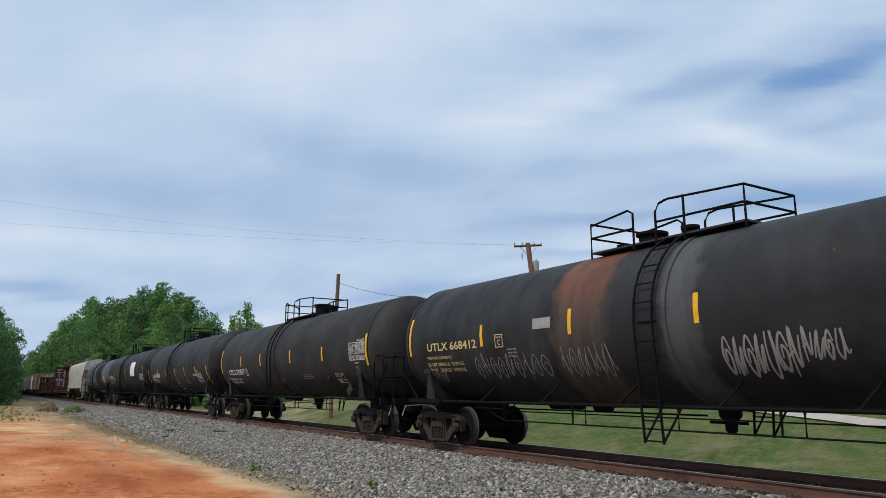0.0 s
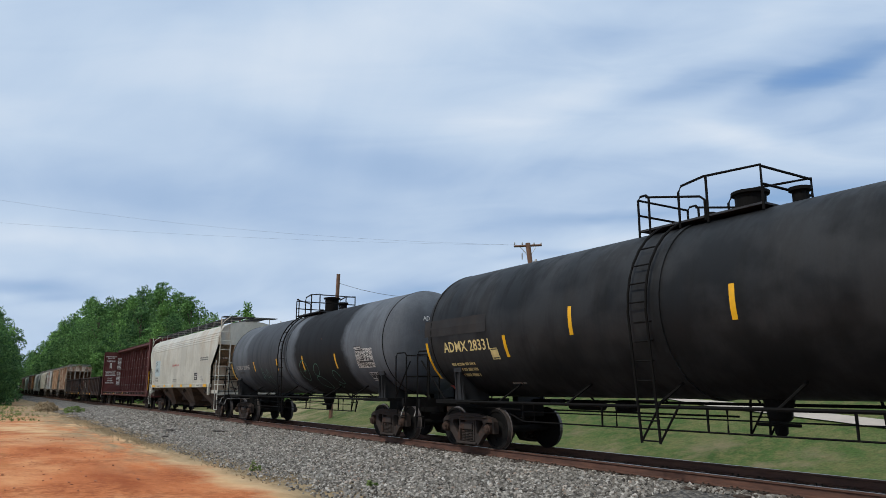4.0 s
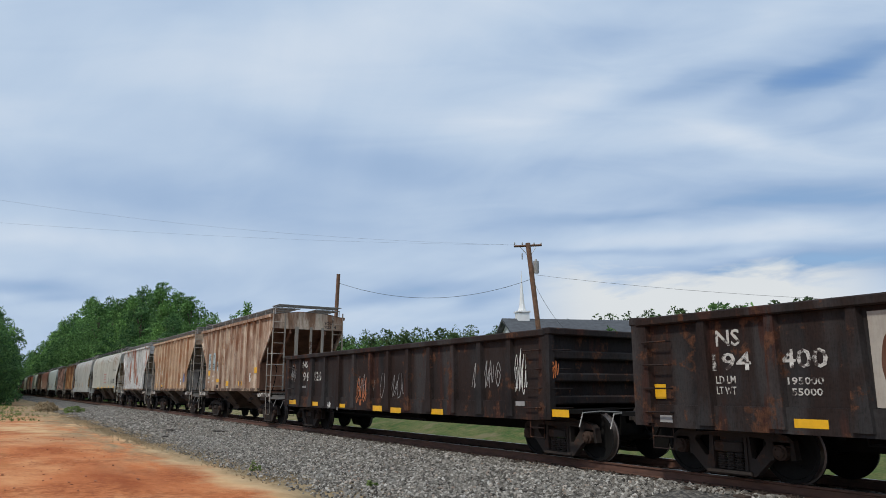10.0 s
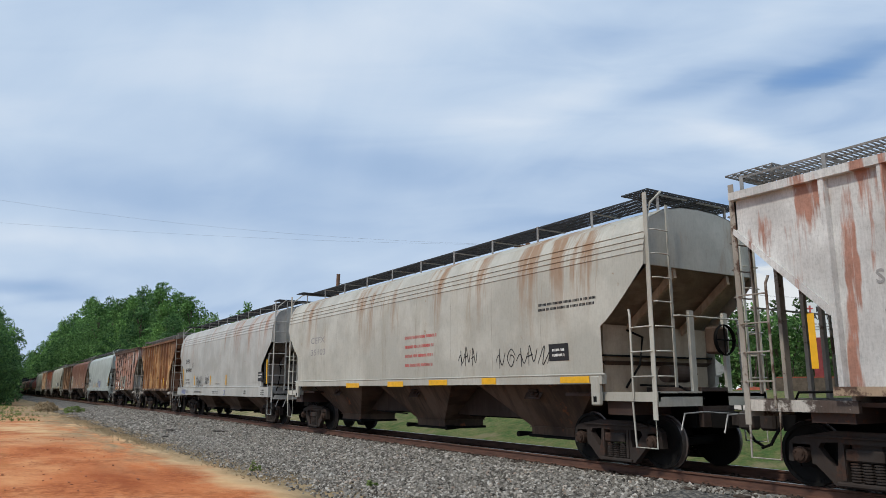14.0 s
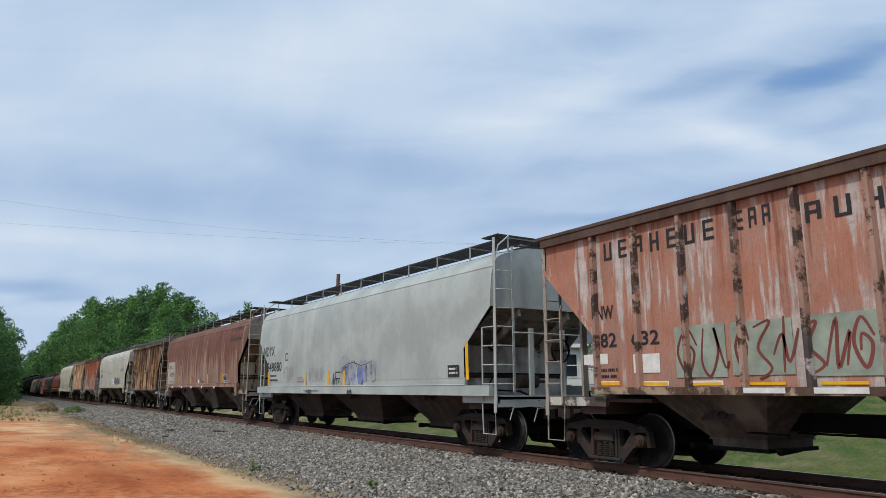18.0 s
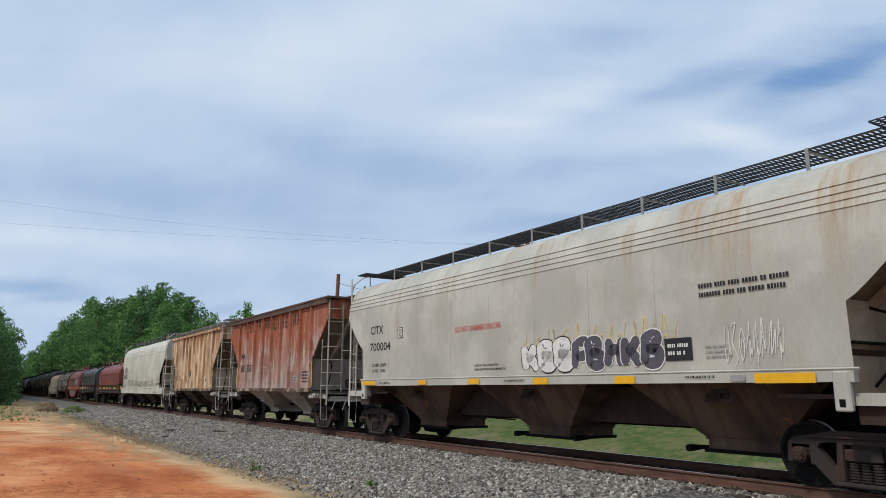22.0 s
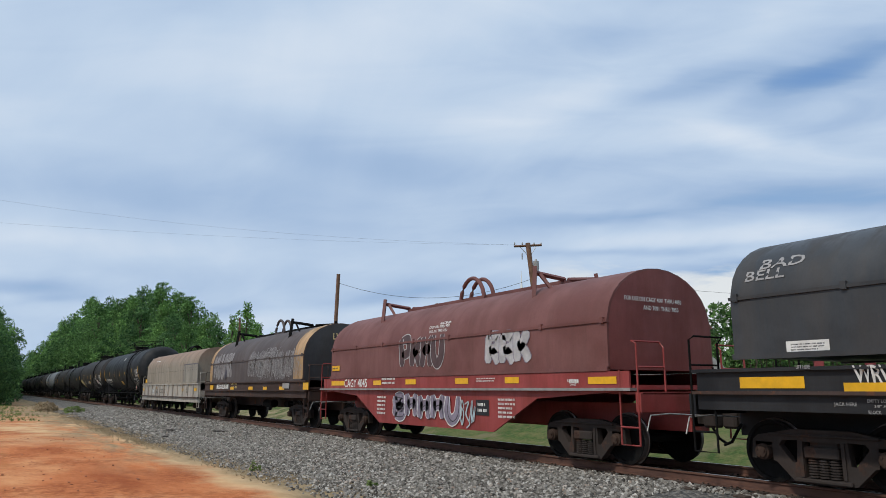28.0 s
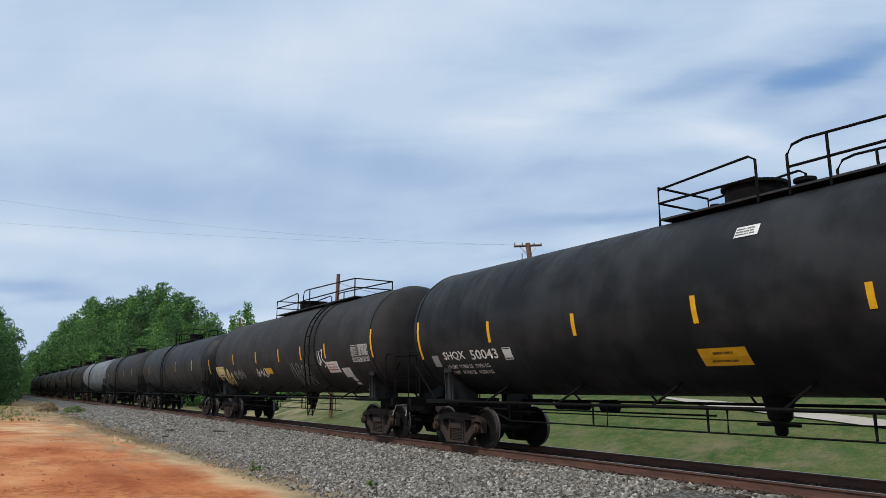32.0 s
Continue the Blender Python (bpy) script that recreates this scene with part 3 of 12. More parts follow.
def tube(bm, pts, r, seg=6):
    """A round bar along a line of points."""
    pts = [Vector(p) for p in pts]
    rings = []
    n = len(pts)
    for i, p in enumerate(pts):
        d = (pts[min(i + 1, n - 1)] - pts[max(i - 1, 0)]).normalized()
        ref = Vector((0, 0, 1)) if abs(d.z) < 0.9 else Vector((1, 0, 0))
        u = d.cross(ref).normalized()
        v = d.cross(u)
        rings.append([bm.verts.new(p + (u * math.cos(2 * math.pi * k / seg) + v * math.sin(2 * math.pi * k / seg)) * r) for k in range(seg)])
    for a, b in zip(rings, rings[1:]):
        for k in range(seg):
            bm.faces.new((a[k], a[(k + 1) % seg], b[(k + 1) % seg], b[k]))
    bm.faces.new(rings[0][::-1])
    bm.faces.new(rings[-1])
    return bm


def tubes(r, *lines):
    bm = B()
    for ln in lines:
        tube(bm, ln, r)
    return bm


def lathe(bm, prof, axis="y", at=(0, 0, 0), seg=24, caps=True):
    """Turns a profile of (along, radius) round an axis through at."""
    rings = []
    for a, r in prof:
        ring = []
        for k in range(seg):
            c, s = math.cos(2 * math.pi * k / seg) * r, math.sin(2 * math.pi * k / seg) * r
            p = {"y": (c, a, s), "x": (a, c, s), "z": (c, s, a)}[axis]
            ring.append(bm.verts.new((p[0] + at[0], p[1] + at[1], p[2] + at[2])))
        rings.append(ring)
    for a, b in zip(rings, rings[1:]):
        for k in range(seg):
            bm.faces.new((a[k], a[(k + 1) % seg], b[(k + 1) % seg], b[k]))
    if caps:
        bm.faces.new(rings[0][::-1])
        bm.faces.new(rings[-1])
    bmesh.ops.recalc_face_normals(bm, faces=bm.faces)
    return bm


def ladder(bm, x0, x1, y, z0, z1, step=0.36, r=0.017, dx=0.0):
    """Rungs between two uprights in a plane of constant y."""
    tube(bm, [(x0, y, z0), (x0 + dx, y, z1)], r * 1.5)
    tube(bm, [(x1, y, z0), (x1 + dx, y, z1)], r * 1.5)
    z = z0 + 0.1
    while z < z1 - 0.02:
        k = dx * (z - z0) / (z1 - z0)
        tube(bm, [(x0 + k, y, z), (x1 + k, y, z)], r)
        z += step
    return bm


def ladder_end(bm, x, y0, y1, z0, z1, step=0.36, r=0.017):
    tube(bm, [(x, y0, z0), (x, y0, z1)], r * 1.5)
    tube(bm, [(x, y1, z0), (x, y1, z1)], r * 1.5)
    z = z0 + 0.1
    while z < z1 - 0.02:
        tube(bm, [(x, y0, z), (x, y1, z)], r)
        z += step
    return bm


def flat_side(y):
    return lambda z: y


LIFTS = {}


def lift_for(parent):
    """Each later layer of paint or tape on a thing lies a hair above the one before."""
    LIFTS[parent.name] = LIFTS.get(parent.name, 0.003) + 0.0004
    return LIFTS[parent.name]


def text_mesh(text, size, width):
    """The built-in font's letters as a flat bmesh, size high and width wide."""
    cu = bpy.data.curves.new("text", "FONT")
    cu.body, cu.size = text, 1.0
    cu.resolution_u = 2
    cu.offset = 0.016
    ob = bpy.data.objects.new("text", cu)
    scene.collection.objects.link(ob)
    me = ob.to_mesh()
    bm = B()
    bm.from_mesh(me)
    ob.to_mesh_clear()
    bpy.data.objects.remove(ob)
    bpy.data.curves.remove(cu)
    xs, ys = [v.co.x for v in bm.verts], [v.co.y for v in bm.verts]
    ku = size / (max(ys) - min(ys))
    kx = width / (max(xs) - min(xs)) if width else ku
    for v in bm.verts:
        v.co = ((v.co.x - min(xs)) * kx, (v.co.y - min(ys)) * ku, 0)
    return bm


def words(parent, text, x, z, size, material, side, width=0, name="lettering", label=""):
    """Stencilled words on a car's near side, starting at x, with their foot at z; side gives y for a height."""
    bm = text_mesh(text, size, width)
    up = lift_for(parent)
    for v in bm.verts:
        u, w = v.co.x, v.co.y
        v.co = (x + u, side(z + w) - up, z + w)
    return part(name, bm, material, parent, label)


def end_words(parent, text, x, y, z, size, material, width=0, name="end_lettering"):
    """Words on a face that looks along +x."""
    bm = text_mesh(text, size, width)
    for v in bm.verts:
        v.co = (x + 0.006, y + v.co.x, z + v.co.y)
    return part(name, bm, material, parent)


def end_plate(parent, x, y0, y1, z0, z1, material, name="end_panel", lift=0.004):
    bm = B()
    bm.faces.new([bm.verts.new((x + lift, y, z)) for y, z in ((y0, z0), (y1, z0), (y1, z1), (y0, z1))])
    return part(name, bm, material, parent)


def end_bars(parent, x, y, z, w, h, n, material, seed=0):
    rng = random.Random(seed)
    bm = B()
    lh = h / n
    for i in range(n):
        z0, u = z + h - (i + 0.75) * lh, y + rng.uniform(0, w * 0.12)
        while u < y + w * rng.uniform(0.8, 1.0):
            k = min(rng.uniform(0.05, 0.16), y + w - u)
            if k < 0.02:
                break
            bm.faces.new([bm.verts.new((x + 0.006, a, b)) for a, b in ((u, z0), (u + k, z0), (u + k, z0 + lh * 0.5), (u, z0 + lh * 0.5))])
            u += k + 0.03
    return tagged(part("end_stencil_text", bm, material, parent), kind="stuff")


def rows_of_bars(parent, x, z, w, h, n, material, side, seed=0, name="stencil_text"):
    """Small lines of writing too fine to read, as bars."""
    rng = random.Random(seed)
    up = lift_for(parent)
    bm = B()
    lh = h / n
    for i in range(n):
        z0 = z + h - (i + 0.75) * lh
        tall = min(lh * 0.5, 0.075)
        u, stop, left = x, x + w * rng.uniform(0.78, 1.0), rng.randint(3, 8)
        while u + tall * 0.5 < stop:
            k = tall * rng.uniform(0.4, 0.62)
            q = [(u, z0), (u + k, z0), (u + k, z0 + tall), (u, z0 + tall)]
            bm.faces.new([bm.verts.new((c, side(d) - up, d)) for c, d in q])
            left -= 1
            u += k + tall * (0.22 if left else 0.75)
            left = left or rng.randint(2, 8)
    return tagged(part(name, bm, material, parent), kind="stuff")


def plate(parent, x0, x1, z0, z1, material, side, name="panel", label="", lift=0.0, n=1):
    """A thin painted or taped rectangle that follows the side."""
    # keep to one sheet where the side has a step
    zs = [z0 + (z1 - z0) * q / 16 for q in range(17)]
    jumps = [(p + q) / 2 for p, q in zip(zs, zs[1:]) if abs(side(p) - side(q)) > 0.03 and len(zs) > 1 and abs(side(z0) - side(z1)) < 0.2]
    if jumps and jumps[0] < (z0 + z1) / 2:
        z0 = jumps[0] + 0.02
    elif jumps:
        z1 = jumps[0] - 0.02
    bm = B()
    lift = lift or lift_for(parent)
    n = max(n, int((z1 - z0) / 0.25) + 1)
    cols = []
    for i in range(n + 1):
        z = z0 + (z1 - z0) * i / n
        cols.append([bm.verts.new((x, side(z) - lift, z)) for x in (x0, x1)])
    for a, b in zip(cols, cols[1:]):
        bm.faces.new((a[0], a[1], b[1], b[0]))
    return part(name, bm, material, parent, label)


GLYPHS = {"B": [[(0, 0), (0.05, 0.5), (0, 1)], [(0, 0.95), (0.8, 0.9), (0.6, 0.55), (0.1, 0.5)], [(0.1, 0.5), (0.95, 0.4), (0.8, 0.05), (0, 0.02)]], "U": [[(0, 1), (0.05, 0.3), (0.5, 0), (0.95, 0.3), (0.95, 1)]],
          "K": [[(0.05, 0), (0.0, 0.5), (0.05, 1)], [(0.95, 1), (0.5, 0.6), (0.1, 0.45)], [(0.3, 0.55), (0.7, 0.3), (1, 0)]], "R": [[(0, 0), (0.05, 1)], [(0, 0.95), (0.9, 0.9), (0.8, 0.55), (0.1, 0.45)], [(0.3, 0.45), (0.7, 0.25), (1, 0)]],
          "H": [[(0, 0), (0.1, 0.5), (0, 1)], [(1, 0), (0.9, 0.5), (1, 1)], [(0.1, 0.45), (0.5, 0.6), (0.9, 0.5)]], "P": [[(0.1, 0), (0.05, 1)], [(0.05, 0.95), (0.95, 0.95), (0.95, 0.5), (0.1, 0.42)]],
          "m": [[(0.0, -0.05), (0.2, 0.75), (0.35, 0.3), (0.6, 0.78), (0.8, 0.02), (1.0, -0.1)]], "o": [[(0.55, 0.62), (0.15, 0.5), (0.1, 0.15), (0.5, 0.0), (0.9, 0.2), (0.85, 0.55), (0.5, 0.64), (0.35, 0.5)]],
          "q": [[(0.55, 0.62), (0.15, 0.5), (0.1, 0.15), (0.5, 0.0), (0.9, 0.2), (0.85, 0.55), (0.5, 0.64), (0.35, 0.5)], [(0.15, 1.12), (0.45, 1.05), (0.2, 0.9), (0.5, 0.84), (0.45, 0.72)]],
          "s": [[(0.9, 0.66), (0.4, 0.7), (0.2, 0.45), (0.7, 0.3), (0.75, 0.05), (0.1, -0.06)]], "w": [[(0.1, 0.3), (0.75, 0.4), (0.6, 0.66), (0.15, 0.5), (0.2, 0.05), (0.7, -0.05), (1.1, 0.15)]],
          "x": [[(0.3, 0.1), (0.7, 0.6)], [(0.1, 0.45), (0.9, 0.3)], [(0.35, 0.65), (0.6, 0.05)]],
          "M": [[(0, 0), (0.08, 1), (0.45, 0.35), (0.85, 1), (1, 0)]], "O": [[(0.5, 1), (0.1, 0.7), (0.12, 0.2), (0.5, 0), (0.9, 0.3), (0.85, 0.8), (0.45, 1.02)]],
          "S": [[(0.95, 0.85), (0.5, 1), (0.1, 0.75), (0.5, 0.5), (0.9, 0.25), (0.5, 0), (0, 0.12)]], "E": [[(0.9, 0.75), (0.5, 1), (0.12, 0.6), (0.15, 0.15), (0.6, 0), (1, 0.2)], [(0.1, 0.5), (0.65, 0.55)]],
          "+": [[(0.5, 1.15), (0.45, 0)], [(-0.1, 0.7), (1.1, 0.78)]], "2": [[(0.05, 0.75), (0.4, 1), (0.85, 0.75), (0.5, 0.4), (0, 0), (1, 0.06)]], "1": [[(0.3, 0.8), (0.6, 1), (0.5, 0)]],
          "G": [[(0.9, 0.85), (0.4, 1), (0.05, 0.5), (0.4, 0), (0.9, 0.2), (0.9, 0.5), (0.5, 0.5)]], "6": [[(0.8, 1), (0.25, 0.6), (0.15, 0.2), (0.5, 0), (0.85, 0.25), (0.6, 0.5), (0.2, 0.35)]], "0": [[(0.5, 1), (0.15, 0.6), (0.2, 0.15), (0.55, 0), (0.85, 0.4), (0.75, 0.9), (0.5, 1)]],
          "a": [[(-0.1, 0.1), (0.45, 1), (0.3, 0.05), (0.95, 0.75), (0.7, 0.1)]], "b": [[(0.9, 0.6), (0.5, 0.95), (0.1, 0.5), (0.5, 0.05), (0.8, 0.45), (0.45, 0.65), (0.35, 0.35)]], "c": [[(0, 0.9), (0.7, 1), (0.2, 0.5), (0.9, 0.1), (0.3, -0.1)]],
          "d": [[(0.1, 0), (0.2, 1.1), (0.6, 0.2), (0.9, 0.9)], [(-0.1, 0.45), (0.5, 0.6)]], "e": [[(0.2, 1), (0.05, 0.3), (0.4, 0), (0.7, 0.5), (0.6, 1), (0.9, 0.2), (1.1, 0.3)]], "f": [[(0, 0.3), (0.35, 0.7), (0.7, 0.15), (1.05, 0.8)], [(0.4, 1.05), (0.5, -0.05)]]}


def plate_mark(parent, x0, x1, z0, z1, ground, side, ink="ink_black"):
    """The clearance mark: a thin square with PLATE over a C."""
    w, h = x1 - x0, z1 - z0
    plate(parent, x0, x1, z0, z1, ink, side, "frame_mark")
    plate(parent, x0 + 0.018, x1 - 0.018, z0 + 0.018, z1 - 0.018, ground, side, "panel")
    words(parent, "PLATE", x0 + w * 0.17, z0 + h * 0.68, h * 0.16, ink, side, width=w * 0.66)
    words(parent, "C", x0 + w * 0.33, z0 + h * 0.16, h * 0.42, ink, side, width=w * 0.34)


def ribbon(bm, ctrl, half, side, lift):
    """One sprayed stroke along a smooth line through ctrl, half(f) wide to each side at the fraction f of its way."""
    ctrl = [ctrl[0]] + ctrl + [ctrl[-1]]
    pts = []
    for p0, p1, p2, p3 in zip(ctrl, ctrl[1:], ctrl[2:], ctrl[3:]):
        for i in range(6):
            t = i / 6
            pts.append(tuple(0.5 * (2 * b + (c - a) * t + (2 * a - 5 * b + 4 * c - d) * t * t + (3 * b - a - 3 * c + d) * t ** 3) for a, b, c, d in zip(p0, p1, p2, p3)))
    pts.append(ctrl[-1])
    last, n = None, len(pts) - 1
    for i, (u, v) in enumerate(pts):
        du, dv = pts[min(i + 1, n)][0] - pts[max(i - 1, 0)][0], pts[min(i + 1, n)][1] - pts[max(i - 1, 0)][1]
        ln = math.hypot(du, dv) or 1
        nx, nz = -dv / ln * half(i / n), du / ln * half(i / n)
        now = [bm.verts.new((u + q * nx, side(v + q * nz) - lift, v + q * nz)) for q in (-1, 1)]
        if last:
            bm.faces.new((last[0], last[1], now[1], now[0]))
        last = now


def data_table(parent, x0, x1, z0, z1, side, ink="ink_white"):
    """The stencilled inspection table: a ruled frame, eight lines of headings and marks in three columns."""
    w, h = x1 - x0, z1 - z0
    plate(parent, x0, x1, z0, z1, ink, side, "data_table", n=6)
    plate(parent, x0 + 0.012, x1 - 0.012, z0 + 0.012, z1 - 0.012, "ink_black", side, "table_field", n=6)
    heads = ("", "TANK QUALIFICATION", "THICKNESS TEST", "SERVICE EQUIPMENT", "PRD VALVE", "LINING", "88.B.2 INSPECTION", "STUB SILL INSPECTION")
    rh = h / len(heads)
    up = lift_for(parent)
    rules, marks = B(), B()
    for k in range(1, len(heads)):
        z = z0 + k * rh
        rules.faces.new([rules.verts.new((u, side(v) - up, v)) for u, v in ((x0, z - 0.004), (x1, z - 0.004), (x1, z + 0.004), (x0, z + 0.004))])
    for f in (0.46, 0.65, 0.83):
        u = x0 + f * w
        vs = [(rules.verts.new((u - 0.004, side(z0 + h * q / 6) - up, z0 + h * q / 6)), rules.verts.new((u + 0.004, side(z0 + h * q / 6) - up, z0 + h * q / 6))) for q in range(7)]
        for a, b in zip(vs, vs[1:]):
            rules.faces.new((a[0], a[1], b[1], b[0]))
    part("table_rules", rules, ink, parent)
    for k, text in enumerate(heads):
        z = z1 - (k + 0.76) * rh
        if text:
            words(parent, text, x0 + 0.025, z, rh * 0.52, ink, side, width=min(0.42 * w, len(text) * rh * 0.36), name="table_heading")
        if k == 5:
            continue
        for f in (0.48, 0.67, 0.85):
            u = x0 + f * w
            for q in range(4):
                a, b = u + q * 0.031 * w, u + q * 0.031 * w + 0.021 * w
                marks.faces.new([marks.verts.new((p, side(r) - up, r)) for p, r in ((a, z), (b, z), (b, z + rh * 0.5), (a, z + rh * 0.5))])
    tagged(part("table_text", marks, ink, parent), kind="stuff")


def outline_mark(parent, x0, x1, z0, z1, ground, side, ink="ink_white", edge=0.014, cells=True):
    """A thin-ruled box with two small panels and a foot line."""
    plate(parent, x0, x1, z0, z1, ink, side, "frame_mark", n=3)
    w, h = x1 - x0, z1 - z0
    if not cells:
        plate(parent, x0 + edge, x1 - edge, z0 + edge, z1 - edge, ground, side, "panel", n=3)
        return
    m = x0 + w * 0.52
    for a, b, c, d in ((x0 + edge, m - edge / 2, z0 + h * 0.3, z1 - edge), (m + edge / 2, x1 - edge, z0 + h * 0.3, z1 - edge), (x0 + edge, x1 - edge, z0 + edge, z0 + h * 0.3 - edge)):
        plate(parent, a, b, c, d, ground, side, "panel", n=2)
    rows_of_bars(parent, x0 + w * 0.12, z0 + h * 0.62, w * 0.25, h * 0.26, 2, ink, side, 5)
    rows_of_bars(parent, x0 + w * 0.66, z0 + h * 0.62, w * 0.22, h * 0.26, 2, ink, side, 6)
    rows_of_bars(parent, x0 + w * 0.1, z0 + h * 0.08, w * 0.5, h * 0.16, 1, ink, side, 7)


def diamond_holder(parent, x, z, r, y, material, name="placard_holder", label="empty steel placard holder", field=None):
    """A square plate hung on its corner, with a rim and a clip at each corner."""
    bm = B()
    prism(bm, [(x, z - r), (x + r, z), (x, z + r), (x - r, z)], y, y + 0.012)
    for k in range(4):
        a, b = k * math.pi / 2, (k + 1) * math.pi / 2
        p, q = (x + r * math.cos(a), y - 0.006, z + r * math.sin(a)), (x + r * math.cos(b), y - 0.006, z + r * math.sin(b))
        tube(bm, [p, q], 0.012, 5)
    bmesh.ops.recalc_face_normals(bm, faces=bm.faces)
    ob = part(name, bm, material, parent, label)
    part("holder_bracket", boxes((x - 0.03, x + 0.03, y + 0.012, y + 0.5, z + r * 0.4, z + r * 0.55)), "dark", parent)
    if field:
        f = flat_side(y - 0.012)
        bm = B()
        prism(bm, [(x, z - r * 0.88), (x + r * 0.88, z), (x, z + r * 0.88), (x - r * 0.88, z)], y - 0.006, y - 0.002)
        part("placard", bm, field, parent, "red diamond placard with a white field")
        plate(parent, x - 0.105, x + 0.105, z - 0.045, z + 0.045, "ink_white", f, "placard_field")
        words(parent, "1075", x - 0.085, z - 0.03, 0.06, "ink_black", f, width=0.17)
        words(parent, "2", x - 0.015, z - r * 0.72, 0.045, "ink_white", f, width=0.03)
    return ob


def chalk_loop(parent, x, z, rx, rz, lean, material, side, width=0.018, seed=0):
    """One sprayed ring."""
    rng = random.Random(seed)
    bm = B()
    pts = []
    for k in range(13):
        a = 6.6 * k / 12 + 0.4
        q = 1 + rng.uniform(-0.05, 0.05)
        pts.append((x + rx * q * math.cos(a) + lean * rz * math.sin(a), z + rz * q * math.sin(a)))
    ribbon(bm, pts, lambda f: width / 2, side, lift_for(parent))
    part("graffiti", bm, material, parent)


def scrawl(parent, x0, x1, z0, z1, material, side, seed, width=0.03, loops=6, name="graffiti", label="", tag=""):
    """A sprayed tag: a run of quick strokes, each shape made of a few bent lines; tag names the shapes, or they come as they may."""
    rng = random.Random(seed)
    lift = lift_for(parent)
    bm = B()
    shapes = tag or "".join(rng.choice("abcdefab") for _ in range(loops))
    pitch = (x1 - x0) / len(shapes)
    lean = rng.uniform(-0.05, 0.22)
    for k, ch in enumerate(shapes):
        w, h = pitch * rng.uniform(0.85, 1.12), (z1 - z0) * (1.0 if tag else rng.uniform(0.82, 1.0))
        bx, bz = x0 + k * pitch, z0 + (z1 - z0 - h) * rng.random()
        for stroke in GLYPHS[ch]:
            ctrl = [(bx + w * a + lean * h * b * 0.5 + rng.uniform(-0.04, 0.04) * w, bz + h * b) for a, b in stroke]
            ribbon(bm, ctrl, lambda f: width / 2 * (0.7 + 0.5 * math.sin(math.pi * f)), side, lift)
    bmesh.ops.recalc_face_normals(bm, faces=bm.faces)
    return tagged(part(name, bm, material, parent, label), kind="stuff")


def burner(parent, x0, x1, z0, z1, n, fill, outline, side, seed=0, ink=""):
    """A sprayed piece: n swollen shapes that lean on each other, filled, with a rim of another paint round each and thin lines inside."""
    pitch, h = (x1 - x0) / n, z1 - z0
    thick = min(0.42 * pitch, 0.30 * h)
    rng = random.Random(seed)
    for i in range(n):
        u, lean = x0 + i * pitch, rng.uniform(-0.06, 0.12)
        shape = GLYPHS[rng.choice("BUKRHP")]
        low, tall = z0 + thick * 0.5 + rng.uniform(0, 0.08) * h, (h - thick) * rng.uniform(0.9, 1.0)
        lines = [[(u + pitch * (0.12 + 0.76 * a) + lean * h * b, low + tall * b) for a, b in st] for st in shape]
        for grow, mat in ((0.024, outline), (0.0, fill), (-1, ink)):
            if mat:
                bm, up = B(), lift_for(parent)
                for ctrl in lines:
                    if grow < 0:
                        ribbon(bm, [(p + 0.12 * thick, q - 0.1 * thick) for p, q in ctrl], lambda f: 0.011, side, up)
                    else:
                        ribbon(bm, ctrl, lambda f: thick * 0.5 * (0.55 + 0.5 * min(1, 6 * f, 6 * (1 - f))) + grow, side, up)
                tagged(part("graffiti", bm, mat, parent), kind="stuff")


def name_bars(parent, x, z, text, pitch, w, h, material, side, name="name_lettering"):
    """A company's name as plain upright shapes, one a letter."""
    up = lift_for(parent)
    bm = B()
    u = x
    for ch in text:
        if ch != " ":
            k = int(abs(u) * 37 + abs(x) * 11) % 4
            strokes = [((u, z), (u + w * 0.27, z + h))]
            strokes += [((u + w * 0.73, z + (h * 0.1 if k == 2 else 0)), (u + w, z + h))] if k != 3 else []
            strokes += [((u + w * 0.27, z + h * f), (u + w * (0.73 if k != 3 else 1), z + h * (f + 0.15))) for f in ((0.42,), (0.0,), (0.85, 0.42), (0.85, 0.42, 0.0))[k]]
            for (a, b), (c, d) in strokes:
                bm.faces.new([bm.verts.new((p, side(r) - up, r)) for p, r in ((a, b), (c, b), (c, d), (a, d))])
        u += pitch
    return part(name, bm, material, parent)


# ---- trucks ----
WHEEL_R, BASE = 0.457, 0.889


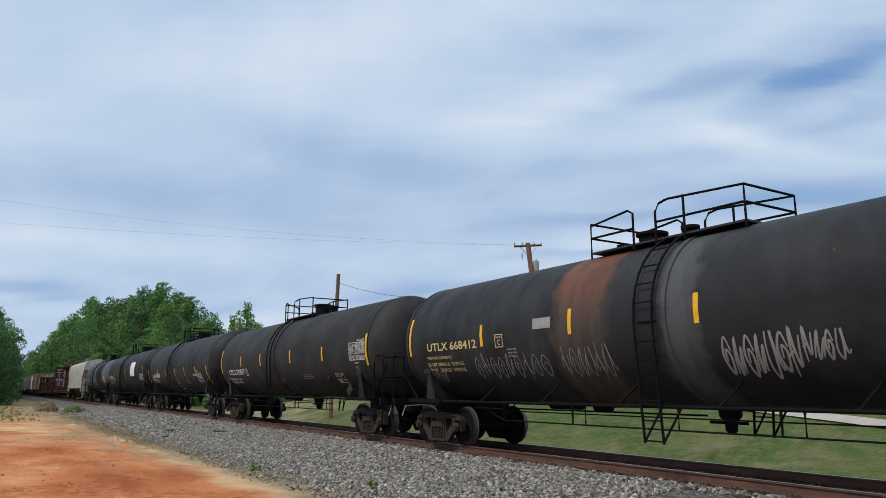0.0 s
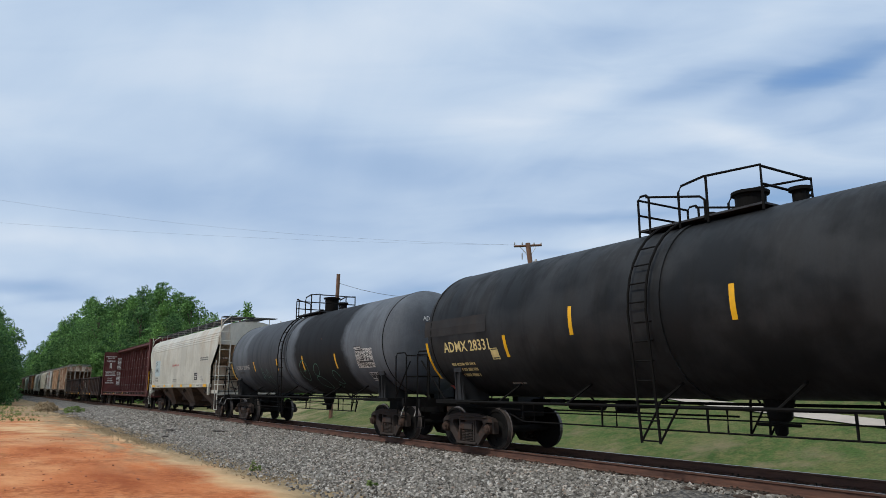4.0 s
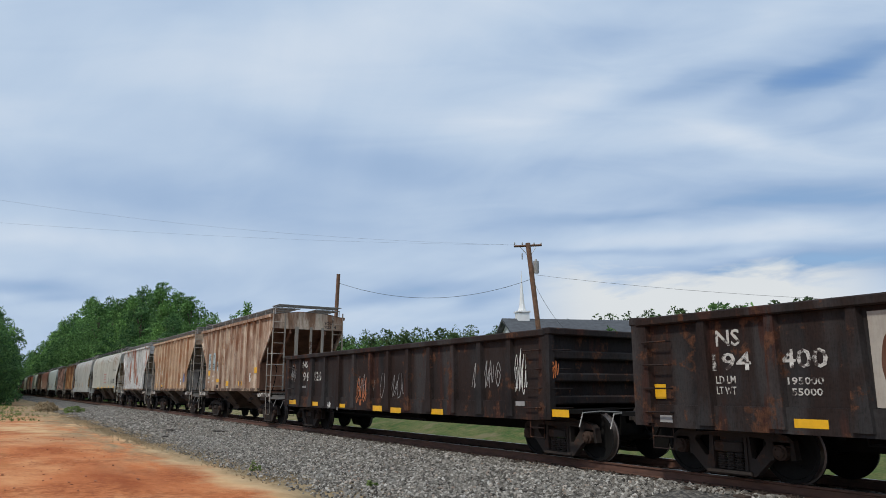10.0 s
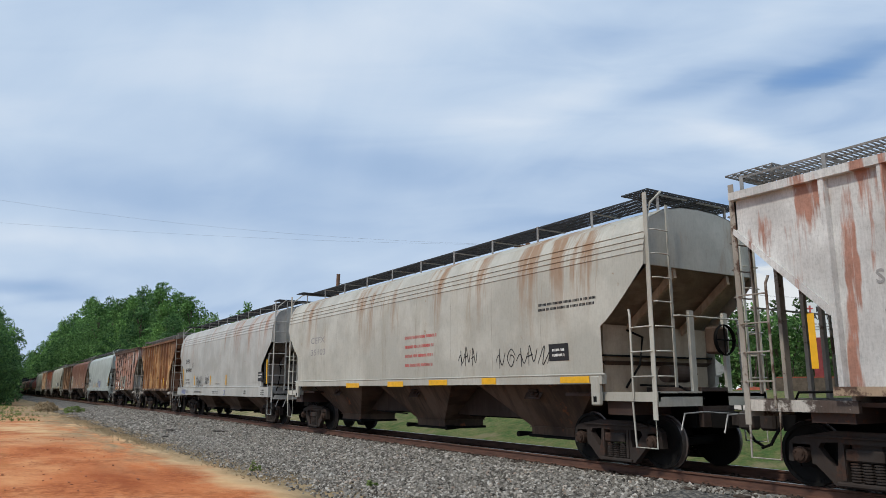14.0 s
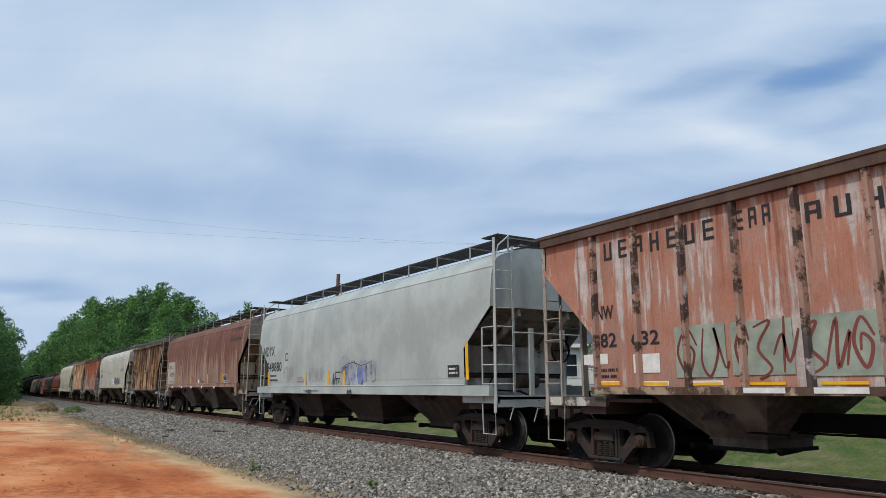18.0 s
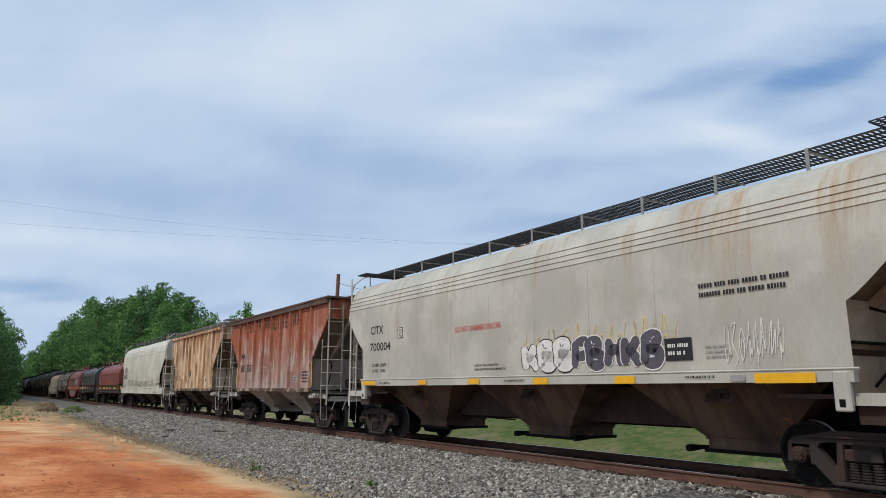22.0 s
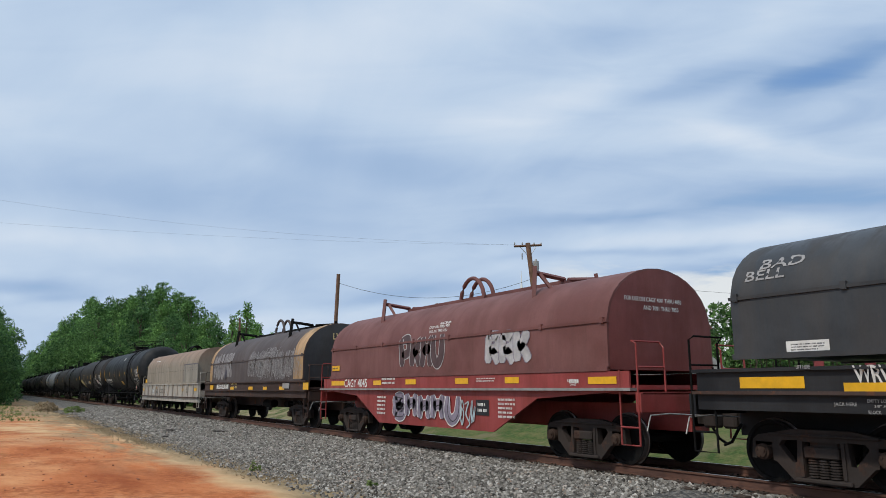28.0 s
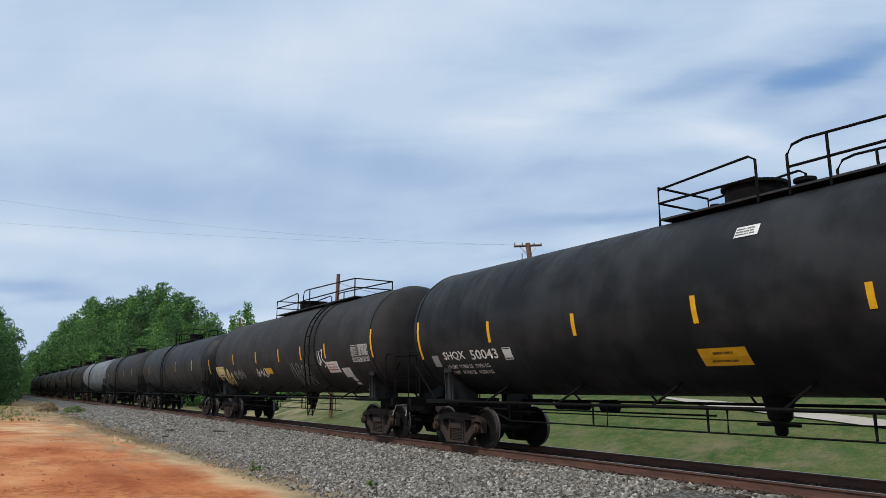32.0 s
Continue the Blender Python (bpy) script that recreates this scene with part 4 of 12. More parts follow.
def make_truck():
    """One two-axle cast truck, at the origin; wheels stand on the rail."""
    t = part("truck", boxes((-0.22, 0.22, -0.98, 0.98, 0.42, 0.66, 0.03), (-0.3, 0.3, -0.2, 0.2, 0.6, 0.74)), "truck", None)
    for s in (-1, 1):
        bm = B()
        # one casting: arched chord over the bearings, slanted legs to the spring seat, a window in each shoulder
        half = [(0.0, 0.80), (0.42, 0.80), (0.78, 0.735), (0.98, 0.70), (1.07, 0.63), (1.10, 0.36), (1.02, 0.35), (1.01, 0.555), (0.765, 0.555), (0.75, 0.34), (0.70, 0.33), (0.44, 0.075), (0.0, 0.06)]
        loops = [half + [(-x, z) for x, z in half[-2:0:-1]], [(-0.27, 0.14), (0.27, 0.14), (0.27, 0.63), (-0.27, 0.63)]]
        loops += [[(k * 0.36, 0.65), (k * 0.60, 0.635), (k * 0.645, 0.57), (k * 0.45, 0.33), (k * 0.385, 0.34)] for k in (-1, 1)]
        edges = []
        for lp in loops:
            vs = [bm.verts.new((x, s * 0.90, z)) for x, z in lp]
            edges += [bm.edges.new((p, q)) for p, q in zip(vs, vs[1:] + vs[:1])]
        bmesh.ops.triangle_fill(bm, use_beauty=True, edges=edges)
        out = bmesh.ops.extrude_face_region(bm, geom=bm.faces[:])
        bmesh.ops.translate(bm, verts=[v for v in out["geom"] if isinstance(v, bmesh.types.BMVert)], vec=(0, s * 0.13, 0))
        bmesh.ops.recalc_face_normals(bm, faces=bm.faces)
        # raised ribs along the chord and the seat
        box(bm, -0.80, 0.80, min(s * 1.02, s * 1.07), max(s * 1.02, s * 1.07), 0.70, 0.735, 0.01)
        box(bm, -0.40, 0.40, min(s * 1.02, s * 1.09), max(s * 1.02, s * 1.09), 0.075, 0.135, 0.015)
        for k in (-1, 1):
            box(bm, k * 0.30 - 0.025, k * 0.30 + 0.025, min(s * 1.02, s * 1.055), max(s * 1.02, s * 1.055), 0.15, 0.64)
        bmesh.ops.recalc_face_normals(bm, faces=bm.faces)
        part("side_frame", bm, "truck", t)
        for i in range(3):
            prof = [(0.14, 0.03)]
            for j in range(7):
                z = 0.145 + j * 0.037
                prof += [(z, 0.058), (z + 0.009, 0.079), (z + 0.022, 0.079), (z + 0.031, 0.058)]
            part("spring", lathe(B(), prof, "z", (-0.155 + 0.155 * i, s * 0.99, 0), 10), "truck", t)
        part("bolster_end", box(B(), -0.25, 0.25, s * 0.98 - 0.10, s * 0.98 + 0.07, 0.41, 0.57, 0.02), "truck", t)
        for k in (-1, 1):
            bm = B()
            lathe(bm, [(s * 0.98, 0.12), (s * 1.09, 0.115), (s * 1.10, 0.09), (s * 1.13, 0.085), (s * 1.14, 0.045)], "y", (k * BASE, 0, WHEEL_R), 14)
            for q in range(3):
                a = q * 2.094 + 0.3
                lathe(bm, [(s * 1.13, 0.018), (s * 1.155, 0.018)], "y", (k * BASE + 0.062 * math.cos(a), 0, WHEEL_R + 0.062 * math.sin(a)), 6)
            box(bm, k * BASE - 0.13, k * BASE + 0.13, min(s * 0.90, s * 1.03), max(s * 0.90, s * 1.03), 0.53, 0.60)
            part("bearing_cap", bm, "cap", t)
    for k in (-1, 1):
        bm = B()
        for s in (-1, 1):
            lathe(bm, [(s * 0.685, 0.05), (s * 0.685, 0.485), (s * 0.715, 0.485), (s * 0.725, WHEEL_R), (s * 0.82, WHEEL_R - 0.004), (s * 0.825, 0.40), (s * 0.80, 0.385), (s * 0.765, 0.2), (s * 0.80, 0.11), (s * 0.82, 0.09), (s * 1.02, 0.08)], "y", (0, 0, 0), 36)
            # chalked marks and cast lugs on the plate
            for q in range(3):
                a = q * 2.1 + 0.4
                box(bm, math.cos(a) * 0.28 - 0.035, math.cos(a) * 0.28 + 0.035, s * 0.772, s * 0.79, math.sin(a) * 0.28 - 0.035, math.sin(a) * 0.28 + 0.035)
        lathe(bm, [(-0.7, 0.085), (0.7, 0.085)], "y", (0, 0, 0), 12)
        w = part("wheelset", bm, "wheel", t, smooth=False)
        w.data.materials.append(M["tread"])
        for p in w.data.polygons:
            c = p.center
            r = math.hypot(c.x, c.z)
            if r > 0.452 and 0.72 < abs(c.y) < 0.83:
                p.material_index = 1
        w.location = (k * BASE, 0, WHEEL_R)
    return t


TRUCK = make_truck()
TRUCKS = []


def add_trucks(car, half, each=None):
    rear, front = each or (half, half)
    for x in (-rear, front):
        if not TRUCKS:
            t = TRUCK
        else:
            t = copy_thing(TRUCK, pose(0, 0, 0))
        TRUCKS.append(t)
        t.parent = car
        t.location = (x, 0, 0)


def couplers(car, end, z=0.85, material="dark", ends=None):
    for s in (-1, 1):
        end = (ends[0] if s < 0 else ends[1]) if ends else end
        bm = boxes((min(s * (end - 1.2), s * end), max(s * (end - 1.2), s * end), -0.16, 0.16, z - 0.14, z + 0.14))
        part("draft_sill", bm, material, car)
        bm = boxes((min(s * end, s * (end + 0.22)), max(s * end, s * (end + 0.22)), -0.07, 0.07, z - 0.09, z + 0.09),
                   (min(s * (end + 0.16), s * (end + 0.44)), max(s * (end + 0.16), s * (end + 0.44)), -0.15, 0.11, z - 0.15, z + 0.15, 0.04))
        part("coupler", bm, "truck", car)
        bm = tubes(0.025, [(s * (end - 0.05), s * 0.3, z - 0.05), (s * (end + 0.15), s * 0.3, z - 0.35), (s * (end + 0.4), s * 0.16, z - 0.42)])
        part("air_hose", bm, "dark", car)


def cut_levers(car, end, z=0.95):
    for s in (-1, 1):
        bm = tubes(0.014, [(s * (end + 0.08), 0, z - 0.05), (s * (end + 0.08), -s * s * 0.9, z), (s * (end + 0.1), -1.4, z - 0.02), (s * (end + 0.1), -1.5, z - 0.28)])
        part("uncoupling_lever", bm, "galv", car)


def stirrups(car, xs, y=1.5, top=1.0, low=0.42, material="galv", w=0.42):
    for x in xs:
        for s in (-1, 1):
            bm = tubes(0.016, [(x - w / 2, s * y, top), (x - w / 2, s * y, low), (x + w / 2, s * y, low), (x + w / 2, s * y, top)],
                       [(x - w / 2, s * y, (top + low) / 2), (x + w / 2, s * y, (top + low) / 2)])
            part("step", bm, material, car)


def brake_gear(car, x, y=-0.5, z=0.75, r=0.16):
    bm = B()
    lathe(bm, [(x - 0.55, 0.02), (x - 0.5, r), (x + 0.5, r), (x + 0.55, 0.02)], "x", (0, y, z), 14)
    part("air_reservoir", bm, "dark", car)
    part("brake_cylinder", lathe(B(), [(x + 1.1, 0.13), (x + 1.5, 0.13), (x + 1.52, 0.04), (x + 1.9, 0.03)], "x", (0, y * 0.6, z), 14), "dark", car)
    part("brake_rod", tubes(0.02, [(x - 4.0, 0.1, z - 0.12), (x + 4.0, 0.1, z - 0.12)], [(x - 0.8, -0.9, z - 0.1), (x - 3.8, -0.3, z - 0.1)]), "dark", car)

# ---- tank cars ----


def tank_car(name, front, rear, label, body="black", half=8.0, r=1.56, zc=2.74, ladder_x=-1.3, deck=(-2.2, 2.3), dome=(0.1, 0.38, 0.42),
             dome_mat="dark", ring=True, bands=(), marks=(), mark_h=0.55, frame="dark", group="tank cars", hoop=True, shift=(0.0, 0.0), lead=0.0):
    """A black tank on stub sills. front, rear: the couplers' places in the train."""
    c, ln = (front + rear) / 2, front - rear
    car = thing(name, (c, 0, 0), label, "tank car", group)
    end = ln / 2 - 0.45
    side = lambda z: -math.sqrt(max(0.02, r * r - (z - zc) ** 2))
    prof = [(-half - 0.62, 0.02)]
    for a in (80, 65, 50, 35, 20, 8):
        prof.append((-half - 0.62 * math.sin(radians(a)), r * math.cos(radians(a)) ** 0.55))
    prof += [(-half, r), (half + lead, r)]
    prof += [(-p + lead, q) for p, q in prof[-3::-1]]
    part("tank_shell", lathe(B(), prof, "x", (0, 0, zc), 56, False), body, car, smooth=True)
    for x in (-half + 0.02, half + lead - 0.02):
        part("weld_seam", lathe(B(), [(x - 0.03, r - 0.01), (x - 0.02, r + 0.008), (x + 0.02, r + 0.008), (x + 0.03, r - 0.01)], "x", (0, 0, zc), 56, False), "dark", car, smooth=True)
    for x0, x1, mt in bands:
        bm = B()
        rings = []
        for k, xx in enumerate((x0, (x0 * 2 + x1) / 3, (x0 + 2 * x1) / 3, x1)):
            ring = []
            for q in range(96):
                g = 2 * math.pi * q / 96
                w = (0.16 * noise.noise((q * 0.16, x0 * 3 + k, 0.5)) + 0.05 * noise.noise((q * 0.7, x0, k))) if k in (0, 3) else 0
                ring.append(bm.verts.new((xx + w, (r + 0.004) * math.cos(g), zc + (r + 0.004) * math.sin(g))))
            rings.append(ring)
        for p, q in zip(rings, rings[1:]):
            for k in range(96):
                bm.faces.new((p[k], p[(k + 1) % 96], q[(k + 1) % 96], q[k]))
        bmesh.ops.recalc_face_normals(bm, faces=bm.faces)
        part("painted_band", bm, mt, car, "band of different paint round the tank", smooth=True)
    # saddles, sills, running rods
    pad_y = math.sqrt(r * r - (1.82 - zc) ** 2)
    ln_f, ln_r = ln / 2 + shift[0], ln / 2 + shift[1]
    tx = ln / 2 - 2.1
    for s in (-1, 1):
        tx, end = (ln_f if s > 0 else ln_r) - 2.1, (ln_f if s > 0 else ln_r) - 0.45
        bm = boxes((min(s * (end - 2.9), s * end), max(s * (end - 2.9), s * end), -0.32, 0.32, 0.74, 1.04))
        box(bm, min(s * end, s * (end - 0.1)), max(s * end, s * (end - 0.1)), -1.45, 1.45, 0.92, 1.12)
        part("stub_sill", bm, frame, car)
        for t in (-1, 1):
            bm = B()
            for k, q in ((-1, 0), (1, 0)):
                prism(bm, [(t * 0.45, 1.05), (t * 1.26, 1.05), (t * 1.33, 1.78), (t * 1.20, 1.74), (t * 0.9, 1.5), (t * 0.45, 1.25)], s * tx + k * 0.10 - 0.015, s * tx + k * 0.10 + 0.015, "x")
            prism(bm, [(s * tx - 0.21, 1.06), (s * tx + 0.21, 1.06), (s * tx + 0.07, 1.80), (s * tx - 0.07, 1.80)], t * 1.20, t * 1.25)
            for v in bm.verts:
                if abs(v.co.y) < 1.255 and abs(v.co.y) > 1.195 and v.co.z > 1.75:
                    v.co.y += t * (pad_y - 1.24)
            box(bm, s * tx - 0.16, s * tx + 0.16, min(t * (pad_y - 0.06), t * (pad_y + 0.05)), max(t * (pad_y - 0.06), t * (pad_y + 0.05)), 1.77, 1.88)
            bmesh.ops.recalc_face_normals(bm, faces=bm.faces)
            part("saddle", bm, "black" if frame == "dark" else frame, car)
            part("end_platform", boxes((s * tx - 0.75, s * tx + 0.75, min(t * 0.95, t * 1.46), max(t * 0.95, t * 1.46), 1.03, 1.12)), frame, car)
        for t in (-1, 1):
            x0, x1 = s * (end + 0.08), s * (end - 0.5)
            bm = tubes(0.021, [(x0, t * 1.42, 0.55), (x0, t * 1.42, 2.26), (x0 - s * 0.08, t * 1.42, 2.34), (x1 + s * 0.08, t * 1.42, 2.34), (x1, t * 1.42, 2.26), (x1, t * 1.42, 1.1)],
                       [(x0, t * 1.42, 2.26), (x0, t * 0.75, 2.26), (x0, t * 0.75, 1.1)], [(x0, t * 1.42, 1.7), (x0, t * 0.75, 1.7)], [(x0, t * 1.3, 2.1), (x0 - s * 1.0, t * 1.2, 1.12)])
            part("end_handrail", bm, frame, car)
            bm = tubes(0.017, [(x0, t * 1.45, 1.0), (x0, t * 1.45, 0.40), (x0 - s * 0.42, t * 1.45, 0.40), (x0 - s * 0.42, t * 1.45, 1.0)], [(x0, t * 1.45, 0.68), (x0 - s * 0.42, t * 1.45, 0.68)])
            part("step", bm, frame, car)
    tx, end = min(ln_f, ln_r) - 2.1, ln / 2 - 0.45
    for t in (-1, 1):
        rod = tx - 0.2
        part("running_rod", tubes(0.034, [(-rod, t * 1.45, 1.08), (rod, t * 1.45, 1.08)]), frame, car)
        n = 6
        for i in range(n):
            x = -rod + 1.6 + (2 * rod - 3.2) * i / (n - 1)
            part("rod_bracket", tubes(0.024, [(x, t * 1.45, 1.08), (x + 0.15, t * math.sqrt(max(0.1, r * r - (1.47 - zc) ** 2)), 1.47)]), frame, car)
    # under-slung ladder loops, outlet valve
    lo, n = tx - 2.0, int((2 * tx - 4.6) / 2.3)
    for i in range(n + 1):
        x = -lo + 0.5 + (2 * lo - 1.4) * i / n
        part("under_frame_loop", tubes(0.022, [(x, -1.3, 1.07), (x, -1.3, 0.70), (x + 0.36, -1.3, 0.70), (x + 0.36, -1.3, 1.07)]), frame, car)
    part("under_rail", tubes(0.016, [(-lo, -1.3, 0.86), (-lo + 0.5, -1.3, 0.70), (lo, -1.3, 0.70)]), frame, car)
    part("under_rail", tubes(0.013, [(-lo + 0.5, -1.3, 0.90), (lo, -1.3, 0.90)]), frame, car)
    bm = lathe(B(), [(0.60, 0.05), (0.66, 0.10), (0.82, 0.11), (0.9, 0.19), (1.0, 0.2), (1.25, 0.26)], "z", (0.2, 0, 0), 12)
    tube(bm, [(-0.15, -0.1, 0.8), (0.6, -0.1, 0.8)], 0.03)
    part("outlet_valve", bm, frame, car)
    # ladder up the side, round the shell
    for t in (-1, 1):
        bm = B()
        arc = [(t * (r + 0.10) * math.cos(a), zc + (r + 0.10) * math.sin(a)) for a in [radians(-52 + i * 10) for i in range(13)]]
        lo = [(t * 1.48, 0.5), (t * 1.5, 1.0)]
        line = lo + [p for p in arc if p[1] > 2.5]
        mid = [p for p in arc if p[1] > 2.5][0]
        line = [(t * 1.5, 0.48), (t * 1.55, 1.1), (t * (r + 0.11), mid[1])] + [p for p in arc if p[1] > 2.5]
        for dx in (-0.2, 0.2):
            tube(bm, [(ladder_x + dx, y, z) for y, z in line], 0.024)
            tube(bm, [(ladder_x + dx, t * 1.5, 0.5), (ladder_x + dx + 0.4, t * 1.46, 1.12)], 0.019)
        z = 0.52
        while z < zc + r * 0.86:
            y = t * 1.5 + (t * 0.05 if z > 1.1 else 0) if z < 2.6 else t * math.sqrt(max(0, (r + 0.10) ** 2 - (z - zc) ** 2))
            tube(bm, [(ladder_x - 0.2, y, z), (ladder_x + 0.2, y, z)], 0.015)
            z += 0.33
        part("side_ladder", bm, frame, car)
    if ring:
        part("ladder_ring", lathe(B(), [(ladder_x + 0.32, r), (ladder_x + 0.32, r + 0.03), (ladder_x + 0.42, r + 0.03), (ladder_x + 0.42, r)], "x", (0, 0, zc), 48, False), body, car)
    # top platform with rails and fittings
    d0, d1 = deck
    zt = zc + r
    for t in (-1, 1):
        part("top_walkway", boxes((d0, d1, min(t * 0.28, t * 0.72), max(t * 0.28, t * 0.72), zt - 0.05, zt - 0.015)), "grate", car)
        y = t * 0.72
        if hoop:
            lines = [[(d0, y, zt - 0.15), (d0, y, zt + 0.58), (d0 + 0.06, y, zt + 0.64), (d0 + 0.2, y, zt + 0.64), (d0 + 0.26, y, zt + 0.58), (d0 + 0.26, y, zt - 0.15)],
                     [(d0 + 0.2, y, zt + 0.6), (d0 + 1.4, y, zt + 0.34), (d0 + 1.5, y, zt + 0.26), (d0 + 1.5, y, zt - 0.1)],
                     [(d0 + 0.95, y, zt - 0.15), (d0 + 0.95, y, zt + 0.52), (d0 + 1.02, y, zt + 0.62), (d0 + 1.5, y, zt + 0.68), (d1, y, zt + 0.6), (d1, y, zt - 0.15)],
                     [(d0 + 1.55, y, zt - 0.15), (d0 + 1.55, y, zt + 0.68)]]
        else:
            g = d0 + (d1 - d0) * 0.32
            lines = [[(d0, y, zt - 0.15), (d0, y, zt + 0.54), (g - 0.12, y, zt + 0.66), (g, y, zt + 0.58), (g, y, zt - 0.15)], [(d0, y, zt + 0.28), (g, y, zt + 0.28)],
                     [(g + 0.55, y, zt - 0.15), (g + 0.55, y, zt + 0.5), (g + 0.65, y, zt + 0.64), (g + 0.85, y, zt + 0.68), (d1, y, zt + 0.58), (d1, y, zt - 0.15)],
                     [(g + 1.2, y, zt - 0.15), (g + 1.2, y, zt + 0.68)], [(g + 0.55, y, zt + 0.3), (d1, y, zt + 0.28)]]
        for ln in lines:
            part("guard_rail", tubes(0.023, ln), frame, car)
    for x in (d0, d1):
        part("cross_rail", tubes(0.022, [(x, -0.72, zt + 0.58), (x, 0.72, zt + 0.58)], [(x, -0.72, zt + 0.28), (x, 0.72, zt + 0.28)]), frame, car)
    dx, dr, dh = dome
    bm = lathe(B(), [(zt - 0.1, dr), (zt + dh - 0.06, dr), (zt + dh - 0.05, dr + 0.06), (zt + dh, dr + 0.06), (zt + dh + 0.03, dr * 0.6)], "z", (dx, 0, 0), 22)
    part("manway", bm, dome_mat, car)
    bm = lathe(B(), [(zt - 0.1, 0.13), (zt + 0.22, 0.13), (zt + 0.24, 0.18), (zt + 0.3, 0.18)], "z", (dx + 0.85, 0.1, 0), 14)
    part("safety_valve", bm, dome_mat, car)
    part("vent_valve", lathe(B(), [(zt - 0.1, 0.09), (zt + 0.18, 0.09)], "z", (dx - 0.75, -0.1, 0), 12), dome_mat, car)
    for x in marks:
        plate(car, x - 0.05, x + 0.05, zc - 0.1 - mark_h / 2, zc - 0.1 + mark_h / 2, "yellow", side, "reflective_mark", "yellow reflective tape")
    couplers(car, end, ends=(ln_r - 0.45, ln_f - 0.45))
    cut_levers(car, end)
    brake_gear(car, -tx + 2.7, 0.35, 1.02, 0.11)
    add_trucks(car, tx, (ln_r - 2.1, ln_f - 2.1))
    return car, side


# ---- covered hoppers ----


def hopper_profile(kind):
    """Half section of a covered hopper, from the sill up to the roof's middle: (y, z)."""
    if kind == "smooth":
        return [(1.58, 1.62), (1.60, 2.2), (1.61, 2.8), (1.60, 3.45), (1.565, 3.90), (1.51, 4.10), (1.52, 4.12), (1.36, 4.34), (1.0, 4.53), (0.5, 4.64), (0.0, 4.67)]
    if kind == "round":
        return [(1.58, 1.62), (1.60, 2.2), (1.61, 2.8), (1.60, 3.36), (1.572, 3.73), (1.586, 3.74), (1.552, 3.845), (1.568, 3.855), (1.53, 3.955), (1.546, 3.965), (1.49, 4.08), (1.506, 4.09), (1.33, 4.38), (1.0, 4.55), (0.5, 4.65), (0.0, 4.67)]
    return [(1.50, 1.36), (1.50, 2.2), (1.50, 3.0), (1.50, 3.8), (1.50, 4.28), (1.46, 4.32), (0.9, 4.42), (0.0, 4.46)]


def hopper_body(car, kind, paint, a, b, zc_a, zc_b, curve=0.0, low=1.625):
    """The side sheets and roof, cut away at the ends over the slope sheets. Returns y for a height."""
    prof = hopper_profile(kind)

    def y_at(z):
        for (y0, z0), (y1, z1) in zip(prof, prof[1:]):
            if z <= z1:
                k = max(0.0, (z - z0) / (z1 - z0)) if z1 > z0 else 0
                return y0 + (y1 - y0) * k
        return 0.0

    def cut(x):
        x = abs(x)
        if x <= b:
            return prof[0][1]
        k = (x - b) / (a - b)
        return zc_b + (zc_a - zc_b) * (k ** (1 + curve) if curve else k)

    xs = [-a + (a - b) * i / 7 for i in range(8)] + [-b + 2 * b * i / 16 for i in range(17)] + [b + (a - b) * i / 7 for i in range(8)]
    bm = B()
    cols = []
    for i, x in enumerate(xs):
        z0 = cut(x) if i not in (7, 24) else (zc_b if i == 7 else prof[0][1])
        if i == 8:
            z0 = prof[0][1]
        if i == 25:
            z0 = zc_b
        col = []
        for (y, z) in prof:
            zz = max(z, z0)
            yy = y_at(zz) if z < z0 else y
            col.append((x, yy, zz))
        cols.append(col)
    grid = [[bm.verts.new((x, -y, z)) for x, y, z in col] + [bm.verts.new((x, y, z)) for x, y, z in col[-2::-1]] for col in cols]
    for c0, c1 in zip(grid, grid[1:]):
        if (c0[0].co - c1[0].co).length < 1e-6 and abs(c0[0].co.x - c1[0].co.x) < 1e-6:
            continue
        for k in range(len(c0) - 1):
            q = [c0[k], c1[k], c1[k + 1], c0[k + 1]]
            try:
                bm.faces.new(q)
            except ValueError:
                pass
    bmesh.ops.remove_doubles(bm, verts=bm.verts, dist=0.0004)
    bmesh.ops.dissolve_degenerate(bm, edges=bm.edges, dist=0.0004)
    bmesh.ops.recalc_face_normals(bm, faces=bm.faces)
    ob = part("side_and_roof_shell", bm, paint, car, smooth=False)
    ob.data.shade_smooth() if kind != "flat" else None
    if kind != "flat":
        ob.data.set_sharp_from_angle(angle=radians(12))
    return lambda z: -1.645 if (z < low and kind != "flat") else -y_at(max(z, prof[0][1]))


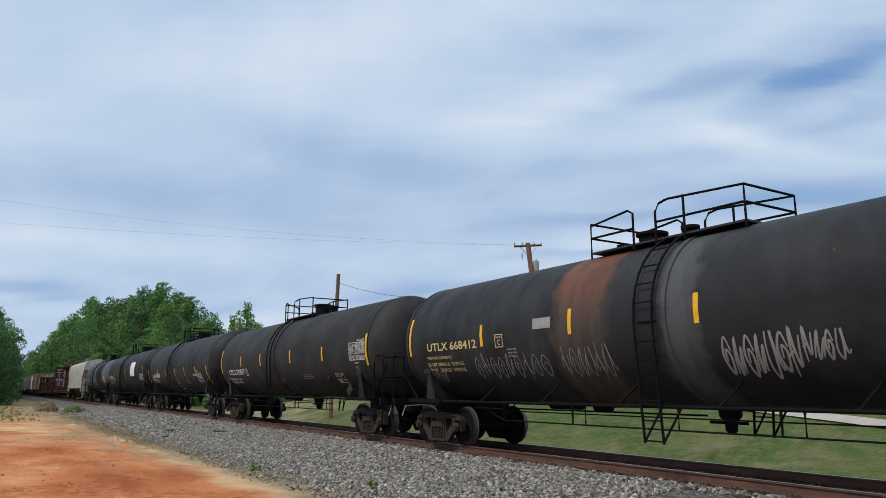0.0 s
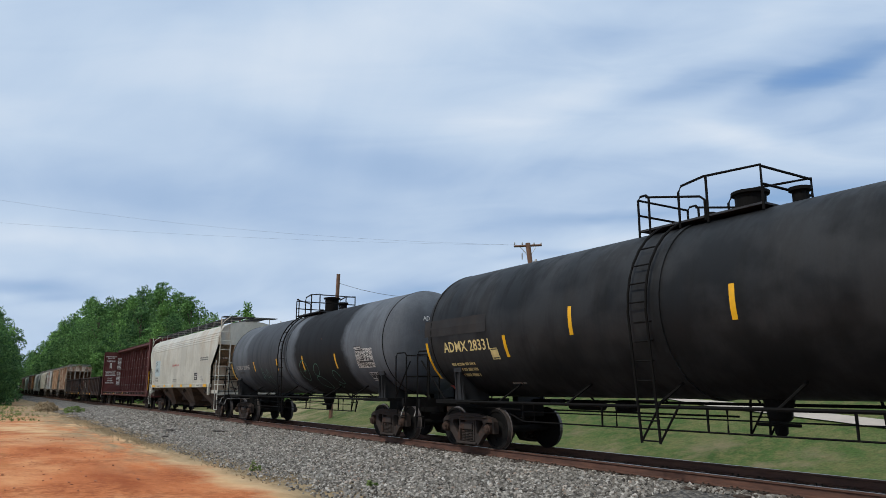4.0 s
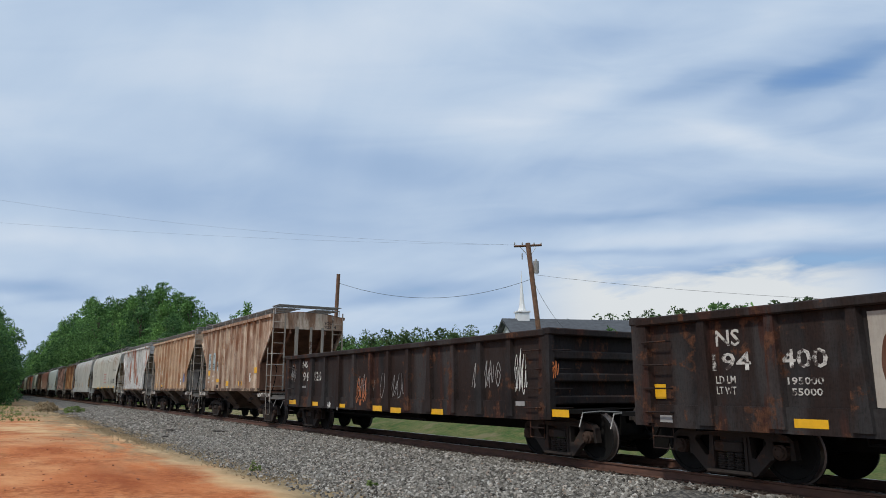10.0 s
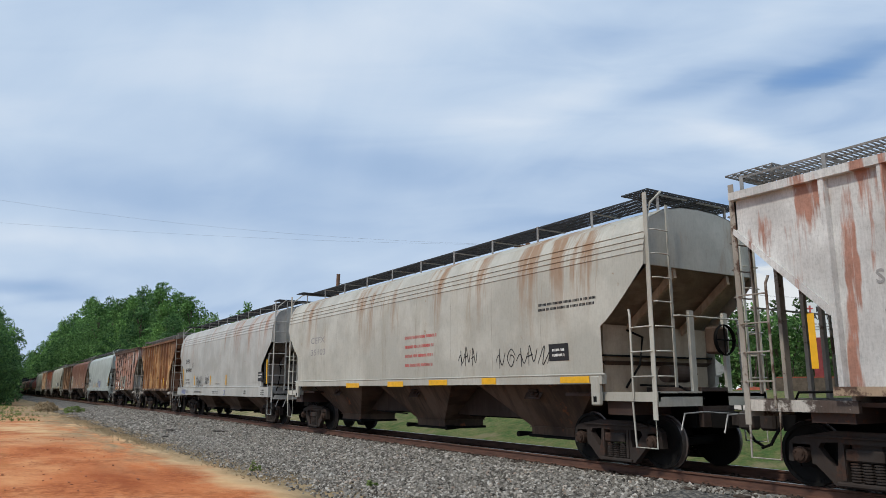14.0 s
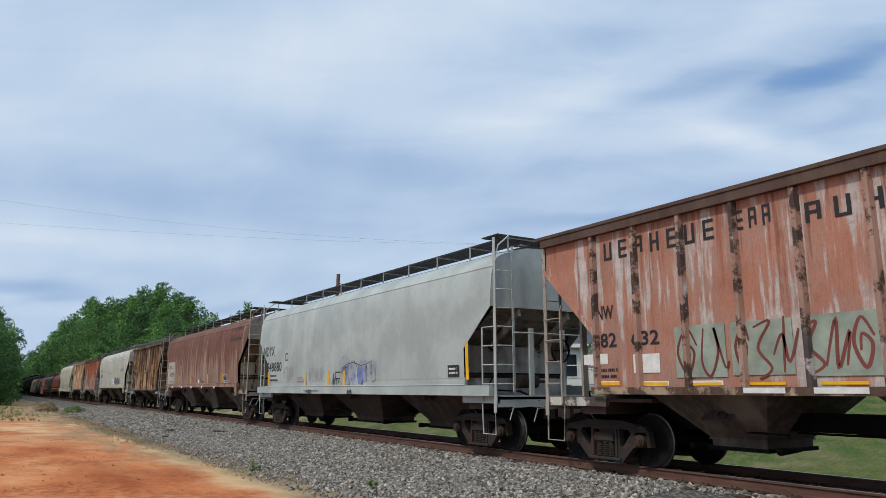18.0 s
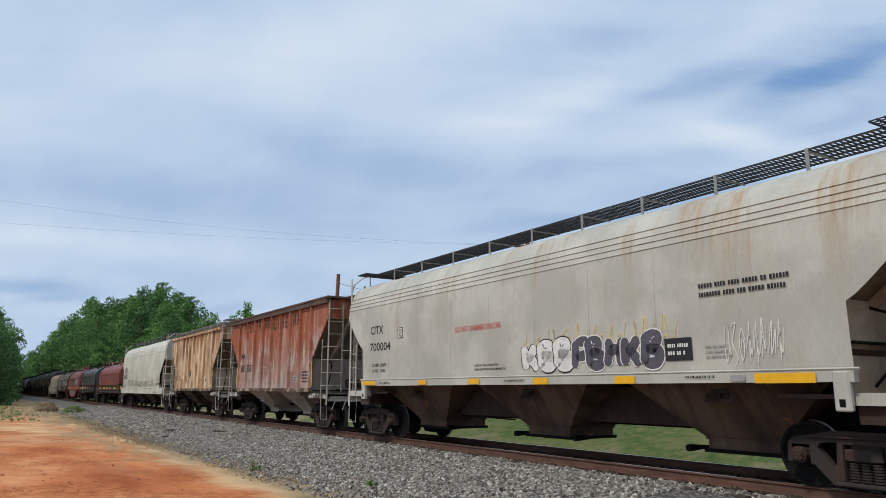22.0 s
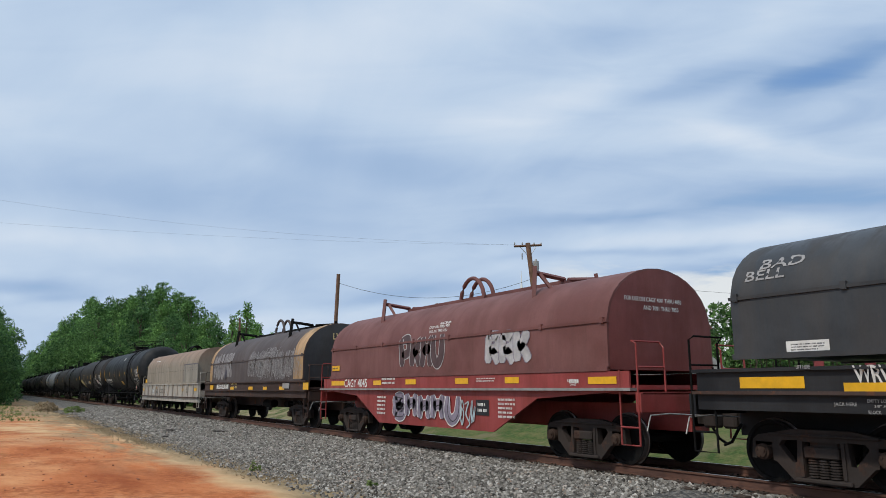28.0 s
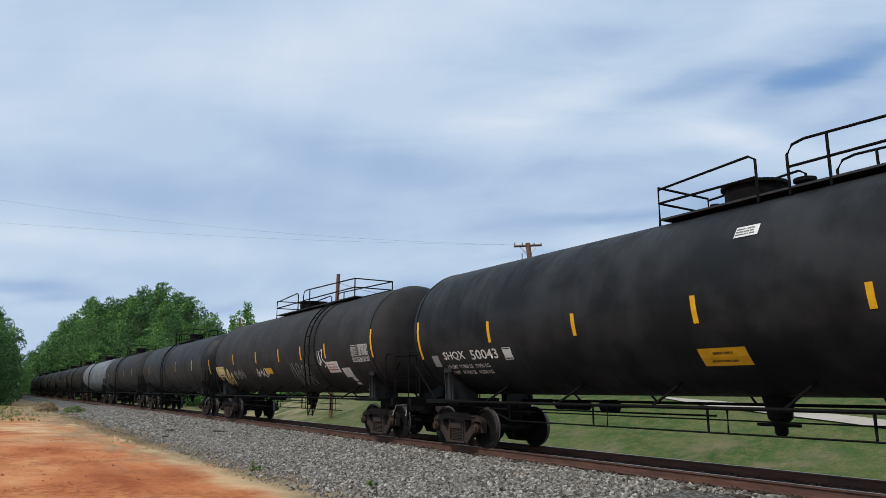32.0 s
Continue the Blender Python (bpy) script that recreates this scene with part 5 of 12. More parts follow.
def roof_walk(car, length, z, mat="grate", post="galv", inner=0.45, outer=0.95, step=1.55, bar=0.075, raised=0.0):
    """Running boards along both roof edges on upright brackets, with cross-boards at the ends."""
    for t in (-1, 1):
        bm = B()
        n = int(length * 2 / bar)
        # grating: long bars and close cross-bars
        rails = 5 if bar < 0.09 else 3
        for k in range(rails):
            y = t * (inner + (outer - inner) * k / (rails - 1))
            box(bm, -length, length, y - 0.006, y + 0.006, z - 0.03, z)
        for i in range(n):
            x = -length + 2 * length * i / n
            box(bm, x, x + bar * 0.3, min(t * inner, t * outer), max(t * inner, t * outer), z - 0.02, z - 0.004)
        part("running_board", bm, mat, car, "open steel grating")
        m = int(length * 2 / step)
        for i in range(m + 1):
            x = -length + 0.05 + (2 * length - 0.1) * i / m
            bm = boxes((x - 0.03, x + 0.03, min(t * outer, t * (outer + 0.012)), max(t * outer, t * (outer + 0.012)), z - 0.36, z + 0.01),
                       (x - 0.02, x + 0.02, min(t * inner, t * outer), max(t * inner, t * outer), z - 0.05, z - 0.025))
            part("walk_bracket", bm, post, car)
    zb = z + raised
    for s in (-1, 1):
        bm = B()
        x0, x1 = s * (length - 0.55), s * (length + 0.05 + 2 * raised)
        for k in range(7):
            x = x0 + (x1 - x0) * k / 6
            box(bm, x - 0.008, x + 0.008, -1.35, 1.35, zb - 0.03, zb)
        for k in range(30):
            y = -1.35 + 2.7 * k / 29
            box(bm, min(x0, x1), max(x0, x1), y - 0.006, y + 0.006, zb - 0.022, zb - 0.006)
        if raised:
            for t in (-1.3, 1.3):
                box(bm, min(x0, x0 + s * 0.04), max(x0, x0 + s * 0.04), t - 0.02, t + 0.02, z - 0.03, zb - 0.02)
        part("cross_board", bm, mat, car, "open steel grating")


def hatches(car, xs, z, mat):
    for x in xs:
        bm = lathe(B(), [(z, 0.32), (z + 0.09, 0.34), (z + 0.12, 0.3), (z + 0.15, 0.05)], "z", (x, 0, 0), 16)
        part("roof_hatch", bm, mat, car)


def bays(car, spans, z0, z1, mat, w_top=1.42, w_low=0.7, gate=0.45, neck=0.12):
    """Discharge hoppers: a wedge of sloped plates between each pair of places, over a short upright neck with its sliding gate."""
    for x0, x1 in spans:
        m = (x0 + x1) / 2
        h = gate
        bm = B()
        rings = [[(x0, -w_top), (x1, -w_top), (x1, w_top), (x0, w_top)], [(m - h, -w_low), (m + h, -w_low), (m + h, w_low), (m - h, w_low)]]
        rings = [[bm.verts.new((x, y, z)) for x, y in rings[k]] for k, z in ((0, z1), (1, z0 + neck), (1, z0))]
        for p, q in zip(rings, rings[1:]):
            for i in range(4):
                bm.faces.new((p[i], q[i], q[(i + 1) % 4], p[(i + 1) % 4]))
        bm.faces.new(rings[-1])
        bmesh.ops.recalc_face_normals(bm, faces=bm.faces)
        bay = part("discharge_bay", bm, mat, car)
        part("neck_flange", boxes((m - h - 0.035, m + h + 0.035, -w_low - 0.035, w_low + 0.035, z0 + neck - 0.012, z0 + neck + 0.012)), mat, bay)
        bm = boxes((m - h - 0.06, m + h + 0.06, -w_low - 0.05, w_low + 0.05, z0 - 0.06, z0))
        for k in (-1, 1):
            tube(bm, [(m + k * (h + 0.05), -w_low + 0.1, z0 - 0.01), (m + k * (h + 0.42), -w_low + 0.1, z0 - 0.01)], 0.022)
            lathe(bm, [(-w_low - 0.16, 0.06), (-w_low - 0.08, 0.06), (-w_low + 0.4, 0.025)], "y", (m + k * (h + 0.30), 0, z0 - 0.01), 8)
        part("outlet_gate", bm, "dark", bay)
        k = 0.55
        y = -(w_low + (w_top - w_low) * k)
        zz = z0 + neck + (z1 - z0 - neck) * k
        bm = boxes((-0.27, 0.27, -0.012, 0.0, -0.15, 0.15, 0.005), (-0.16, 0.16, -0.03, -0.01, -0.10, 0.10))
        tube(bm, [(-0.15, -0.06, 0.02), (0.15, -0.06, 0.02)], 0.035)
        box(bm, -0.05, 0.05, -0.08, -0.02, -0.09, 0.09)
        tilt = Matrix.Rotation(-math.atan2(w_top - w_low, z1 - z0 - neck), 4, "X")
        bmesh.ops.transform(bm, matrix=Matrix.Translation((m, y - 0.01, zz)) @ tilt, verts=bm.verts)
        part("vibrator_bracket", bm, "bay_dark" if mat != "bay_pale" else mat, bay)


def hopper_end(car, a, b, end, zc_a, sill_z, slope_mat, post_mat, w=1.45, in_low=1.5, z_low=1.5, brake=True, kind="round", walk_z=4.9, paint=None):
    """Slope sheets, corner posts, ladders, platform and brake gear at both ends."""
    for s in (-1, 1):
        # the slope sheet falls from the end's head down under the body
        bm = B()
        t = 0.02
        x0, z0, x1, z1 = s * (a - 0.03), zc_a + 0.02, s * (b - in_low), z_low
        bm.faces.new([bm.verts.new(p) for p in ((x0, -w, z0), (x0, w, z0), (x1, w, z1), (x1, -w, z1))])
        bmesh.ops.solidify(bm, geom=bm.faces[:], thickness=0.03)
        part("slope_sheet", bm, slope_mat, car)
        # flat head above it
        sec = [p for p in hopper_profile(kind) if p[1] > zc_a]
        y0 = sec[0][0]
        bm = B()
        prism(bm, [(-y0, zc_a)] + [(-y, z - 0.01) for y, z in sec] + [(y, z - 0.01) for y, z in sec[-2::-1]] + [(y0, zc_a)], s * (a - 0.05), s * (a - 0.005), "x")
        bmesh.ops.recalc_face_normals(bm, faces=bm.faces)
        part("end_head", bm, paint or post_mat, car)
        # stiffeners under the slope sheet
        for y in (-0.75, 0.75):
            bm = B()
            prism(bm, [(s * (a - 0.05), zc_a - 0.02), (s * (b - in_low), z_low - 0.02), (s * (b - in_low + 0.05), z_low - 0.16), (s * (a - 0.03), zc_a - 0.18)], y - 0.04, y + 0.04)
            bmesh.ops.recalc_face_normals(bm, faces=bm.faces)
            part("slope_stiffener", bm, slope_mat, car)
        # bolster web and shear plate
        part("bulkhead_web", boxes((min(s * (b - 0.15), s * (b - 0.1)), max(s * (b - 0.15), s * (b - 0.1)), -w, w, sill_z, zc_a + (a - b + 0.12) / (a - b + in_low) * (z_low - zc_a) - 0.02)), slope_mat, car)
        part("shear_plate", boxes((min(s * (b - 1.2), s * end), max(s * (b - 1.2), s * end), -1.42, 1.42, sill_z - 0.06, sill_z)), "frame_dark", car)
        part("draft_housing", boxes((min(s * (b - 1.7), s * (end - 0.1)), max(s * (b - 1.7), s * (end - 0.1)), -0.42, 0.42, 0.70, sill_z - 0.06)), "dark", car)
        part("body_bolster", boxes((min(s * (b - 0.1), s * (b + 0.5)), max(s * (b - 0.1), s * (b + 0.5)), -1.4, 1.4, 0.92, sill_z - 0.06)), "frame_dark", car)
        part("end_sill", boxes((min(s * (end - 0.09), s * end), max(s * (end - 0.09), s * end), -1.48, 1.48, sill_z - 0.22, sill_z + 0.03)), post_mat, car)
        for t in (-1, 1):
            part("side_end_sill", boxes((min(s * (b - 0.2), s * end), max(s * (b - 0.2), s * end), min(t * 1.42, t * 1.5), max(t * 1.42, t * 1.5), sill_z - 0.14, sill_z + 0.02)), post_mat if kind != "flat" else "sill_chipped", car)
            xe = s * (end - 0.05)
            # flat-bar corner stile, worn where hands and boots go
            part("corner_stile", box(B(), xe - 0.045, xe + 0.045, t * 1.50 - 0.012, t * 1.50 + 0.012, sill_z - 0.1, walk_z - 0.12, 0.004), post_mat, car)
            lh = 2.75 if kind != "flat" else 3.0
            bm = tubes(0.02, [(xe - s * 0.46, t * 1.52, sill_z - 0.1), (xe - s * 0.46, t * 1.52, lh - 0.12), (xe - s * 0.50, t * 1.50, lh)])
            z = sill_z + 0.28
            while z < lh:
                tube(bm, [(xe - s * 0.46, t * 1.52, z), (xe - s * 0.42, t * 1.56, z), (xe - s * 0.06, t * 1.56, z), (xe, t * 1.51, z)], 0.013, 5)
                z += 0.42
            part("side_ladder", bm, post_mat, car)
            bm = B()
            xl = s * (end + 0.02)
            box(bm, xl - 0.012, xl + 0.012, t * 1.03 - 0.028, t * 1.03 + 0.028, sill_z + 0.1, walk_z - 0.3)
            z = sill_z + 0.28
            while z < walk_z - 0.4:
                tube(bm, [(xl, t * 1.49, z), (xl + s * 0.05, t * 1.45, z), (xl + s * 0.05, t * 1.09, z), (xl, t * 1.04, z)], 0.013, 5)
                z += 0.42
            part("end_ladder", bm, post_mat, car)
            part("step", tubes(0.017, [(xe - s * 0.02, t * 1.5, sill_z - 0.12), (xe, t * 1.5, 0.40), (xe - s * 0.46, t * 1.5, 0.40), (xe - s * 0.50, t * 1.5, sill_z - 0.15)]), post_mat, car)
            part("sill_step_plate", box(B(), xe - 0.05, xe + 0.05, t * 1.51 - 0.01, t * 1.51 + 0.01, 0.86, sill_z - 0.1, 0.004), post_mat, car)
        for y, wd in (((-0.5, 0.07), (0.12, 0.045), (0.62, 0.05)) if kind == "flat" else ((-0.45, 0.06), (0.5, 0.06))):
            part("end_post", boxes((s * (end - 0.08) - 0.03, s * (end - 0.08) + 0.03, y - wd, y + wd, sill_z, zc_a + 0.1 if kind == "flat" else 2.75)), post_mat, car)
        part("cross_rail", tubes(0.016, [(s * (end + 0.03), -1.04, 2.62), (s * (end + 0.12), -0.98, 2.62), (s * (end + 0.12), 0.98, 2.62), (s * (end + 0.03), 1.04, 2.62)]), post_mat, car)
        part("brake_pipe", tubes(0.022, [(s * (b - 0.1), -0.9, sill_z + 0.1), (s * (b + 0.3), -0.95, sill_z + 0.5), (s * (b + 0.35), -0.9, sill_z + 1.0), (s * (b - 0.2), -0.8, sill_z + 1.2)], [(s * (b - 0.45), -0.5, sill_z + 0.15), (s * (end - 0.3), -0.6, sill_z + 0.12), (s * end, -0.3, sill_z - 0.1)]), "dark", car)
    if brake:
        s = 1
        bm = lathe(B(), [(s * (end - 0.02), 0.27), (s * (end + 0.02), 0.29), (s * (end + 0.06), 0.27)], "x", (0, 0.35, 2.25), 20, False)
        tube(bm, [(end + 0.02, 0.35 - 0.28, 2.25), (end + 0.02, 0.35 + 0.28, 2.25)], 0.015)
        tube(bm, [(end + 0.02, 0.35, 1.97), (end + 0.02, 0.35, 2.53)], 0.015)
        part("brake_wheel", bm, "dark", car)
        part("brake_housing", boxes((end - 0.28, end - 0.04, 0.15, 0.55, 2.0, 2.5, 0.04)), "bay", car)
        part("brake_cylinder", lathe(B(), [(-0.3, 0.16), (0.3, 0.16), (0.34, 0.05), (0.6, 0.03)], "y", (b + 0.3, 0, sill_z + 0.35), 16), "bay", car)
        part("air_reservoir", lathe(B(), [(-0.55, 0.02), (-0.5, 0.2), (0.5, 0.2), (0.55, 0.02)], "y", (-b - 0.35, 0, sill_z + 0.35), 16), "bay", car)


def round_hopper(name, front, rear, label, paint, bay_mat="bay", post="same", low_frame=False, stripes=True, group="covered hoppers"):
    """A long covered hopper with smooth bowed sides and three bays."""
    c, ln = (front + rear) / 2, front - rear
    car = thing(name, (c, 0, 0), label, "hopper car", group)
    end = ln / 2 - 0.5
    a, b = end - 0.42, end - 1.5
    pull, end = end, a + 0.07
    post = paint if post == "same" else post
    za, zb = (3.2, 2.3) if low_frame else (3.5, 2.5)
    kind = "smooth" if paint in ("mint", "rust_red") else "round"
    side = hopper_body(car, kind, paint, a, b, za, zb, 0.0 if low_frame else 0.2, 1.455 if low_frame else 1.625)
    # side sill, deep on the newer cars
    z0 = 1.02 if low_frame else 1.46
    if low_frame:
        z0 = 1.22 if low_frame == "thin" else 1.06
        for t in (-1, 1):
            part("sill_web", boxes((-b, b, min(t * 1.5, t * 1.575), max(t * 1.5, t * 1.575), 1.44, 1.64)), paint, car)
    for t in (-1, 1):
        part("side_sill", boxes((-b - 0.02 if not low_frame else -end + 0.1, b + 0.02 if not low_frame else end - 0.1, min(t * 1.52, t * 1.64), max(t * 1.52, t * 1.64), z0, 1.62 if not low_frame else 1.45)), paint, car)
        for x in (-b + 0.15, b - 0.15):
            if not low_frame:
                part("jacking_plate", boxes((x - 0.11, x + 0.11, min(t * 1.56, t * 1.66), max(t * 1.56, t * 1.66), 1.08, 1.60, 0.02)), paint, car)
                part("jacking_slot", boxes((x - 0.04, x + 0.04, min(t * 1.66, t * 1.664), max(t * 1.66, t * 1.664), 1.14, 1.24)), "dark", car)
    for t in (-1, 1):
        zl = 1.46 if low_frame else 1.63
        part("sill_lip", tubes(0.022, [(-b - 0.1, t * 1.632, zl), (b + 0.1, t * 1.632, zl)]), paint, car)
    if stripes:
        n = 9
        for i in range(1, n):
            x = -b + 2 * b * i / n
            plate(car, x - 0.009, x + 0.009, 1.64, 3.6, "seam_stain", side, "weld_seam", lift=0.0016)
    hopper_end(car, a, b, end, za, 1.3 if not low_frame else 1.2, "slope" if not low_frame or paint == "ivory" else "slope_grey", post, kind=kind)
    w = 2 * b / 3
    if low_frame:
        bays(car, [(-b + i * w, -b + (i + 1) * w) for i in range(3)], 0.40, z0 + 0.50, bay_mat, 1.46, 0.55, w * 0.20)
    else:
        bays(car, [(-b + i * w, -b + (i + 1) * w) for i in range(3)], 0.40, z0 + 0.42, bay_mat, 1.48, 0.62, w * 0.14, 0.16)
        part("centre_sill", boxes((-end, end, -0.36, 0.36, 0.72, 1.40)), "bay_dark", car)
    # closes the body from below; its black stands for shade between the bays
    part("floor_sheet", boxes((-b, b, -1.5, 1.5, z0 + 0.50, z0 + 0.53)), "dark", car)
    roof_walk(car, a - 0.1, 4.90, inner=0.15)
    hatches(car, [-a + 1.2 + i * (2 * a - 2.4) / 9 for i in range(10)], 4.62, paint)
    part("roof_end_rail", tubes(0.02, [(a - 0.1, -1.0, 4.88), (a + 0.05, -1.1, 4.85), (a + 0.05, -1.4, 4.6), (a + 0.04, -1.49, 4.3)], [(-a + 0.1, -1.0, 4.88), (-a - 0.05, -1.1, 4.85), (-a - 0.05, -1.4, 4.6), (-a - 0.04, -1.49, 4.3)]), post, car)
    couplers(car, pull)
    cut_levers(car, pull, 1.0)
    brake_gear(car, 0.0, 0.5, 0.8)
    add_trucks(car, ln / 2 - 2.3)
    return car, side, b


def ribbed_hopper(name, front, rear, label, paint, bay_mat="bay_grey", post="post_worn", ribs=11, heavy_roof=False, group="covered hoppers", walk="galv", rib=None):
    """A short two-bay covered hopper with flat sides and outside ribs."""
    c, ln = (front + rear) / 2, front - rear
    car = thing(name, (c, 0, 0), label, "hopper car", group)
    end = ln / 2 - 0.5
    a, b = end - 0.35, end - 1.72
    pull, end = end, a + 0.07
    side = hopper_body(car, "flat", paint, a, b, 3.78 if not heavy_roof else 3.7, 2.4)
    n = ribs
    for i in range(n):
        x = -b + 0.06 + (2 * b - 0.12) * i / (n - 1)
        for t in (-1, 1):
            y0, y1 = t * 1.49, t * 1.59
            bm = B()
            prism(bm, [(x - 0.065, y0), (x - 0.035, y1), (x + 0.035, y1), (x + 0.065, y0)], 1.4, 4.24)
            for v in bm.verts:
                v.co.y, v.co.z = v.co.z, v.co.y
            bmesh.ops.recalc_face_normals(bm, faces=bm.faces)
            part("side_rib", bm, rib or paint, car)
    for t in (-1, 1):
        part("side_sill", boxes((-b - 0.05, b + 0.05, min(t * 1.48, t * 1.6), max(t * 1.48, t * 1.6), 1.28, 1.40)), "sill_rust", car)
        part("top_chord", boxes((-a, a, min(t * 1.46, t * 1.61), max(t * 1.46, t * 1.61), 4.21, 4.33 if not heavy_roof else 4.37)), paint if not heavy_roof else "nw_roof", car)
        # sloping edge flange over the slope sheet
        for s in (-1, 1):
            bm = B()
            prism(bm, [(s * a, 3.78), (s * (a + 0.02), 3.70), (s * (b + 0.02), 2.33), (s * (b - 0.04), 2.42)], min(t * 1.49, t * 1.54), max(t * 1.49, t * 1.54))
            bmesh.ops.recalc_face_normals(bm, faces=bm.faces)
            part("end_flange", bm, paint, car)
    if heavy_roof:
        part("roof_cover", boxes((-a - 0.15, a + 0.15, -1.63, 1.63, 4.37, 4.43), (-a - 0.1, a + 0.1, -0.7, 0.7, 4.43, 4.51)), "nw_roof", car)
        part("running_board", boxes((-a, a, -0.35, -0.1, 4.52, 4.55), (-a, a, 0.1, 0.35, 4.52, 4.55)), "grate", car)
    hopper_end(car, a, b, end, 3.76 if not heavy_roof else 3.68, 1.2, "slope_rust" if paint in ("tan", "tan_dark", "tan_black") else {"nw_b": "slope_pale", "tan_c": "slope"}.get(paint, "slope_grey"), post, in_low=1.3, z_low=1.45, kind="flat", walk_z=4.61 if not heavy_roof else 4.5, paint=paint)
    bays(car, [(-2.95, -0.75), (0.75, 2.95)], 0.45, 1.30, bay_mat, 1.42, 0.62, 0.5)
    # added floor over the bays, black in place of the shade up there
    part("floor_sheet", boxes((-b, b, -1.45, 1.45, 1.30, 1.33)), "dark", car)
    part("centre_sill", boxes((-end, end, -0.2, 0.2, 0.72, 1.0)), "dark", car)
    if not heavy_roof:
        roof_walk(car, a - 0.05, 4.61, mat="grate_mid", post=walk, inner=0.35, outer=1.38, step=1.2, bar=0.07, raised=0.10)
        hatches(car, [-a + 1.0 + i * (2 * a - 2.0) / 5 for i in range(6)], 4.43, paint)
    couplers(car, pull)
    cut_levers(car, pull, 1.0)
    brake_gear(car, 0.0, 0.5, 0.8)
    add_trucks(car, ln / 2 - 2.27)
    return car, (lambda z: -1.605 if z < 1.41 else -1.505), b


# ---- gondolas ----


def gondola(name, front, rear, label, paint="gondola", ribs=14):
    c, ln = (front + rear) / 2, front - rear
    car = thing(name, (c, 0, 0), label, "gondola car", "gondola cars")
    end = ln / 2 - 0.5
    h = end - 0.75
    for t in (-1, 1):
        part("side_sheet", boxes((-h, h, min(t * 1.46, t * 1.5), max(t * 1.46, t * 1.5), 0.8, 2.46)), paint, car)
        part("top_chord", boxes((-h - 0.05, h + 0.05, min(t * 1.40, t * 1.63), max(t * 1.40, t * 1.63), 2.42, 2.56, 0.02)), paint, car)
        part("side_sill", boxes((-h, h, min(t * 1.46, t * 1.56), max(t * 1.46, t * 1.54), 0.76, 1.12)), paint, car)
        bm = B()
        for i in range(int(2 * h / 0.17)):
            x = -h + 0.1 + 0.17 * i
            for z in (0.82, 1.06):
                box(bm, x - 0.014, x + 0.014, min(t * 1.53, t * 1.552), max(t * 1.53, t * 1.552), z - 0.014, z + 0.014)
        tagged(part("sill_rivets", bm, paint, car), kind="stuff")
        for i in range(ribs):
            x = -h + 0.08 + (2 * h - 0.16) * i / (ribs - 1)
            bm = B()
            y = t * 1.49
            lo = [bm.verts.new((x + p, q, 0.82)) for p, q in ((-0.17, y), (0.17, y), (0.13, y + t * 0.12), (-0.13, y + t * 0.12))]
            hi = [bm.verts.new((x + p, q, 2.43)) for p, q in ((-0.10, y), (0.10, y), (0.065, y + t * 0.10), (-0.065, y + t * 0.10))]
            bm.faces.new(lo), bm.faces.new(hi)
            for k in range(4):
                bm.faces.new((lo[k], lo[(k + 1) % 4], hi[(k + 1) % 4], hi[k]))
            bmesh.ops.recalc_face_normals(bm, faces=bm.faces)
            part("side_post", bm, paint, car)
    for s in (-1, 1):
        x0, x1 = s * (h - 0.04), s * h
        part("end_sheet", boxes((min(x0, x1), max(x0, x1), -1.5, 1.5, 0.8, 2.5)), paint, car)
        for z in (1.15, 1.6, 2.05):
            bm = B()
            lo, hi = s * h, s * (h + 0.14)
            box(bm, min(lo, hi), max(lo, hi), -1.48, 1.48, z - 0.09, z + 0.09, 0.03)
            part("end_corrugation", bm, paint, car)
        part("end_cap_beam", boxes((min(s * (h - 0.05), s * (h + 0.2)), max(s * (h - 0.05), s * (h + 0.2)), -1.62, 1.62, 2.44, 2.58, 0.02)), paint, car)
        for t in (-1, 1):
            part("corner_post", boxes((min(s * (h - 0.12), s * (h + 0.16)), max(s * (h - 0.12), s * (h + 0.16)), min(t * 1.46, t * 1.6), max(t * 1.46, t * 1.6), 0.78, 2.44)), paint, car)
            for k in range(4):
                z = 1.0 + k * 0.38
                part("grab_iron", tubes(0.016, [(s * (h - 0.62), t * 1.55, z), (s * (h - 0.62), t * 1.64, z), (s * (h - 0.1), t * 1.64, z), (s * (h - 0.1), t * 1.55, z)]), paint, car)
                part("grab_iron", tubes(0.016, [(s * (h + 0.12), t * 1.5, z), (s * (h + 0.2), t * 1.5, z), (s * (h + 0.2), t * 1.05, z), (s * (h + 0.12), t * 1.05, z)]), paint, car)
        part("end_platform", boxes((min(s * h, s * end), max(s * h, s * end), -1.3, 1.3, 0.9, 0.98)), "dark", car)
    part("floor", boxes((-h, h, -1.47, 1.47, 0.98, 1.05)), paint, car)
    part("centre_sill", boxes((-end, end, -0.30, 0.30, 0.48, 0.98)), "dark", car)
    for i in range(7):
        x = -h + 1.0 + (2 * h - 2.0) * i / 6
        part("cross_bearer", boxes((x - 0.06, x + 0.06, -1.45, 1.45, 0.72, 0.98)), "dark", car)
    stirrups(car, [-h + 0.35, h - 0.35], 1.52, 0.8, 0.42, paint)
    couplers(car, end)
    cut_levers(car, end)
    brake_gear(car, 0.6, -0.7, 0.68)
    part("underslung_pipe", tubes(0.022, [(-4.2, -1.3, 0.66), (2.2, -1.3, 0.60)], [(-4.2, -1.3, 0.66), (-4.2, -1.3, 0.8)], [(-2.0, -1.3, 0.64), (-2.0, -1.3, 0.8)]), "dark", car)
    add_trucks(car, ln / 2 - 2.2)
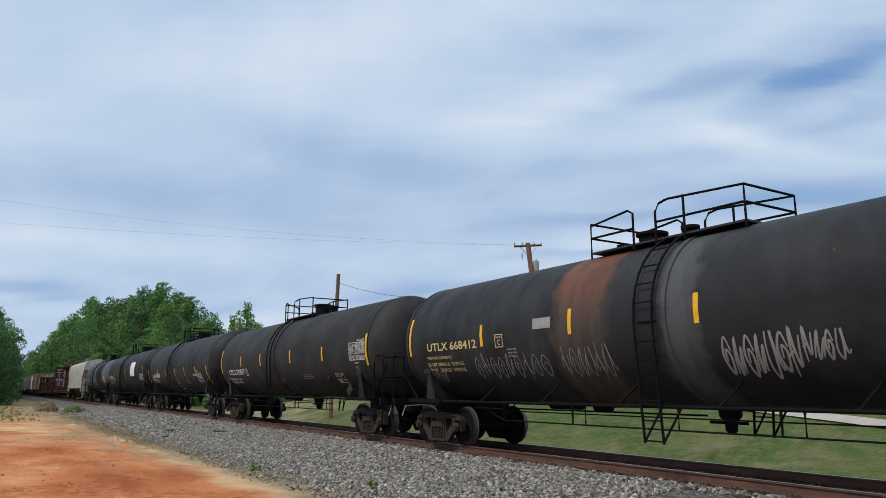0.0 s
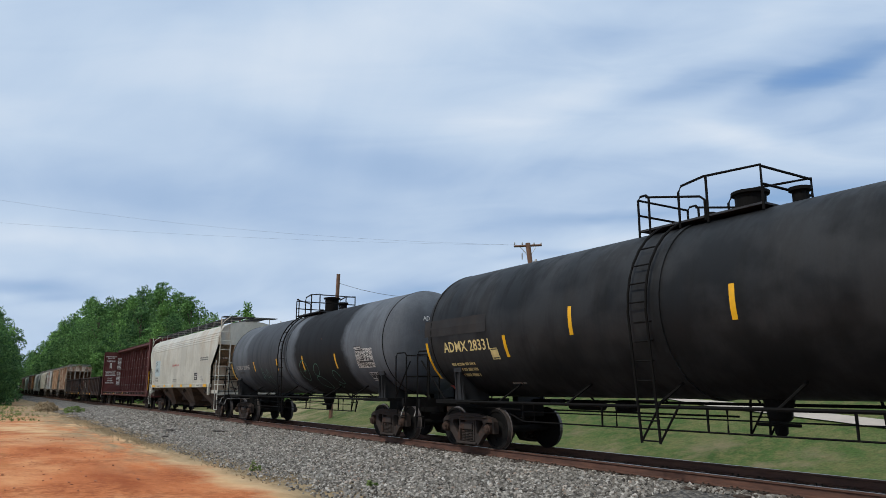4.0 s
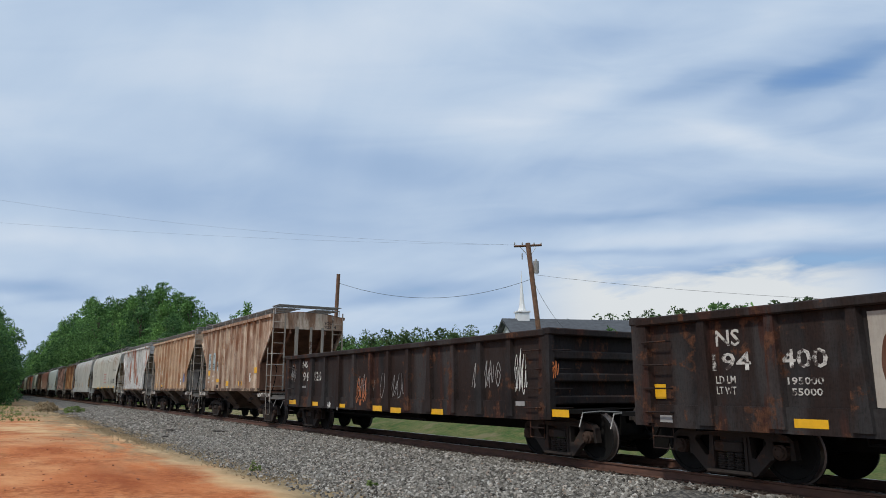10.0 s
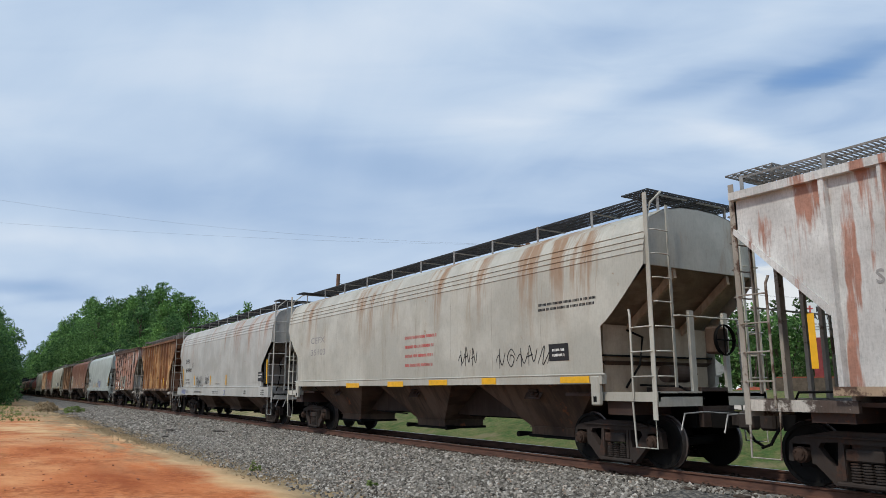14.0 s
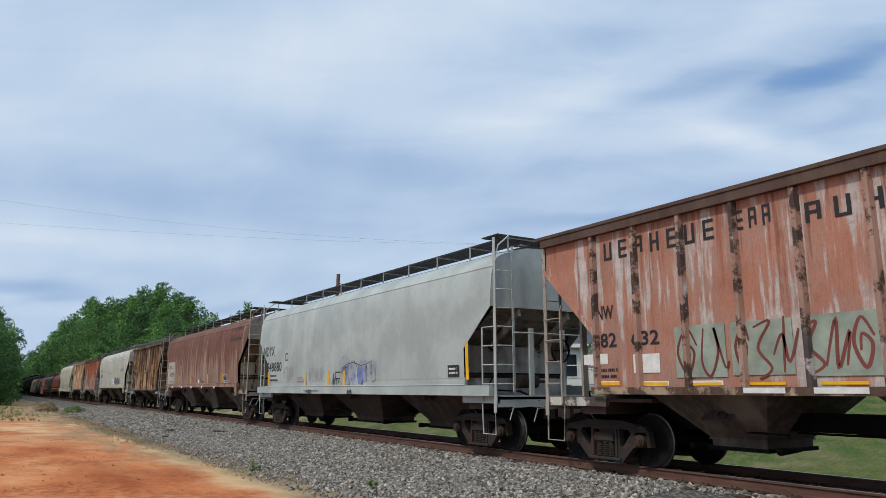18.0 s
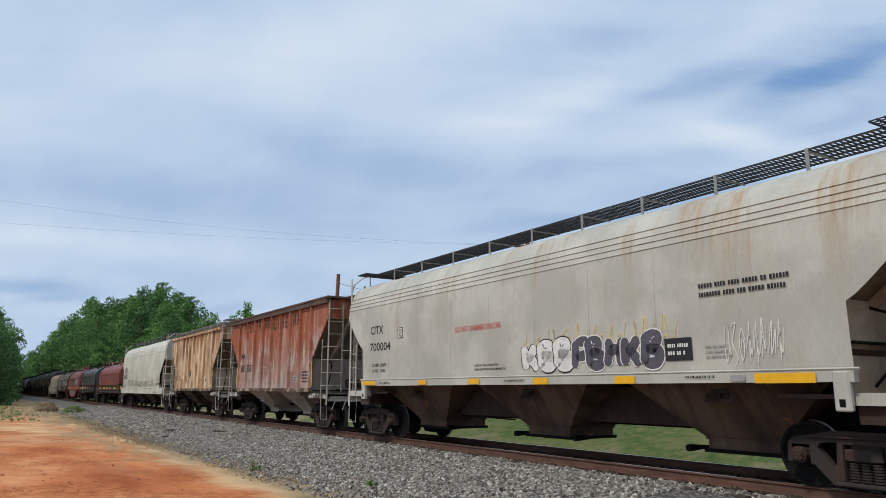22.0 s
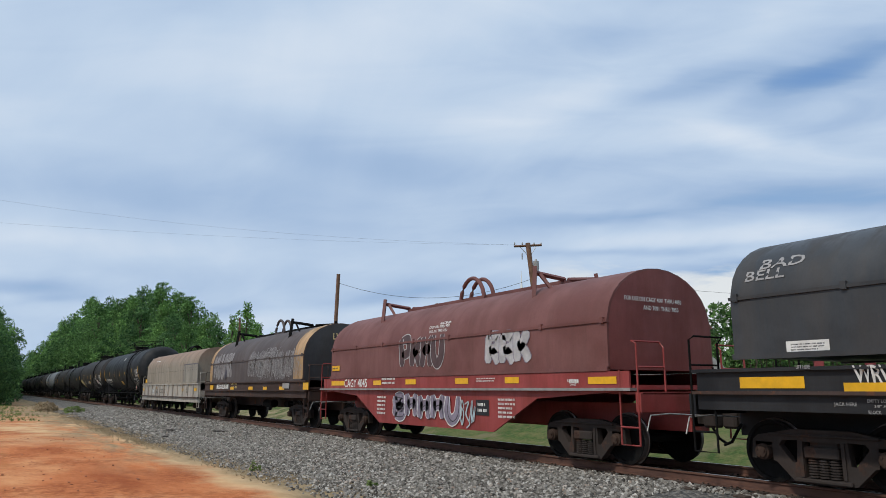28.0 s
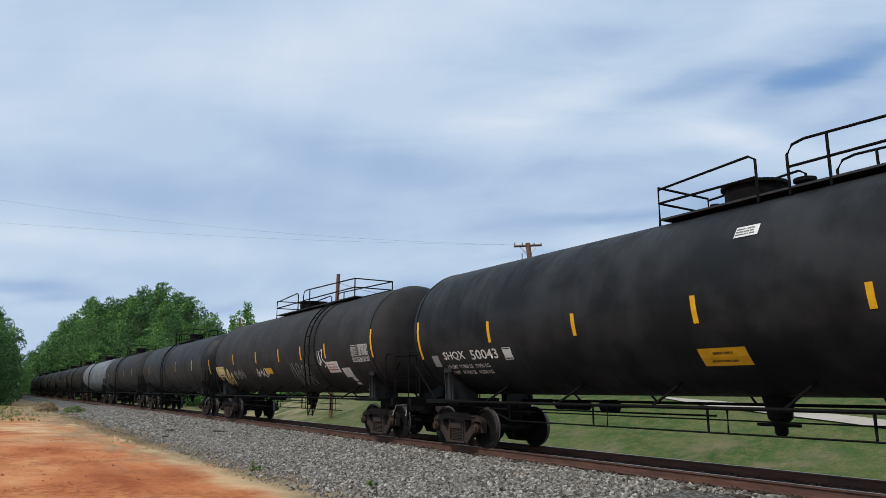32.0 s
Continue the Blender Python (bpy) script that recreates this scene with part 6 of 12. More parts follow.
    return car, (lambda z: -1.556 if z < 1.13 else -1.505), h


# ---- centre-beam flat car ----


def centre_beam(name, front, rear, label):
    c, ln = (front + rear) / 2, front - rear
    car = thing(name, (c, 0, 0), label, "flat car")
    end = ln / 2 - 0.17
    hb = end - 0.40
    for t in (-1, 1):
        bm = B()
        prism(bm, [(t * 1.28, 0.86), (t * 1.40, 0.86), (t * 1.40, 0.90), (t * 1.34, 0.92), (t * 1.34, 1.14), (t * 1.42, 1.15), (t * 1.42, 1.2), (t * 1.28, 1.2)], -end, end, "x")
        bmesh.ops.recalc_face_normals(bm, faces=bm.faces)
        part("side_sill", bm, "oxide", car)
        for i in range(19):
            x = 1.17 * (i - 9) + 0.12
            bm = lathe(B(), [(x - 0.13, 0.02), (x - 0.12, 0.045), (x + 0.12, 0.045), (x + 0.13, 0.02)], "x", (0, t * 1.44, 1.06), 10)
            box(bm, x - 0.16, x - 0.12, min(t * 1.38, t * 1.48), max(t * 1.38, t * 1.48), 0.99, 1.13)
            tube(bm, [(x, t * 1.38, 1.05), (x + 0.05, t * 1.2, 1.22), (x + 0.25, t * 0.5, 2.0)], 0.009, 4)
            part("cable_winch", bm, "truck", car)
    bm = B()
    for t in (-1, 1):
        prism(bm, [(t * 0.25, 1.02), (t * 1.28, 1.08), (t * 1.28, 1.16), (t * 0.25, 1.10)], -end, end, "x")
    bmesh.ops.recalc_face_normals(bm, faces=bm.faces)
    part("deck", bm, "oxide", car)
    part("centre_sill", boxes((-end, end, -0.25, 0.25, 0.55, 1.12)), "dark", car)
    for t in (-1, 1):
        bm = B()
        prism(bm, [(t * 0.06, 4.70), (t * 0.40, 4.78), (t * 0.40, 4.82), (t * 0.36, 4.96), (t * 0.06, 4.98)], -hb, hb, "x")
        bmesh.ops.recalc_face_normals(bm, faces=bm.faces)
        part("top_beam", bm, "oxide", car)
    part("top_plate", boxes((-hb, hb, -0.40, 0.40, 4.96, 4.98)), "oxide", car)
    mid = 0.1
    xs = [mid + 1.17 * (i - 8.5) for i in range(18)]
    for x in xs:
        bm = B()
        # a tapered box column, wide at the foot
        prism(bm, [(-0.17, 1.1), (0.17, 1.1), (0.09, 4.74), (-0.09, 4.74)], x - 0.035, x + 0.035, "x")
        for t in (-1, 1):
            prism(bm, [(t * 0.17, 1.1), (t * 0.188, 1.1), (t * 0.108, 4.74), (t * 0.09, 4.74)], x - 0.065, x + 0.065, "x")
        bmesh.ops.recalc_face_normals(bm, faces=bm.faces)
        p = part("column", bm, "oxide", car)
        bm = B()
        for z in (1.7, 2.4, 3.1, 3.8):
            y = -0.183 + 0.08 * (z - 1.1) / 3.64
            box(bm, x - 0.008, x + 0.008, y - 0.03, y - 0.01, z, z + 0.08)
        part("cable_hooks", bm, "galv", p)
    # braces over two bays each, falling towards the ends from a cross in the middle
    for s in (-1, 1):
        for xa, xb in ((-0.585, 1.755), (1.755, 4.095), (4.095, 6.435), (6.435, 8.775)):
            bm = B()
            p, q = Vector((mid + s * (xa + 0.08), 0, 4.60)), Vector((mid + s * (xb - 0.1), 0, 1.16))
            d = (q - p).normalized()
            w = Vector((-d.z, 0, d.x)) * 0.055
            prism(bm, [(v.x, v.z) for v in (p + w, p - w, q - w, q + w)], -0.056 + 0.005 * s, 0.056 + 0.005 * s)
            # gusset under the top beam
            g = mid + s * xa
            prism(bm, [(g, 4.72), (g + s * 0.32, 4.72), (g + s * 0.36, 4.45), (g + s * 0.12, 4.30), (g, 4.42)], -0.065, 0.065)
            bmesh.ops.recalc_face_normals(bm, faces=bm.faces)
            part("diagonal_brace", bm, "oxide", car)
    for s in (-1, 1):
        x0, x1 = s * hb, s * (hb + 0.45)
        bm = boxes((min(s * (hb), s * (hb + 0.06)), max(s * (hb), s * (hb + 0.06)), -1.48, 1.48, 1.1, 4.82))
        part("bulkhead_sheet", bm, "oxide", car)
        for t in (-1, 1):
            part("bulkhead_wing", boxes((min(x0, x1), max(x0, x1), min(t * 1.42, t * 1.5), max(t * 1.42, t * 1.5), 0.86, 4.82)), "oxide", car)
            bm = boxes((min(s * (hb + 0.05), s * (hb + 0.3)), max(s * (hb + 0.05), s * (hb + 0.3)), min(t * 0.5, t * 0.58), max(t * 0.5, t * 0.58), 1.1, 4.85))
            part("bulkhead_post", bm, "oxide", car)
            part("grab_iron", tubes(0.016, [(s * (hb + 0.46), t * 1.45, 1.3), (s * (hb + 0.52), t * 1.45, 1.3), (s * (hb + 0.52), t * 1.45, 2.6), (s * (hb + 0.46), t * 1.45, 2.6)]), "yellow", car)
        for z in (1.6, 2.2, 2.8, 3.4, 4.0, 4.7):
            part("bulkhead_stiffener", boxes((min(s * (hb + 0.05), s * (hb + 0.22)), max(s * (hb + 0.05), s * (hb + 0.22)), -1.42, 1.42, z - 0.04, z + 0.04)), "oxide", car)
        bm = B()
        ladder_end(bm, s * (hb + 0.5), -1.3, -0.85, 1.1, 4.9, 0.4)
        part("end_ladder", bm, "oxide", car)
        part("end_sill", boxes((min(s * (end - 0.1), s * end), max(s * (end - 0.1), s * end), -1.4, 1.4, 0.8, 1.1)), "oxide", car)
    stirrups(car, [-end + 0.3, end - 0.3], 1.38, 0.88, 0.42, "dark")
    for x in (-4.6, -2.4, 2.2, 5.0):
        part("hanger_loop", tubes(0.025, [(x, -1.3, 0.88), (x + 0.03, -1.3, 0.42), (x + 0.2, -1.3, 0.42), (x + 0.2, -1.3, 0.88)]), "dark", car)
    part("brake_rod", tubes(0.02, [(-9.0, -0.9, 0.55), (6.5, -0.9, 0.5)]), "dark", car)
    couplers(car, ln / 2 - 0.45)
    brake_gear(car, 1.4, -0.6, 0.66)
    add_trucks(car, ln / 2 - 2.25)
    return car, flat_side(-1.345), hb


# ---- coil cars ----


def coil_car(name, front, rear, label, cover, frame, half=6.1, top=3.7, z_cover=1.75, sill=(1.34, 1.62), belly=None, angular=False, end_mat=None, band=None, lifts="both", bands_x=()):
    c, ln = (front + rear) / 2, front - rear
    car = thing(name, (c, 0, 0), label, "coil car", "coil cars")
    end = ln / 2 - 0.5
    # the hood's half section
    if angular:
        seam = z_cover + 1.0
        sec = [(1.46, z_cover), (1.48, seam)] + [(0.55 + 0.93 * math.cos(radians(q)), seam + (top - seam) * math.sin(radians(q))) for q in (12, 24, 36, 48, 60, 72, 90)]
    else:
        seam = z_cover + 0.9
        sec = [(1.47, z_cover), (1.47, seam)] + [(1.45 * math.cos(radians(q)), seam + (top - seam) * math.sin(radians(q))) for q in (6, 18, 30, 42, 54, 66, 78)]

    def y_at(z):
        for (y0, z0), (y1, z1) in zip(sec, sec[1:]):
            if z <= z1:
                return -(y0 + (y1 - y0) * max(0, (z - z0) / (z1 - z0)))
        return -sec[-1][0]

    def y_side(z):
        if z >= z_cover - 0.03:
            return y_at(z)
        return (-1.505 if z > 1.39 or z < 1.34 else -1.605) if belly else (-1.605 if z >= sill[1] else -1.545)

    loop = [(-y, z) for y, z in sec] + ([] if angular else [(0, top)]) + [(y, z) for y, z in sec[::-1]]
    if angular:
        bm = B()
        rings = []
        for x, dz, dy in ((-half, -0.28, 0.94), (-half + 0.28, 0.0, 1), (half - 0.28, 0, 1), (half, -0.0, 0.99)):
            rings.append([bm.verts.new((x, y * dy, z + (dz if z > z_cover + 1.2 else 0))) for y, z in loop])
        for p, q in zip(rings, rings[1:]):
            for k in range(len(loop) - 1):
                bm.faces.new((p[k], q[k], q[k + 1], p[k + 1]))
        bm.faces.new(rings[0]), bm.faces.new(rings[-1][::-1])
    else:
        bm = B()
        prism(bm, loop, -half, half, "x")
    bmesh.ops.recalc_face_normals(bm, faces=bm.faces)
    hood = part("hood", bm, cover, car, "removable steel hood")
    hood.data.shade_smooth()
    hood.data.set_sharp_from_angle(angle=radians(25))
    if end_mat and not angular:
        for x in (-half - 0.006, half + 0.006):
            bm = B()
            bm.faces.new([bm.verts.new((x, y * 0.97, z_cover + (z - z_cover) * 0.985)) for y, z in loop])
            part("hood_end", bm, end_mat, hood)
    if not angular:
        for t in (-1, 1):
            bm = boxes((-half - 0.02, half + 0.02, min(t * 1.455, t * 1.495), max(t * 1.455, t * 1.495), z_cover + 0.86, z_cover + 0.91))
            for i in range(8):
                x = -half + 0.1 + (2 * half - 0.2) * i / 7
                box(bm, x - 0.04, x + 0.04, min(t * 1.45, t * 1.51), max(t * 1.45, t * 1.51), z_cover + 0.84, z_cover + 0.95)
            part("hood_seam", bm, cover, hood)
    for t in (-1, 1):
        part("hood_foot_rail", boxes((-half, half, min(t * 1.44, t * 1.52), max(t * 1.44, t * 1.52), z_cover - 0.03, z_cover + 0.05)), cover, hood)
    if band:
        for x0, x1 in bands_x:
            bm = B()
            a = [bm.verts.new((x0, y * 1.004, z + 0.004)) for y, z in loop]
            b = [bm.verts.new((x1, y * 1.004, z + 0.004)) for y, z in loop]
            for k in range(len(loop) - 1):
                bm.faces.new((a[k], b[k], b[k + 1], a[k + 1]))
            ob = part("hood_band", bm, band, hood, "mustard painted band")
            ob.data.shade_smooth()
    # lifting eye and stacking guides
    lm = cover if lifts != "rust" else "bay"
    if lifts:
        bm = B()
        if angular:
            # a half pipe of plate on four feet
            def hoop(x0, x1, q0, q1):
                n = 14
                rows = [[bm.verts.new((x, rr * math.cos(q0 + (q1 - q0) * i / n), top - 0.08 + 1.3 * rr * math.sin(q0 + (q1 - q0) * i / n))) for i in range(n + 1)] for rr in (0.36, 0.40) for x in (x0, x1)]
                for i in range(n):
                    for p, q in ((0, 1), (2, 3), (0, 2), (1, 3)):
                        bm.faces.new((rows[p][i], rows[p][i + 1], rows[q][i + 1], rows[q][i]))
            hoop(-0.55, -0.42, 0.0, math.pi)
            hoop(0.42, 0.55, 0.0, math.pi)
            hoop(-0.42, 0.42, radians(48), radians(132))
            lm = "dark"
        for y in (-0.16, 0.16) if not angular else ():
            pts = [(-0.55 * math.cos(radians(q)), y, top - 0.06 + 0.66 * math.sin(radians(q))) for q in range(0, 181, 15)]
            tube(bm, pts, 0.055, 8)
        box(bm, -0.62, 0.62, -0.22, 0.22, top - 0.06, top + 0.05)
        part("lifting_eye", bm, lm, hood)
        if not angular:
            part("ridge_beam", boxes((-3.6, 3.6, -0.11, 0.11, top - 0.02, top + 0.10)), "dark" if cover == "coil_brown" else lm, hood)
            for s in (-1, 1):
                for t in (-1, 1):
                    x = s * 3.55
                    bm = B()
                    tube(bm, [(x + 0.12, t * 1.08, top - 0.55), (x, t * 0.92, top + 0.34)], 0.062, 4)
                    tube(bm, [(x, t * 0.90, top + 0.20), (x, t * 0.05, top + 0.12)], 0.055, 4)
                    tube(bm, [(x + 0.02, t * 0.80, top + 0.18), (x + 0.34, t * 0.72, top - 0.22)], 0.05, 4)
                    box(bm, x + 0.03, x + 0.23, t * 1.09 - 0.06, t * 1.09 + 0.06, top - 0.60, top - 0.52)
                    part("stacking_guide", bm, "dark" if cover in ("coil_black", "coil_brown") else cover, hood)
    # frame
    for t in (-1, 1):
        if belly:
            zb, bx, tx2 = belly
            bm = B()
            prism(bm, [(-end + 0.25, sill[0]), (-end + 0.25, z_cover - 0.035), (end - 0.25, z_cover - 0.035), (end - 0.25, sill[0]), (tx2, sill[0] - 0.16), (bx, zb), (-bx, zb), (-tx2, sill[0] - 0.16)], min(t * 1.46, t * 1.50), max(t * 1.46, t * 1.50))
            bmesh.ops.recalc_face_normals(bm, faces=bm.faces)
            part("side_girder", bm, frame, car)
        else:
            part("side_girder", boxes((-end + 0.2, end - 0.2, min(t * 1.42, t * 1.54), max(t * 1.42, t * 1.54), sill[0] - 0.28, sill[1])), frame, car)
        if not belly:
            part("side_sill_ledge", boxes((-end + 0.15, end - 0.15, min(t * 1.46, t * 1.62), max(t * 1.46, t * 1.62), sill[0] - 0.05, sill[0] + 0.0)), "frame_dark", car)
        part("side_sill_top", boxes((-end + 0.15, end - 0.15, min(t * 1.42, t * 1.6), max(t * 1.42, t * 1.6), sill[0 if belly else 1], sill[0 if belly else 1] + 0.05)), frame if not belly else "galv", car)
    part("cradle_floor", boxes((-end + 0.2, end - 0.2, -1.42, 1.42, sill[0] + 0.02, sill[0] + 0.1)), frame, car)
    part("centre_sill", boxes((-end, end, -0.24, 0.24, 0.62, 1.1)), frame, car)
    for s in (-1, 1):
        part("end_sill", boxes((min(s * (end - 0.12), s * end), max(s * (end - 0.12), s * end), -1.5, 1.5, 0.98, 1.3)), frame, car)
        part("end_platform", boxes((min(s * half, s * end), max(s * half, s * end), -1.45, 1.45, 1.28, 1.32)), frame, car)
        for t in (-1, 1):
            xe = s * (end - 0.06)
            part("end_handrail", tubes(0.018, [(xe, t * 1.5, 0.42), (xe, t * 1.5, 2.15), (xe - s * 0.1, t * 1.5, 2.2), (xe - s * 0.1, t * 0.8, 2.2), (xe, t * 0.8, 2.1), (xe, t * 0.8, 1.3)],
                 [(xe, t * 1.5, 1.75), (xe, t * 0.8, 1.75)], [(xe, t * 1.5, 0.42), (xe - s * 0.42, t * 1.5, 0.42), (xe - s * 0.42, t * 1.5, 1.7)], [(xe, t * 1.5, 0.72), (xe - s * 0.42, t * 1.5, 0.72)]), frame if frame != "black" else "dark", car)
    if angular:
        bm = B()
        for i in range(34):
            x = -half + 0.25 + (2 * half - 0.5) * i / 33
            for z in ((z_cover + 0.72,) if i % 8 else (z_cover + 0.15, z_cover + 0.72, z_cover + 1.0)):
                y = y_at(z)
                box(bm, x - 0.014, x + 0.014, y - 0.014, y + 0.01, z - 0.014, z + 0.014)
        tagged(part("bolt_heads", bm, "dark", hood), kind="stuff")
        part("hood_joint", boxes((-half - 0.01, half + 0.01, -1.495, -1.44, z_cover - 0.06, z_cover - 0.03)), "dark", hood)
        for i in range(12):
            x = -half + 0.3 + (2 * half - 0.6) * i / 11
            for t in (-1, 1):
                part("side_rib", boxes((x - 0.04, x + 0.04, min(t * 1.54, t * 1.6), max(t * 1.54, t * 1.6), sill[0], sill[1])), frame, car)
    for i in range(5):
        x = -4.0 + 2.0 * i
        if not belly:
            part("cross_bearer", boxes((x - 0.07, x + 0.07, -1.42, 1.42, sill[0] - 0.3, sill[0] - 0.02)), frame, car)
    couplers(car, end)
    cut_levers(car, end)
    brake_gear(car, 1.0, -0.8 if not belly else 0.3, 0.78)
    add_trucks(car, ln / 2 - 2.25)
    return car, y_side

# ---- the train, from the leading car back; places of the couplers along the train ----
M["nw_roof"] = painted("dark_brown_roof_paint", (0.075, 0.04, 0.03), amount=0.4, grime=0.5, seed=40, rough=0.8)
Q = [0.86, -17.42, -35.53, -53.45, -72.33, -89.89, -108.5, -131.35, -149.27, -166.25, -178.86, -191.7, -204.03, -223.1, -240.54, -252.95, -265.59,
     -283.38, -301.38, -313.72, -331.96, -344.8, -357.18, -374.83, -390.65, -405.07, -419.99, -434.93, -451.88, -471.67, -491.47]
CARS, SIDES = [], []


def ends():
    """Writing on the cars' leading faces."""
    c = CARS[2]
    xe = 8.27
    end_words(c, "GATX 4878", xe + 0.0, -0.55, 3.30, 0.14, "ink_white", 0.95)
    end_bars(c, xe, -0.5, 3.0, 0.85, 0.22, 2, "ink_white", 3)
    c = CARS[1]
    end_words(c, "CTCX 725037", 8.045, -0.42, 3.36, 0.13, "ink_white", 0.95)
    end_words(c, "CAPY  25670 GAL", 8.045, -0.25, 3.14, 0.07, "ink_white", 0.62)
    end_words(c, "CAPY  97200 L", 8.045, -0.23, 3.02, 0.07, "ink_white", 0.56)
    end_bars(c, 8.045, -0.15, 2.15, 0.6, 0.16, 2, "ink_grey", 13)
    c = CARS[4]
    end_words(c, "ADMX 30898", 7.965, -0.55, 3.30, 0.13, "ink_white", 0.9)
    end_bars(c, 7.965, -0.35, 3.05, 0.7, 0.16, 2, "ink_white", 14)
    c, hb = CARS[6], (Q[6] - Q[7]) / 2 - 0.57
    for text, z, h, w in (("LOADING AND UNLOADING", 4.36, 0.10, 0.95), ("INSTRUCTION", 4.2, 0.10, 0.6), ("WARNING", 3.9, 0.15, 0.72), ("AVOID TIPPING ACCIDENT", 2.98, 0.09, 0.95), ("73'-0''", 2.3, 0.12, 0.4), ("BETWEEN", 2.1, 0.12, 0.46), ("BULKHEADS", 1.9, 0.12, 0.7)):
        end_words(c, text, -hb, -0.92 - w / 2, z, h, "ink_white", w)
    end_bars(c, -hb, -1.35, 2.6, 0.9, 0.34, 3, "ink_white", 5)
    part("ladder_mark", boxes((-hb + 0.002, -hb + 0.006, -1.0, -0.97, 3.3, 3.8), (-hb + 0.002, -hb + 0.006, -0.88, -0.85, 3.3, 3.8), *[(-hb + 0.002, -hb + 0.006, -0.97, -0.88, 3.36 + 0.1 * i, 3.39 + 0.1 * i) for i in range(5)]), "ink_white", c)
    end_bars(c, -hb, -0.36, 3.2, 0.34, 1.1, 9, "ink_white", 6)
    end_bars(c, -hb, -0.36, 1.7, 0.34, 1.3, 11, "ink_white", 7)
    end_bars(c, -hb, 0.25, 2.2, 0.6, 2.1, 12, "ink_white", 8)
    c = CARS[9]
    xe = (Q[9] - Q[10]) / 2 - 0.86
    end_plate(c, xe, 0.55, 1.4, 3.78, 4.15, "ink_pale_blue")
    end_words(c, "SOU", xe, 0.7, 3.99, 0.12, "ink_black", 0.35)
    end_words(c, "92314", xe, 0.7, 3.83, 0.12, "ink_black", 0.52)
    c = CARS[5]
    xe = (Q[5] - Q[6]) / 2 - 0.93
    end_bars(c, xe, -0.55, 3.55, 0.6, 0.2, 3, "ink_grey", 9)
    end_plate(c, xe, 0.45, 1.1, 3.6, 4.05, "ink_pale_blue")
    end_words(c, "CEFX", xe, 0.5, 3.86, 0.13, "ink_black", 0.42)
    end_words(c, "398642", xe, 0.5, 3.66, 0.13, "ink_black", 0.5)
    c = CARS[25]
    end_words(c, "FOR USE ON CAGY 4001 THRU 4050", 6.215, -1.0, 3.02, 0.085, "ink_white", 1.6)
    end_words(c, "AND 7001 THRU 7050", 6.215, -0.5, 2.86, 0.085, "ink_white", 1.0)
    c = CARS[28]
    x = 8.52 + 0.605
    end_words(c, "SHQX 50043", x, -0.75, 3.40, 0.13, "ink_white", 0.95)
    end_words(c, "CAPY 33600 GAL", x, -0.6, 3.22, 0.06, "ink_white", 0.62)
    for seed, y0, z0, w, h in ((1, -1.0, 2.85, 0.45, 0.4), (2, -0.5, 2.95, 0.4, 0.3), (3, -0.95, 2.5, 0.6, 0.25)):
        bm = B()
        for stroke in GLYPHS["acf"[seed - 1]]:
            ribbon(bm, [(y0 + w * p, z0 + h * q) for p, q in stroke], lambda f: 0.022, flat_side(0), 0)
        for v in bm.verts:
            v.co = (x - 0.03 * (abs(v.co.x) + abs(v.co.z - 2.86)) ** 2 + 0.01, v.co.x, v.co.z)
        part("sprayed_mark", bm, "ink_lime", c, "yellow-green sprayed mark")
    c = CARS[26]
    end_words(c, "LW", 6.235, -0.35, 3.15, 0.24, "ink_cream", 0.42)
    c = CARS[27]
    end_words(c, "ATW 54000-54249", 7.1, -0.6, 3.22, 0.12, "ink_black", 1.3)
    end_plate(c, 7.1, -0.25, 0.2, 3.0, 3.16, "yellow")


